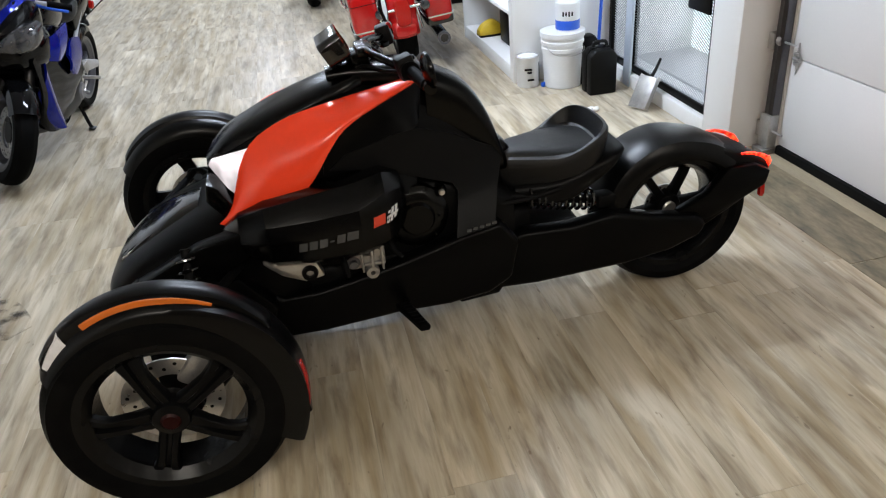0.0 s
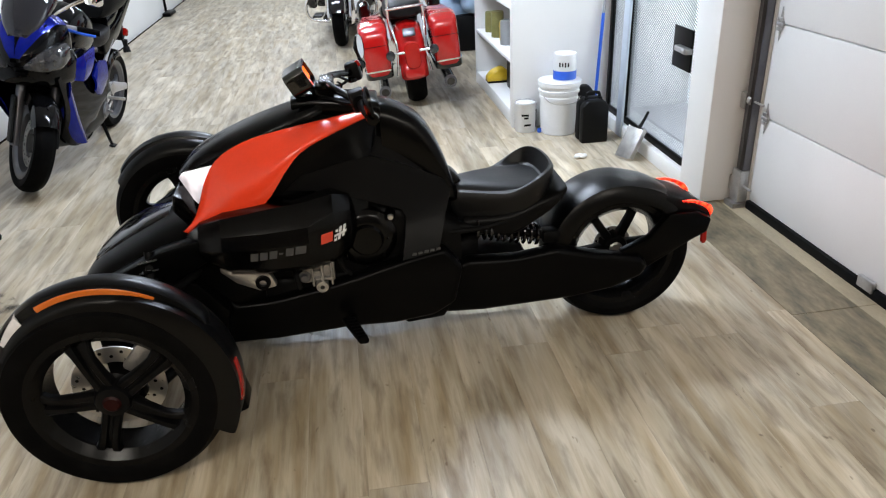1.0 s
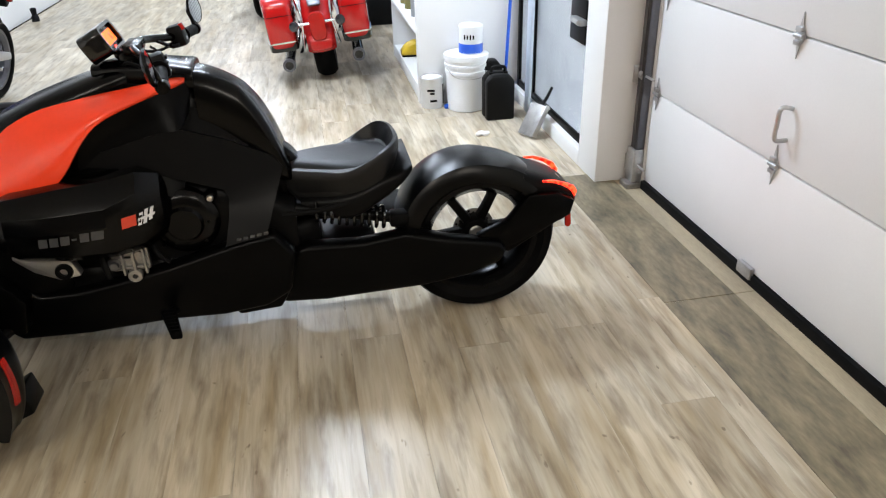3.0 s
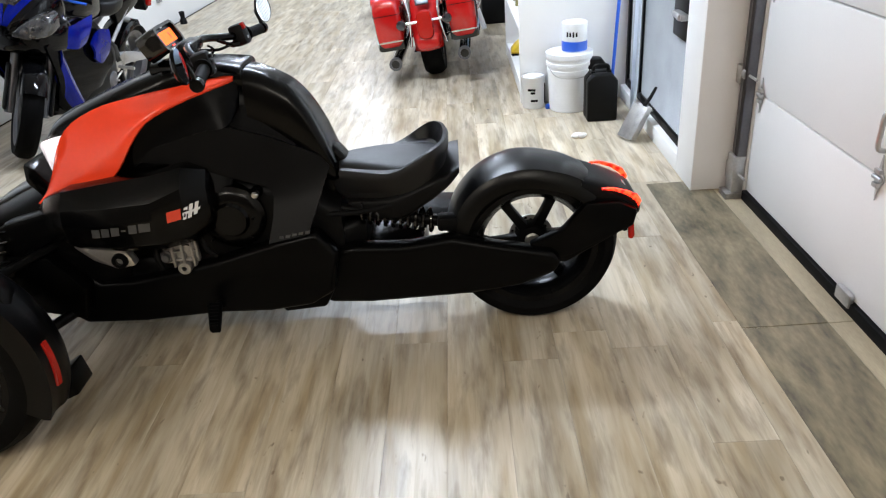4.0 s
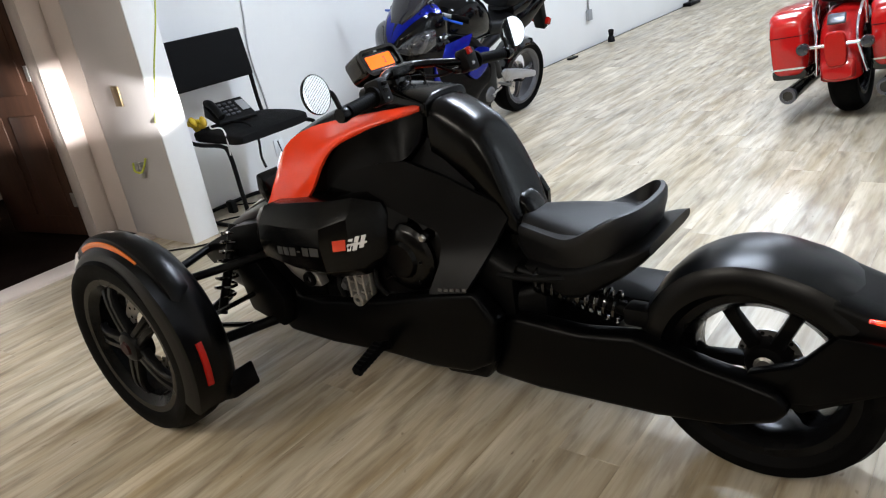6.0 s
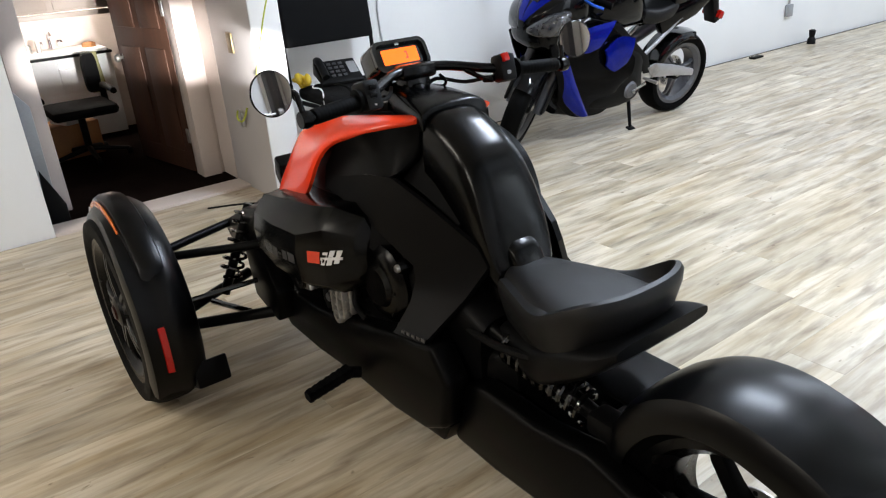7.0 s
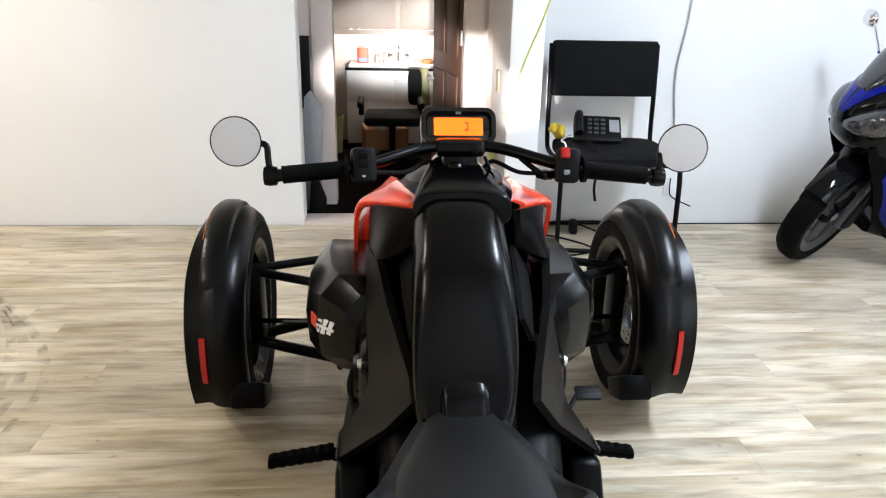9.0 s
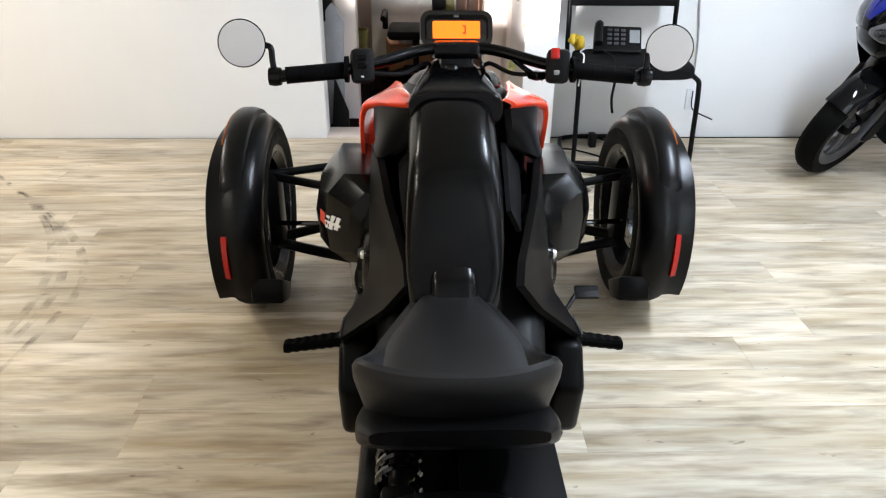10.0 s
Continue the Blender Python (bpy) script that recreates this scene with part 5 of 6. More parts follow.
for y in (-0.36, 0.10):
    part("armrest", tube([(-5.25, y, 0.35), (-5.25, y, 0.47), (-5.12, y, 0.485), (-4.92, y, 0.475)], 0.022, 10), SEAL, oc)
part("column", tube([(-5.08, -0.12, 0.08), (-5.08, -0.12, 0.34)], 0.025, 12), BLACKSTEEL, oc)
for k in range(5):
    a = 2 * math.pi * k / 5
    part("leg", tube([(-5.08, -0.12, 0.09), (-5.08 + 0.26 * math.cos(a), -0.12 + 0.26 * math.sin(a), 0.05)], (0.022, 0.014), 8), BLACKSTEEL, oc)
    part("castor", lathe([(0.0, -0.014), (0.022, -0.014), (0.026, 0.0), (0.022, 0.014), (0.0, 0.014)], 14, pose(-5.08 + 0.26 * math.cos(a), -0.12 + 0.26 * math.sin(a), 0.03)), SEAL, oc)
tagged(part("cardboard_box", box(0.30, 0.34, 0.24, pose(-5.35, -0.18, 0.125, 0, 0, 8), 0.004), ORANGEBOX), "brown cardboard box on the office floor", "box")
tagged(part("white_carton", box(0.22, 0.14, 0.10, pose(-5.30, -0.18, 0.295, 0, 0, 20), 0.004), WHITEPLAS), "small white carton on the cardboard box", "carton")
tagged(part("waste_bin", lathe([(0.0, 0.0), (0.09, 0.0), (0.11, 0.30), (0.10, 0.30), (0.085, 0.01), (0.0, 0.01)], 22, pose(-5.5, -0.62, 0.005, 90, 0, 0)), GREENISH), "olive bin beside the white cabinet", "bin")
# leaning boards in the entry
tagged(part("leaning_board", prism([(-0.06, 0.0), (0.05, 0.0), (0.05, 0.62), (-0.02, 0.72), (-0.06, 0.70)], -0.008, 0.008, 0.003, m=pose(-3.83, -0.61, 0.005, -8, 0, 80)), GREYMETAL), "grey board leaning in the entry", "board")
tagged(part("wall_board", box(0.02, 0.10, 0.42, pose(-3.935, -0.66, 0.82), 0.004), BLACKCASE), "black panel hung in the entry", "panel")
tagged(part("dark_offcut", prism([(-0.06, 0.0), (0.05, 0.0), (0.05, 0.10), (-0.04, 0.30)], -0.006, 0.006, 0.002, m=pose(-3.76, -0.575, 0.005, -6, 0, 75)), BLACKCASE), "dark offcut leaning in the entry", "board")
# lip added to cut off the upper part of that lamp's light
part("lip", span(-5.458, -5.444, -0.62, 0.50, 0.945, 0.985, 0.002), CABINET, upper)
# assumed lamp, itself unseen, added to brighten the counter and cabinet
sl = thing("assumed_strip_lamp", "assumed strip lamp, itself unseen, added under the wall cabinet", "lamp")
part("tube", span(-5.56, -5.53, -0.45, 0.35, 0.970, 0.984, 0.004), ASSUMEDGLOW, sl)
for ly in (-0.3, 0.15):
    lamp = bpy.data.lights.new("assumed_bulb", "POINT")
    lamp.energy, lamp.color, lamp.shadow_soft_size = 4, (1, 0.93, 0.84), 0.012
    new("assumed_bulb", lamp).matrix_world = pose(-5.545, ly, 0.955)

# ---------- chair, telephone and cords by the pier ----------
ch = thing("visitor_chair", "black upholstered chair on a bent tubular steel frame", "chair")
CX, CY = -3.37, 0.99
part("backrest", box(0.05, 0.56, 0.285, pose(CX, CY, 0.925, 0, -7, 0), 0.014, 3), FABRIC, ch, "black fabric backrest")
part("seat", hull([(CX + 0.04, 0.24, 0.515, 0.565, CY), (CX + 0.10, 0.275, 0.50, 0.575, CY), (CX + 0.30, 0.28, 0.495, 0.575, CY), (CX + 0.43, 0.272, 0.49, 0.565, CY), (CX + 0.475, 0.24, 0.50, 0.545, CY)], 5, 36), FABRIC, ch, "black fabric seat")
for s in (-1, 1):
    y = CY + s * 0.285
    fw_x = 0.10 if s > 0 else 0.0
    part("leg_frame", tube([(CX - 0.03, y, 1.05), (CX - 0.005, y, 0.80), (CX + 0.02, y, 0.55), (CX + 0.10, y, 0.50), (CX + 0.33 + fw_x, y, 0.497), (CX + 0.385 + fw_x, y, 0.45), (CX + 0.40 + fw_x, y, 0.25), (CX + 0.41 + fw_x, y, 0.05), (CX + 0.37 + fw_x, y, 0.016), (CX + 0.05, y, 0.014), (CX - 0.13, y - s * 0.03, 0.014)], 0.0125, 10, 5), BLACKSTEEL, ch, "bent black steel tube")
part("base_rail", tube([(CX - 0.13, CY - 0.255, 0.014), (CX - 0.17, CY - 0.15, 0.014), (CX - 0.17, CY + 0.15, 0.014), (CX - 0.13, CY + 0.255, 0.014)], 0.0125, 10), BLACKSTEEL, ch)
part("base_rail", tube([(CX + 0.30, CY - 0.28, 0.016), (CX + 0.36, CY + 0.28, 0.016)], 0.0125, 10), BLACKSTEEL, ch)
ph = thing("desk_telephone", "black desk telephone with a handset lying on the chair", "telephone")
PM = pose(CX + 0.17, CY - 0.08, 0.632, 0, 0, -12) @ pose(0, 0, 0, 0, 13, 0)
part("body", moved(prism([(-0.09, -0.028), (0.10, -0.028), (0.10, -0.008), (-0.085, 0.045)], -0.10, 0.14, 0.006), PM), BLACKCASE, ph)
part("handset", moved(tube([(-0.085, -0.075, 0.05), (-0.03, -0.078, 0.062), (0.04, -0.078, 0.045), (0.09, -0.075, 0.02)], 0.022, 12), PM), BLACKCASE, ph, "black curved handset")
for i in range(4):
    for j in range(3):
        k2 = PM @ pose(-0.045 + 0.034 * i, -0.02 + 0.034 * j, 0.038 - 0.0095 * i, 0, 15, 0)
        part("key", box(0.018, 0.022, 0.006, k2, 0.002), GUNMETAL, ph)
part("label_strip", box(0.10, 0.05, 0.002, PM @ pose(0.0, 0.105, 0.026, 0, 15, 0), 0), GREYMETAL, ph, "pale label strip")
part("cord", tube([(CX + 0.28, CY - 0.15, 0.60), (CX + 0.40, CY - 0.13, 0.585), (CX + 0.455, CY - 0.125, 0.50), (CX + 0.45, CY - 0.13, 0.40), (CX + 0.455, CY - 0.12, 0.33)], 0.007, 8), SEAL, ph, "coiled black cord")
part("grey_wire", tube([(CX + 0.15, CY - 0.19, 0.60), (CX + 0.24, CY - 0.26, 0.59), (CX + 0.36, CY - 0.265, 0.585), (CX + 0.40, CY - 0.29, 0.45)], 0.004, 8), DECALWHITE, ph, "thin grey wire")
gl = bmesh.new()
rg = random.Random(9)
for k in range(9):
    bmesh.ops.create_icosphere(gl, subdivisions=2, radius=rg.uniform(0.018, 0.03), matrix=pose(CX + 0.12 + rg.uniform(-0.05, 0.05), CY - 0.255 + rg.uniform(-0.03, 0.04), 0.60 + rg.uniform(-0.01, 0.035), rg.uniform(0, 90), rg.uniform(0, 90), 0) @ Matrix.Diagonal((1.4, 0.8, 0.6, 1)))
tagged(part("work_gloves", gl, YELLOW), "crumpled yellow work gloves lying on the chair", "gloves")
WX = XW - 0.02
tagged(part("hanging_cord", tube([(WX + 0.42, 0.95, 2.2), (WX + 0.42, 0.73, 1.6), (WX + 0.42, 0.615, 1.22), (WX + 0.42, 0.52, 0.97), (WX + 0.42, 0.435, 0.70)], 0.0042, 8), CORDGREEN), "yellow-green cord hanging beside the pier", "cord")
tagged(part("wall_wire", tube([(WX + 0.008, 1.50, 2.4), (WX + 0.008, 1.50, 1.3), (WX + 0.010, 1.46, 0.9), (WX + 0.010, 1.49, 0.58), (WX + 0.012, 1.50, 0.35)], 0.006, 8), GALV), "grey wire running down the white wall", "wire")
bm = span(WX, WX + 0.012, 1.475, 1.555, 0.17, 0.29, 0.004)
tagged(part("wall_socket", bm, WHITEPLAS), "white wall socket with loose wires", "socket")
tagged(part("loose_wire", tube([(WX + 0.012, 1.51, 0.28), (WX + 0.05, 1.50, 0.20), (WX + 0.04, 1.54, 0.16), (WX + 0.09, 1.62, 0.13)], 0.004, 6), SEAL), "loose dark wire at the socket", "wire")
bm = tube([(-3.35, 0.66, 0.006), (-3.30, 0.80, 0.006), (-3.10, 0.95, 0.006), (-3.0, 0.72, 0.006), (-3.08, 0.45, 0.006), (-3.25, 0.30, 0.006), (-3.35, 0.10, 0.006)], 0.005, 6)
tagged(part("floor_cable", bm, SEAL), "black cable lying on the plank floor", "cable")
tagged(part("power_brick", span(-3.42, -3.36, 0.88, 0.92, 0.0, 0.08, 0.008), BLACKCASE), "black power adapter standing under the chair", "adapter")
tagged(part("floor_cable", tube([(-3.46, 0.88, 0.03), (-3.52, 0.98, 0.006), (-3.35, 1.1, 0.006), (-3.5, 1.3, 0.006), (-3.68, 1.45, 0.006)], 0.005, 6), SEAL), "black cable lying under the chair", "cable")
# far down the wall
tagged(part("wall_conduit", tube([(WX + 0.012, 6.3, 1.6), (WX + 0.012, 6.3, 0.40)], 0.010, 8), GALV), "grey conduit down the white wall", "conduit")
tagged(part("wall_socket", span(WX, WX + 0.035, 6.25, 6.35, 0.30, 0.42, 0.006), GREYMETAL), "grey surface socket on the white wall", "socket")
tagged(part("door_stop", lathe([(0.0, 0.0), (0.05, 0.0), (0.045, 0.06), (0.03, 0.08), (0.04, 0.16), (0.02, 0.17), (0.0, 0.17)], 14, pose(-3.45, 6.6, 0, 90, 0, 0) @ Matrix.Scale(0.85, 4)), BLACKCASE), "small black object standing by the wall", "clutter")
tagged(part("floor_scrap", box(0.06, 0.16, 0.02, pose(-3.45, 5.6, 0.010), 0.004), BLACKCASE), "dark scrap lying by the wall", "clutter")
bm = tube([(WX + 0.02, 9.6, 0.9), (WX + 0.02, 9.6, 0.03)], 0.018, 8)
box(0.12, 0.42, 0.05, pose(WX + 0.08, 9.5, 0.026), 0.01, bm=bm)
tagged(part("pipe", bm, BLACKSTEEL), "black pipe and foot against the white wall", "pipe")

# ---------- beside the partition ----------
BX, BY = 0.478, 2.285
bu = thing("bucket", "white plastic pail with ridged rim, scuffed, on the plank floor", "bucket")
part("pail", lathe([(0.0, 0.0), (0.118, 0.0), (0.124, 0.006), (0.133, 0.24), (0.139, 0.242), (0.139, 0.262), (0.134, 0.265), (0.136, 0.285), (0.143, 0.288), (0.143, 0.305), (0.137, 0.308), (0.139, 0.330), (0.146, 0.333), (0.146, 0.362), (0.0, 0.366)], 44, pose(BX, BY, 0.0, 90, 0, 0)), WHITEPLAS, bu)
part("bail", tube([(BX - 0.140, BY - 0.02, 0.30), (BX - 0.10, BY - 0.115, 0.24), (BX, BY - 0.150, 0.225), (BX + 0.10, BY - 0.115, 0.24), (BX + 0.140, BY - 0.02, 0.30)], 0.0025, 6), GALV, bu, "thin wire handle")
sm = thing("label_bottle", "white container with a blue band standing on the pail", "container")
part("can_body", lathe([(0.0, 0.0), (0.075, 0.0), (0.077, 0.004), (0.077, 0.170), (0.072, 0.176), (0.068, 0.172), (0.0, 0.172)], 36, pose(BX + 0.03, BY - 0.01, 0.367, 90, 0, 0)), WHITEPLAS, sm)
part("blue_band", lathe([(0.0778, 0.006), (0.0785, 0.008), (0.0785, 0.062), (0.0778, 0.064)], 36, pose(BX + 0.03, BY - 0.01, 0.367, 90, 0, 0)), BLUEPLAS, sm, "bright blue label band")
for k in range(4):
    a = radians(228 + 14 * k)
    part("label_mark", box(0.010, 0.002, 0.030 - 0.005 * (k % 2), pose(BX + 0.03 + 0.0785 * math.cos(a), BY - 0.01 + 0.0785 * math.sin(a), 0.475, 0, 0, math.degrees(a) + 90), 0), BLACKCASE, sm)
pc = thing("paint_can", "dented white metal paint tin with dark marks", "paint can")
part("tin", lathe([(0.0, 0.0), (0.072, 0.0), (0.074, 0.004), (0.074, 0.192), (0.077, 0.196), (0.077, 0.202), (0.068, 0.200), (0.0, 0.196)], 36, pose(0.262, 2.37, 0.0, 90, 0, 0)), WHITEPLAS, pc)
part("rim", lathe([(0.068, 0.200), (0.072, 0.207), (0.077, 0.203)], 36, pose(0.262, 2.37, 0.0, 90, 0, 0)), GALV, pc, "metal rim")
for k, (dz, w) in enumerate(((0.125, 0.05), (0.105, 0.03), (0.055, 0.045))):
    a = radians(255 + 6 * k)
    part("label_mark", box(w, 0.002, 0.014, pose(0.262 + 0.0748 * math.cos(a), 2.37 + 0.0748 * math.sin(a), dz, 0, 0, math.degrees(a) + 90), 0), BLACKCASE, pc)
part("drip", box(0.02, 0.003, 0.13, pose(0.262 + 0.0685, 2.37 - 0.0295, 0.09, 0, 0, 65), 0.001), BLACKCASE, pc)
tagged(part("blue_scrap", box(0.03, 0.025, 0.03, pose(0.345, 2.29, 0.015, 10, 0, 20), 0.006), BLUEPLAS), "scrap of blue plastic on the floor", "scrap")
cs = thing("tool_case", "black plastic power tool case standing on edge", "tool case")
for y0, y1 in ((1.96, 2.03), (2.037, 2.11)):
    part("half_shell", prism([(0.54, 0.0), (0.72, 0.0), (0.72, 0.245), (0.685, 0.285), (0.575, 0.285), (0.54, 0.245)], y0, y1, 0.012), BLACKCASE, cs)
part("handle", tube([(0.585, 2.0335, 0.28), (0.595, 2.0335, 0.32), (0.665, 2.0335, 0.32), (0.675, 2.0335, 0.28)], 0.011, 8), BLACKCASE, cs)
for x in (0.58, 0.675):
    part("latch", span(x - 0.012, x + 0.012, 2.01, 2.057, 0.277, 0.295, 0.003), BLACKCASE, cs)
tagged(part("tool_case", prism([(0.56, 0.0), (0.71, 0.0), (0.71, 0.26), (0.67, 0.32), (0.60, 0.32), (0.56, 0.26)], 2.20, 2.29, 0.014), BLACKCASE), "second black tool case leaning at the partition", "tool case")
dp = thing("dustpan", "grey metal dustpan with a dark handle leaning on the gate sill", "dustpan")
DPM = pose(0.680, 1.60, 0.012, 0, 0, 25) @ Matrix.Scale(0.82, 4) @ pose(0, 0, 0, 0, -58, 0) @ pose(0, 0, 0, 180, 0, 0)
bm = box(0.24, 0.15, 0.006, DPM @ pose(0.13, 0, 0.0), 0.002)
for s in (-1, 1):
    box(0.24, 0.006, 0.04, DPM @ pose(0.14, s * 0.073, 0.020), 0.002, bm=bm)
box(0.006, 0.15, 0.05, DPM @ pose(0.245, 0, 0.03), 0.002, bm=bm)
part("pan", bm, CAST, dp)
part("handle", moved(tube([(0.255, 0, 0.03), (0.32, 0, 0.045), (0.40, 0, 0.05)], (0.014, 0.010), 10), DPM), BLACKCASE, dp, "dark handle")
tagged(part("white_board", prism([(-0.045, 0), (0.045, 0), (0.045, 1.75), (-0.045, 1.75)], -0.009, 0.009, 0.003, m=pose(0.835, 2.06, 0.004, 0, -1.5, 90)), PALEPLAS), "pale bluish plastic plank leaning against the gate", "board")
broom = thing("broom", "blue-handled broom leaning in the corner", "broom", at=(0.765, 2.39, 0.004))
part("handle", tube([(0.765, 2.39, 0.004), (0.81, 2.41, 0.76)], 0.011, 10), BLUEPLAS, broom)
part("upper_end", tube([(0.81, 2.41, 0.76), (0.822, 2.415, 0.96)], 0.009, 10), GREYMETAL, broom, "grey upper end")
cb = bmesh.new()
for k in range(5):
    bmesh.ops.create_icosphere(cb, subdivisions=2, radius=0.016 + 0.004 * (k % 2), matrix=pose(0.425 + 0.013 * k, 1.70 + 0.012 * (k % 3), 0.013) @ Matrix.Diagonal((1.2, 0.9, 0.8, 1)))
tagged(part("paper_ball", cb, DECALWHITE), "crumpled white paper on the floor", "paper")

sh = thing("shelf_unit", "white open shelf unit with tools and tins", "shelf")
part("back_panel", span(0.54, 0.56, 2.51, 3.84, 0.0, 2.2), WALL, sh)
for y in (2.505, 3.83):
    part("side_panel", span(0.19, 0.56, y, y + 0.03, 0.0, 2.2, 0.003), WALL, sh)
for z in (0.0, 0.44, 0.80, 1.15, 1.5):
    part("shelf", span(0.195, 0.54, 2.535, 3.83, z, z + (0.10 if z == 0 else 0.025), 0.003), WALL, sh)
sander = thing("sander", "yellow and black power sander on the bottom shelf", "power tool")
part("body", hull([(0.20, 0.05, 0.11, 0.15, 3.42), (0.25, 0.06, 0.105, 0.20, 3.42), (0.33, 0.06, 0.105, 0.22, 3.42), (0.40, 0.04, 0.11, 0.16, 3.42)], 4, 20), YELLOW, sander)
part("base", span(0.20, 0.41, 3.36, 3.48, 0.101, 0.114, 0.004), BLACKCASE, sander)
tagged(part("black_tub", span(0.32, 0.50, 2.98, 3.22, 0.101, 0.36, 0.02), BLACKCASE), "black plastic tub on the bottom shelf", "tub")
for k, (y, h, m) in enumerate(((3.20, 0.16, GREENISH), (3.08, 0.13, WHITEPLAS), (2.95, 0.20, GREENISH), (2.78, 0.15, YELLOW), (2.62, 0.18, GREYMETAL))):
    tagged(part("tin", lathe([(0.0, 0.0), (0.05, 0.0), (0.05, h - 0.01), (0.045, h), (0.0, h)], 20, pose(0.29 + 0.03 * (k % 2), y + 0.45, 0.466, 90, 0, 0)), m), "tin standing on the white shelf", "tin", group="tins on the shelf")
for k, (y, h, m) in enumerate(((3.15, 0.20, GREENISH), (2.98, 0.15, YELLOW), (2.75, 0.22, GUNMETAL))):
    tagged(part("tin", lathe([(0.0, 0.0), (0.06, 0.0), (0.06, h - 0.01), (0.05, h), (0.0, h)], 20, pose(0.30, y + 0.45, 0.826, 90, 0, 0)), m), "tin standing on the upper shelf", "tin", group="tins on the shelf")

# ---------- motorcycles ----------


def set_down(ob, m):
    ob.matrix_world = m


def sport_bike():
    t = thing("sport_motorcycle", "blue and black sport motorcycle leaning on its side stand", "motorcycle")
    fx, rx = -0.68, 0.69

    def P(n, b, m, l="", par=None):
        """Short high nose: everything but the fork assembly is drawn back and up."""
        if not n.startswith(("fork", "front_fender", "brake", "rear_hugger")):
            for v in b.verts:
                if v.co.x < -0.3:
                    v.co.x = -0.3 + (v.co.x + 0.3) * 0.74
                if v.co.z > 0.6:
                    v.co.z = 0.6 + (v.co.z - 0.6) * 1.16
        return part(n, b, m, par or t, l)

    fw = wheel(0.295, 0.216, 0.118, 3, (fx, 0, 0.295), -1, 0.02, 0.145, t, twin=True, ring=GUNMETAL, spoke=GUNMETAL)
    steer = Matrix.Translation((fx + 0.03, 0, 0.295)) @ Matrix.Rotation(radians(37), 4, Vector((0.41, 0, 0.91))) @ Matrix.Translation((-fx - 0.03, 0, -0.295))
    fw.matrix_basis = steer
    wheel(0.290, 0.212, 0.165, 3, (rx, 0, 0.290), -1, 0.03, 0.11, t, twin=True, ring=GUNMETAL, spoke=GUNMETAL)
    ff = arc_band(fx, 0.295, lambda u: 0.318, 140, 62, [(-0.072, 0.06), (-0.064, 0.02), (-0.04, 0.0), (0, -0.006), (0.04, 0.0), (0.066, 0.02), (0.075, 0.07)], 0.006, 24)
    P("front_fender", moved(ff, steer), BIKEBLACK, "gloss black front fender")
    for s in (-1, 1):
        P("fork", moved(tube([(fx - 0.01, s * 0.095, 0.27), (fx + 0.17, s * 0.095, 0.80)], (0.028, 0.024), 12), steer), GUNMETAL, "dark grey fork leg")
        P("fork_guard", moved(prism([(fx - 0.06, 0.30), (fx + 0.02, 0.28), (fx + 0.13, 0.54), (fx + 0.05, 0.56)], s * 0.115, s * 0.135, 0.01), steer), BLACKCASE)
        P("brake_caliper", moved(box(0.05, 0.04, 0.11, pose(fx + 0.09, s * 0.085, 0.34, 0, 20, 0), 0.012), steer), CAST)
    NOSE = [(-0.915, 0.03, 0.745, 0.785), (-0.88, 0.085, 0.74, 0.84), (-0.78, 0.15, 0.73, 0.92), (-0.64, 0.195, 0.72, 0.985), (-0.50, 0.20, 0.70, 0.985), (-0.40, 0.17, 0.72, 0.94)]
    P("nose_cowl", hull(NOSE, 2.4, 36), BIKEBLACK, "gloss black pointed front cowl")

    def nose_point(x, angle, lift):
        """A point on the front cowl's skin, seen from its middle line."""
        for a, b in zip(NOSE, NOSE[1:]):
            if x <= b[0]:
                u = (x - a[0]) / (b[0] - a[0])
                hw, lo, hi = (a[k] + (b[k] - a[k]) * u for k in (1, 2, 3))
                break
        c, q = math.cos(radians(angle)), math.sin(radians(angle))
        return Vector((x, (hw + lift) * math.copysign(abs(c) ** (2 / 2.4), c), (lo + hi) / 2 + ((hi - lo) / 2 + lift) * abs(q) ** (2 / 2.4)))

    for s in (-1, 1):
        rows = []
        for k in range(15):
            u = k / 14
            x = -0.912 + 0.40 * u
            inner, outer = 90 - 34 * u**1.3, 52 - 22 * u
            rows.append([nose_point(x, inner + (outer - inner) * v / 5, 0.006) for v in range(6)] + [nose_point(x, outer + (inner - outer) * v / 5, -0.012) for v in range(6)])
        blade = skin(bmesh.new(), rows)
        P("nose_blade", blade if s > 0 else flip(blade), BLUE, "bright blue blade of the front cowl")
    P("chin", hull([(-0.89, 0.05, 0.69, 0.765), (-0.84, 0.16, 0.65, 0.80), (-0.72, 0.225, 0.62, 0.83), (-0.55, 0.24, 0.60, 0.84), (-0.40, 0.20, 0.62, 0.84)], 3.0, 32), BIKEBLACK, "black lower cowl")
    P("screen", hull([(-0.83, 0.05, 0.86, 0.905), (-0.74, 0.105, 0.90, 0.985), (-0.62, 0.135, 0.94, 1.08), (-0.50, 0.14, 0.97, 1.14), (-0.47, 0.125, 1.00, 1.145)], 2.4, 28), GLASS, "dark tinted windscreen")
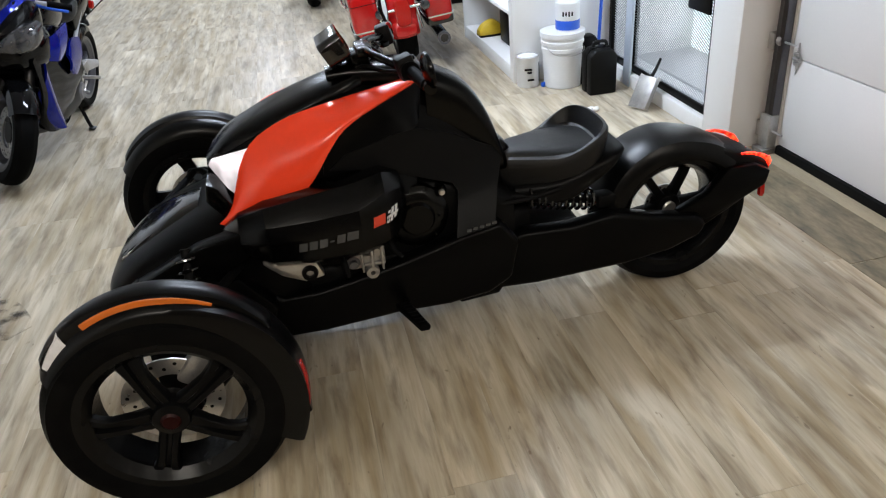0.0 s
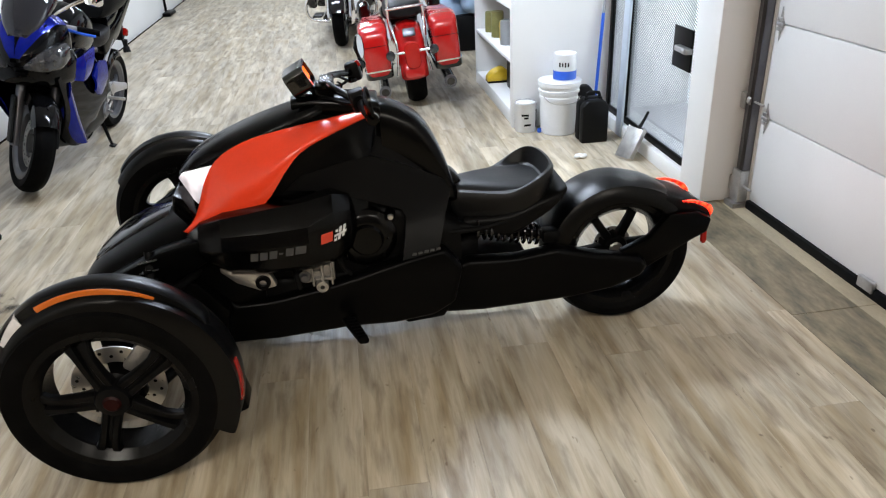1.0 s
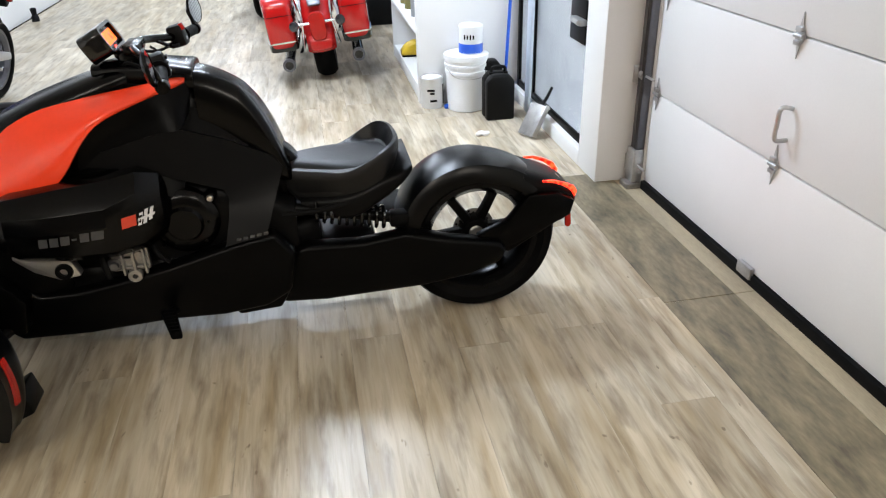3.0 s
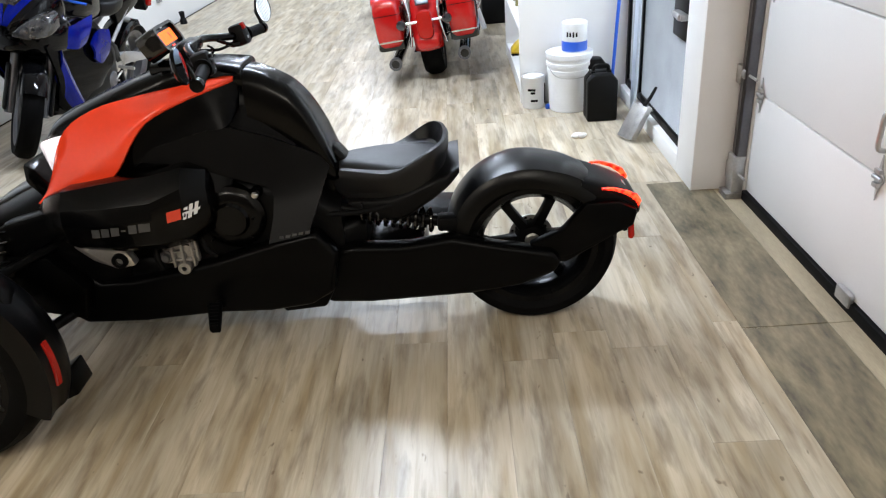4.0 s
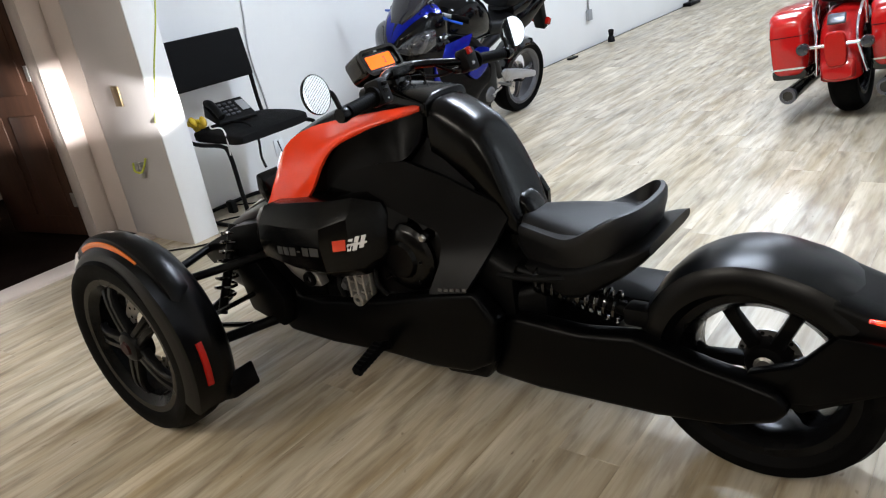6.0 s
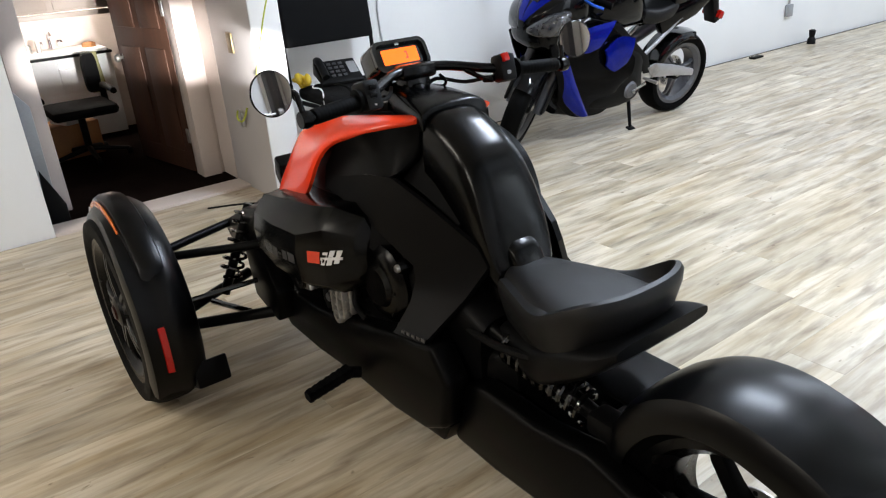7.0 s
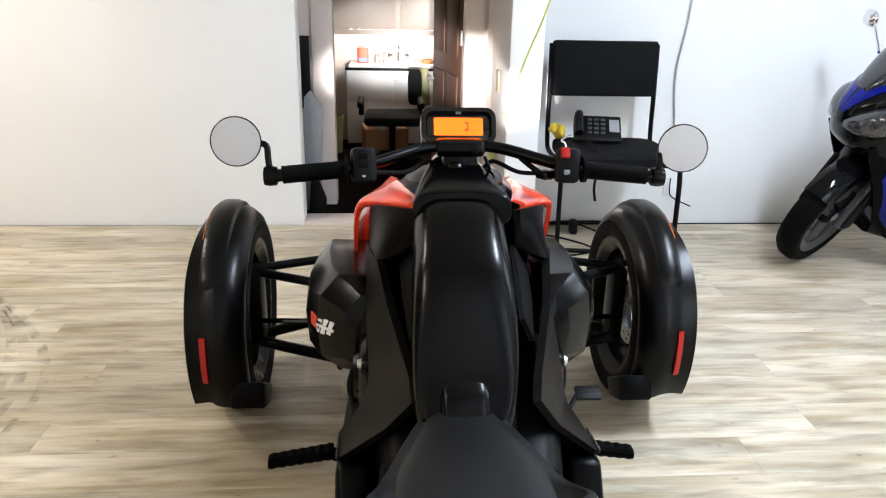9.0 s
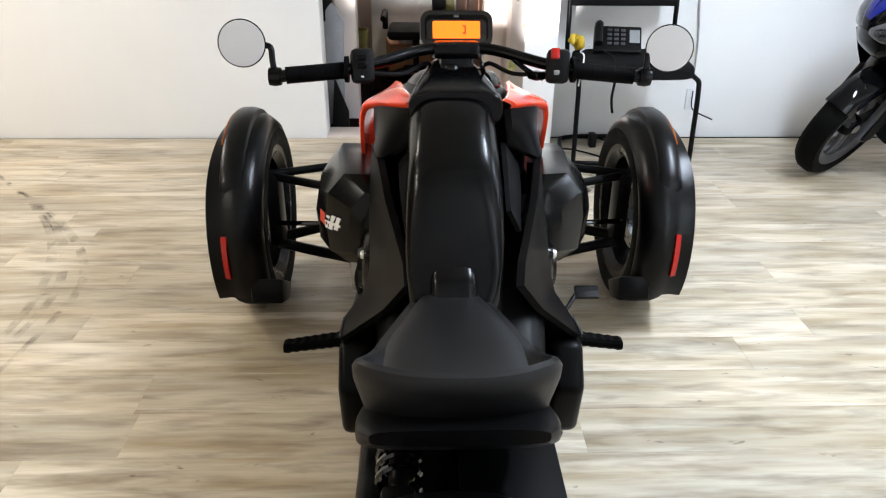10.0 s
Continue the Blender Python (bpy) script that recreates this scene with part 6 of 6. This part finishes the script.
    for s in (-1, 1):
        P("headlight", hull([(-0.905, 0.018, 0.738, 0.764, s * 0.060), (-0.868, 0.052, 0.728, 0.802, s * 0.115), (-0.78, 0.056, 0.738, 0.845, s * 0.172), (-0.68, 0.03, 0.77, 0.862, s * 0.210)], 3.2, 20), LAMPGREY, "clear headlight over a grey bowl")
        P("side_fairing", side_shell([(-0.56, 0.29), (-0.46, 0.215), (-0.32, 0.185), (-0.12, 0.195), (-0.02, 0.36)], [(-0.82, 0.69), (-0.66, 0.74), (-0.45, 0.80), (-0.2, 0.74), (0.02, 0.55)], lambda u: 0.125 + 0.06 * u, lambda u: 0.20 + 0.03 * u, 0.045, 0.012) if s < 0 else flip(side_shell([(-0.56, 0.29), (-0.46, 0.215), (-0.32, 0.185), (-0.12, 0.195), (-0.02, 0.36)], [(-0.82, 0.69), (-0.66, 0.74), (-0.45, 0.80), (-0.2, 0.74), (0.02, 0.55)], lambda u: 0.125 + 0.06 * u, lambda u: 0.20 + 0.03 * u, 0.045, 0.012)), BIKEGREY, "graphite side fairing")
        low = [(-0.68, 0.50), (-0.54, 0.32), (-0.37, 0.20)]
        high = [(-0.66, 0.66), (-0.49, 0.44), (-0.28, 0.205)]
        bl = side_shell(low, high, lambda u: 0.172 - 0.01 * u, lambda u: 0.222 - 0.03 * u, 0.030, 0.012, 12)
        P("lower_stripe", bl if s < 0 else flip(bl), BLUE, "blue lower fairing edge")
        up = side_shell([(-0.80, 0.695), (-0.68, 0.675), (-0.50, 0.645), (-0.36, 0.66)], [(-0.82, 0.725), (-0.68, 0.750), (-0.46, 0.775), (-0.22, 0.79)], lambda u: 0.13 + 0.13 * min(1, u * 1.6), lambda u: 0.14 + 0.11 * min(1, u * 1.6), 0.012, 0.012, 14)
        P("upper_stripe", up if s < 0 else flip(up), BLUE, "blue upper fairing edge")
        mid = side_shell([(-0.26, 0.55), (-0.18, 0.50), (-0.08, 0.54)], [(-0.28, 0.64), (-0.18, 0.70), (-0.04, 0.68)], lambda u: 0.262, lambda u: 0.258, 0.012, 0.014, 12)
        P("side_intake", mid if s < 0 else flip(mid), BLUE, "blue side intake")
        P("engine_cover", lathe([(0.0, s * 0.02), (0.045, s * 0.02), (0.058, s * 0.008), (0.062, -s * 0.03)], 24, pose(0.06, s * 0.195, 0.32)), GUNMETAL, "dark grey engine cover")
        P("frame_spar", prism([(-0.40, 0.80), (-0.10, 0.74), (0.20, 0.52), (0.26, 0.40), (0.18, 0.40), (0.08, 0.54), (-0.14, 0.66), (-0.40, 0.72)], s * 0.15, s * 0.185, 0.01), BLACKSTEEL, "black frame spar")
        P("swing_arm", prism([(0.22, 0.40), (0.36, 0.43), (0.52, 0.40), (0.76, 0.335), (0.76, 0.285), (0.52, 0.32), (0.30, 0.34)], s * 0.105, s * 0.14, 0.012), SILVER, "silver swing arm")
        P("foot_peg", tube([(0.20, s * 0.17, 0.37), (0.21, s * 0.29, 0.37)], 0.012, 8), STEEL)
        P("foot_plate", prism([(0.12, 0.50), (0.20, 0.50), (0.26, 0.36), (0.19, 0.33)], s * 0.165, s * 0.18, 0.005), STEEL)
        P("heel_guard", prism([(0.21, 0.44), (0.29, 0.46), (0.34, 0.40), (0.27, 0.36)], s * 0.183, s * 0.190, 0.002), CAST, "cast heel guard")
        P("gear_pedal", tube([(0.20, s * 0.20, 0.34), (0.08, s * 0.215, 0.315), (0.05, s * 0.25, 0.32)], 0.007, 8), STEEL, "thin steel foot lever")
        P("seat_rail", tube([(0.22, s * 0.12, 0.50), (0.45, s * 0.12, 0.66), (0.68, s * 0.11, 0.78)], 0.013, 8), SILVER, "silver seat rail")
        P("grip", tube([(-0.44, s * 0.22, 0.905), (-0.40, s * 0.34, 0.89)], 0.017, 12), RUBBER, "black handlebar grip")
        P("lever", tube([(-0.50, s * 0.17, 0.905), (-0.52, s * 0.26, 0.895), (-0.49, s * 0.34, 0.885)], 0.007, 8), BLUEPLAS, "blue lever")
        P("clip_on", tube([(-0.50, s * 0.10, 0.92), (-0.44, s * 0.22, 0.905)], 0.012, 8), SILVER)
        P("mirror_arm", tube([(-0.66, s * 0.16, 0.99), (-0.64, s * 0.26, 1.05), (-0.62, s * 0.33, 1.08)], 0.008, 8), CHROME)
        P("mirror", hull([(-0.65, 0.03, 1.06, 1.10, s * 0.36), (-0.62, 0.055, 1.05, 1.12, s * 0.37), (-0.60, 0.05, 1.055, 1.115, s * 0.37)], 3, 18), CHROME, "chrome mirror")
        P("tail_side", prism([(0.30, 0.72), (0.62, 0.80), (0.95, 0.93), (0.97, 0.89), (0.66, 0.70), (0.36, 0.62)], s * 0.07, s * 0.13, 0.015), BIKEBLACK)
    P("fuel_tank", hull([(-0.36, 0.10, 0.72, 0.86), (-0.28, 0.16, 0.70, 0.95), (-0.10, 0.175, 0.68, 0.99), (0.08, 0.15, 0.68, 0.92), (0.20, 0.10, 0.68, 0.80)], 2.8, 28), BIKEBLACK, "black fuel tank")
    P("rider_seat", hull([(0.14, 0.08, 0.70, 0.79), (0.28, 0.14, 0.68, 0.78), (0.45, 0.13, 0.70, 0.80), (0.50, 0.10, 0.74, 0.84)], 3.4, 24), VINYL)
    P("tail", hull([(0.44, 0.12, 0.74, 0.86), (0.65, 0.12, 0.77, 0.91), (0.88, 0.085, 0.84, 0.965), (0.99, 0.04, 0.90, 0.97)], 3.0, 24), BIKEBLACK, "black tail fairing")
    P("engine", hull([(-0.44, 0.15, 0.24, 0.62), (-0.2, 0.20, 0.19, 0.66), (0.1, 0.20, 0.2, 0.60), (0.24, 0.14, 0.26, 0.5)], 5), BLACKSTEEL, "black engine block")
    P("belly_pan", hull([(-0.54, 0.10, 0.20, 0.34), (-0.3, 0.15, 0.172, 0.30), (0.05, 0.16, 0.175, 0.30)], 3.5), BIKEBLACK)
    P("silencer", hull([(0.32, 0.05, 0.42, 0.52, 0.19), (0.50, 0.058, 0.48, 0.60, 0.20), (0.80, 0.055, 0.60, 0.72, 0.20), (0.86, 0.045, 0.63, 0.72, 0.20)], 2.2, 24), GUNMETAL, "dark silencer")
    P("rear_hugger", arc_band(rx, 0.290, lambda u: 0.312, 165, 75, [(-0.10, 0.05), (-0.08, 0.01), (0, 0), (0.08, 0.01), (0.10, 0.05)], 0.006, 18), GLOSS)
    P("plate_arm", prism([(0.86, 0.86), (0.93, 0.86), (1.04, 0.62), (0.99, 0.60)], -0.05, 0.05, 0.01), BLACKCASE)
    P("tail_light", box(0.05, 0.16, 0.05, pose(1.01, 0, 0.66, 0, 20, 0), 0.012), REDLENS, "red tail light")
    P("side_stand", tube([(0.12, -0.13, 0.28), (0.11, -0.20, 0.10), (0.10, -0.225, 0.055)], (0.014, 0.010), 8), BLACKSTEEL, "black side stand")
    P("stand_foot", box(0.06, 0.04, 0.010, pose(0.10, -0.230, 0.053, 11, 0, 0), 0.003), BLACKSTEEL)
    bag = P("luggage_bag", hull([(0.36, 0.12, 0.84, 1.02), (0.42, 0.17, 0.83, 1.12), (0.62, 0.19, 0.85, 1.16), (0.80, 0.17, 0.88, 1.14), (0.88, 0.12, 0.92, 1.06)], 3.4, 28), BLACKCASE, "black luggage roll strapped to the tail")
    return t


blue_bike = sport_bike()
set_down(blue_bike, pose(-2.905, 2.735, 0.004, 0, 0, 86) @ pose(0, 0, 0, 11, 0, 0))


def bagger(name, label, paint):
    t = thing(name, label, "motorcycle")
    P = lambda n, b, m, l="", par=None: part(n, b, m, par or t, l)  # noqa: E731
    wheel(0.275, 0.18, 0.15, 5, (0.0, 0, 0.275), -1, 0.03, 0.09, t, twin=False)
    wheel(0.285, 0.20, 0.12, 5, (-1.26, 0, 0.285), -1, 0.03, 0.11, t, twin=False)
    rf = P("rear_fender", arc_band(0.0, 0.275, lambda u: 0.315 + 0.02 * math.sin(math.pi * u), 130, -8, [(-0.10, 0.10), (-0.096, 0.04), (-0.07, 0.01), (0, -0.006), (0.07, 0.01), (0.096, 0.04), (0.10, 0.10)], 0.008, 30), paint, "painted rear fender")
    P("plate_light", hull([(0.29, 0.05, 0.33, 0.46), (0.325, 0.055, 0.31, 0.50), (0.345, 0.05, 0.32, 0.49)], 3.5, 24), REDLENS, "red tail light", rf)
    P("fender_tip", hull([(0.27, 0.08, 0.24, 0.36), (0.31, 0.085, 0.235, 0.35), (0.335, 0.07, 0.25, 0.32)], 4, 22), paint)
    P("signal_bar", tube([(0.325, -0.155, 0.43), (0.325, 0.155, 0.43)], 0.010, 10), CHROME, "chrome signal bar")
    P("emblem", box(0.012, 0.09, 0.06, pose(0.265, 0, 0.555, 0, -35, 0), 0.008), GUNMETAL, "dark fender emblem")
    for s in (-1, 1):
        P("turn_signal", lathe([(0.0, -0.03), (0.024, -0.028), (0.032, -0.01), (0.034, 0.012), (0.030, 0.022), (0.0, 0.028)], 22, pose(0.345, s * 0.155, 0.43, 0, 0, -90)), LAMPGREY, "clear round turn signal")
        bag = P("saddlebag", hull([(-0.36, 0.075, 0.33, 0.58, s * 0.25), (-0.28, 0.095, 0.30, 0.625, s * 0.25), (0.0, 0.10, 0.285, 0.635, s * 0.252), (0.22, 0.098, 0.28, 0.615, s * 0.252), (0.285, 0.088, 0.285, 0.585, s * 0.25), (0.30, 0.07, 0.30, 0.55, s * 0.25)], 4.6, 32), paint, "hard saddlebag with a chrome trim line")
        P("bag_bottom", hull([(-0.34, 0.078, 0.275, 0.33, s * 0.25), (0.0, 0.1025, 0.262, 0.325, s * 0.252), (0.23, 0.1005, 0.258, 0.322, s * 0.252), (0.292, 0.086, 0.265, 0.32, s * 0.25)], 5, 28), GLOSS, "black lower edge", bag)
        P("trim", hull([(-0.33, 0.080, 0.325, 0.333, s * 0.25), (0.0, 0.104, 0.322, 0.332, s * 0.252), (0.24, 0.102, 0.320, 0.330, s * 0.252), (0.302, 0.085, 0.320, 0.330, s * 0.25)], 5, 28), CHROME, "chrome trim line", bag)
        P("lid_seam", hull([(-0.33, 0.082, 0.496, 0.50, s * 0.25), (0.0, 0.1035, 0.497, 0.501, s * 0.252), (0.24, 0.1015, 0.497, 0.501, s * 0.252), (0.302, 0.082, 0.497, 0.501, s * 0.25)], 5, 28), SEAL, "dark lid seam", bag)
        P("lid_highlight", hull([(-0.3, 0.06, 0.50, 0.60, s * 0.25), (0.0, 0.102, 0.505, 0.640, s * 0.252), (0.22, 0.100, 0.505, 0.62, s * 0.252), (0.29, 0.06, 0.51, 0.56, s * 0.25)], 4.2, 28), paint, "", bag)
        P("guard_rail", tube([(0.24, s * 0.125, 0.26), (0.30, s * 0.098, 0.45), (0.24, s * 0.115, 0.60), (0.10, s * 0.12, 0.66)], 0.009, 10), CHROME, "chrome guard rail")
        P("rack_post", tube([(0.16, s * 0.12, 0.50), (0.20, s * 0.125, 0.66), (0.24, s * 0.11, 0.80)], 0.010, 10), CHROME)
        P("muffler", tube([(-0.75, s * 0.20, 0.20), (-0.2, s * 0.235, 0.195), (0.40, s * 0.235, 0.195)], (0.034, 0.042), 16), GLOSS, "black muffler")
        P("muffler_tip", lathe([(0.028, 0.0), (0.043, 0.0), (0.044, -0.03), (0.028, -0.03)], 22, pose(0.405, s * 0.235, 0.195, 0, 0, -90), loop=True), GUNMETAL, "dark muffler tip")
        P("fork", tube([(-1.26, s * 0.10, 0.28), (-1.05, s * 0.10, 0.78)], 0.026, 12), CHROME, "chrome fork leg")
        P("engine_guard", tube([(-0.95, s * 0.10, 0.20), (-0.98, s * 0.33, 0.24), (-1.0, s * 0.35, 0.42), (-0.98, s * 0.15, 0.55)], 0.015, 10), CHROME, "chrome engine guard")
        P("handlebar", tube([(-1.02, s * 0.02, 0.92), (-0.95, s * 0.22, 1.0), (-0.82, s * 0.36, 0.95)], 0.013, 10), CHROME)
        P("floorboard", box(0.26, 0.10, 0.02, pose(-0.82, s * 0.27, 0.25), 0.006), BLACKCASE)
        P("lower_fairing", hull([(-1.02, 0.04, 0.36, 0.62, s * 0.30), (-0.96, 0.06, 0.34, 0.66, s * 0.30), (-0.90, 0.045, 0.36, 0.62, s * 0.30)], 3.5, 18), GLOSS)
    P("rack", tube([(0.24, -0.11, 0.80), (0.27, 0.0, 0.82), (0.24, 0.11, 0.80)], 0.010, 10), CHROME, "chrome luggage rail")
    P("rack", tube([(0.05, -0.12, 0.70), (0.23, -0.12, 0.72), (0.26, 0, 0.725), (0.23, 0.12, 0.72), (0.05, 0.12, 0.70)], 0.009, 10), CHROME)
    P("passenger_seat", hull([(-0.35, 0.13, 0.60, 0.74), (-0.15, 0.15, 0.60, 0.76), (0.06, 0.13, 0.62, 0.74), (0.12, 0.08, 0.64, 0.71)], 3.4, 28), VINYL, "black stepped seat")
    P("rider_seat", hull([(-0.62, 0.12, 0.56, 0.68), (-0.48, 0.17, 0.55, 0.67), (-0.34, 0.16, 0.56, 0.70)], 3.4, 28), VINYL)
    P("fuel_tank", hull([(-1.02, 0.07, 0.68, 0.82), (-0.92, 0.14, 0.62, 0.88), (-0.76, 0.165, 0.60, 0.86), (-0.60, 0.12, 0.60, 0.76)], 2.6, 28), paint, "painted fuel tank")
    P("engine", hull([(-1.0, 0.14, 0.16, 0.50), (-0.8, 0.19, 0.14, 0.58), (-0.55, 0.18, 0.16, 0.56), (-0.42, 0.13, 0.18, 0.45)], 4), CHROME, "chrome V-twin engine")
    P("frame", tube([(-1.05, 0, 0.70), (-0.95, 0, 0.16), (-0.4, 0, 0.15), (-0.1, 0, 0.3)], 0.025, 10), BLACKSTEEL)
    P("fairing", hull([(-1.24, 0.10, 0.78, 0.98), (-1.16, 0.24, 0.76, 1.10), (-1.04, 0.30, 0.78, 1.14), (-0.98, 0.28, 0.82, 1.08)], 3, 28), paint, "painted front fairing")
    P("front_fender", arc_band(-1.26, 0.285, lambda u: 0.315, 165, 20, [(-0.085, 0.10), (-0.075, 0.02), (0, 0), (0.075, 0.02), (0.085, 0.10)], 0.006, 24), paint)
    P("side_stand", tube([(-0.7, -0.12, 0.18), (-0.72, -0.22, 0.010)], 0.012, 8), BLACKSTEEL)
    return t


red_bike = bagger("touring_motorcycle", "red touring motorcycle with hard saddlebags and chrome rails", BIKERED)
set_down(red_bike, pose(-0.38, 3.43, 0, 0, 0, -92) @ pose(0, 0, 0, 6, 0, 0) @ Matrix.Scale(1.08, 4))
dark_bike = bagger("touring_motorcycle", "dark touring motorcycle parked further down the hall", GLOSS)
set_down(dark_bike, pose(-0.80, 7.4, 0, 0, 0, 84) @ Matrix.Scale(1.10, 4))
# clutter beyond the red machine
tagged(part("white_pole", tube([(0.06, 4.9, 0.02), (-0.28, 5.2, 1.05)], 0.025, 10), WHITEPLAS), "white pole leaning beyond the motorcycle", "pole")
cl = bmesh.new()
for k in range(14):
    bmesh.ops.create_icosphere(cl, subdivisions=2, radius=rg.uniform(0.12, 0.22), matrix=pose(0.35 + rg.uniform(-0.25, 0.3), 5.5 + rg.uniform(-0.3, 0.4), 0.55 + rg.uniform(-0.3, 0.35)) @ Matrix.Diagonal((1, 1, 0.8, 1)))
tagged(part("dust_sheet", cl, BLUECLOTH), "pale blue cloth heaped over stored goods", "cloth")
tagged(part("stored_crate", span(0.05, 0.75, 5.2, 5.9, 0.0, 0.36, 0.02), BLACKCASE), "black crate under the cloth", "crate")
tagged(part("stored_box", box(0.4, 0.4, 0.5, pose(0.1, 6.5, 0.25, 0, 0, 20), 0.01), ORANGEBOX), "brown carton in the hall", "carton")

# ---------- marks on the floor ----------


def floor_mark(name, label, pts, width, material):
    line = smooth_line(pts, 6)
    rows = []
    for k, p in enumerate(line):
        d = (line[min(k + 1, len(line) - 1)] - line[max(k - 1, 0)]).normalized()
        q = Vector((-d.y, d.x, 0)) * width * (0.35 + 0.65 * math.sin(math.pi * (k + 0.5) / len(line)))
        rows.append([p - q, p, p + q])
    return tagged(part(name, skin(bmesh.new(), rows, closed_ring=False, caps=False), material), label, "mark", kind="structure")


floor_mark("floor_stain", "dark dirt smudge on the plank floor", [(-2.95, 0.82, 0.0016), (-2.70, 0.60, 0.0016), (-2.48, 0.36, 0.0016)], 0.12, DIRT)
for o in (0.0, 0.05, 0.12):
    floor_mark("tyre_mark", "curved brown tyre mark on the plank floor", [(-3.0 + o, -2.30 + o, 0.0014), (-2.44 + o * 0.7, -1.80 + o, 0.0014), (-2.0, -1.55 + o, 0.0014), (-1.55 - o, -1.45 + o, 0.0014), (-1.1, -1.5 + o, 0.0014)], 0.018, SCUFF)

# ---------- floor planks, each a piece of its own near the vehicle ----------
PW, PL = 0.18, 1.22
plank_bm = bmesh.new()
box(PW - 0.0005, PL - 0.0005, 0.006, pose(0, 0, -0.003), 0.0004, 1, bm=plank_bm)
plank_me = bpy.data.meshes.new("plank")
plank_bm.to_mesh(plank_me)
plank_bm.free()
plank_me.materials.append(PLANK)
rest_v, rest_f = [], []
rng = random.Random(4)
row = 0
x = -3.55
while x < 0.80 + PW:
    shift = rng.uniform(0, PL)
    y = YB - shift
    while y < YF:
        yc = y + PL / 2
        limit = 0.68 if yc < 0.2 else (0.84 if yc < 2.45 else 1.0)
        if x + PW * 0.5 < limit + 0.10:
            if -2.6 < yc < 3.6 and x > -3.56:
                ob = new("plank", plank_me)
                ob.matrix_world = pose(x + PW / 2, yc, rng.uniform(-0.0003, 0.0003))
                ob.parent = floor
            else:
                k = len(rest_v)
                a, b, c, d = x + 0.0003, x + PW - 0.0003, max(y + 0.0003, YB), min(y + PL - 0.0003, YF)
                rest_v += [(a, c, 0), (b, c, 0), (b, d, 0), (a, d, 0), (a, c, -0.006), (b, c, -0.006), (b, d, -0.006), (a, d, -0.006)]
                rest_f += [(k, k + 1, k + 2, k + 3), (k, k + 4, k + 5, k + 1), (k + 1, k + 5, k + 6, k + 2), (k + 2, k + 6, k + 7, k + 3), (k + 3, k + 7, k + 4, k)]
        y += PL
    x += PW
me = bpy.data.meshes.new("far_planks")
me.from_pydata(rest_v, [], rest_f)
me.materials.append(PLANK)
far = new("far_planks", me)
far.parent = floor
tagged(far, kind="stuff")
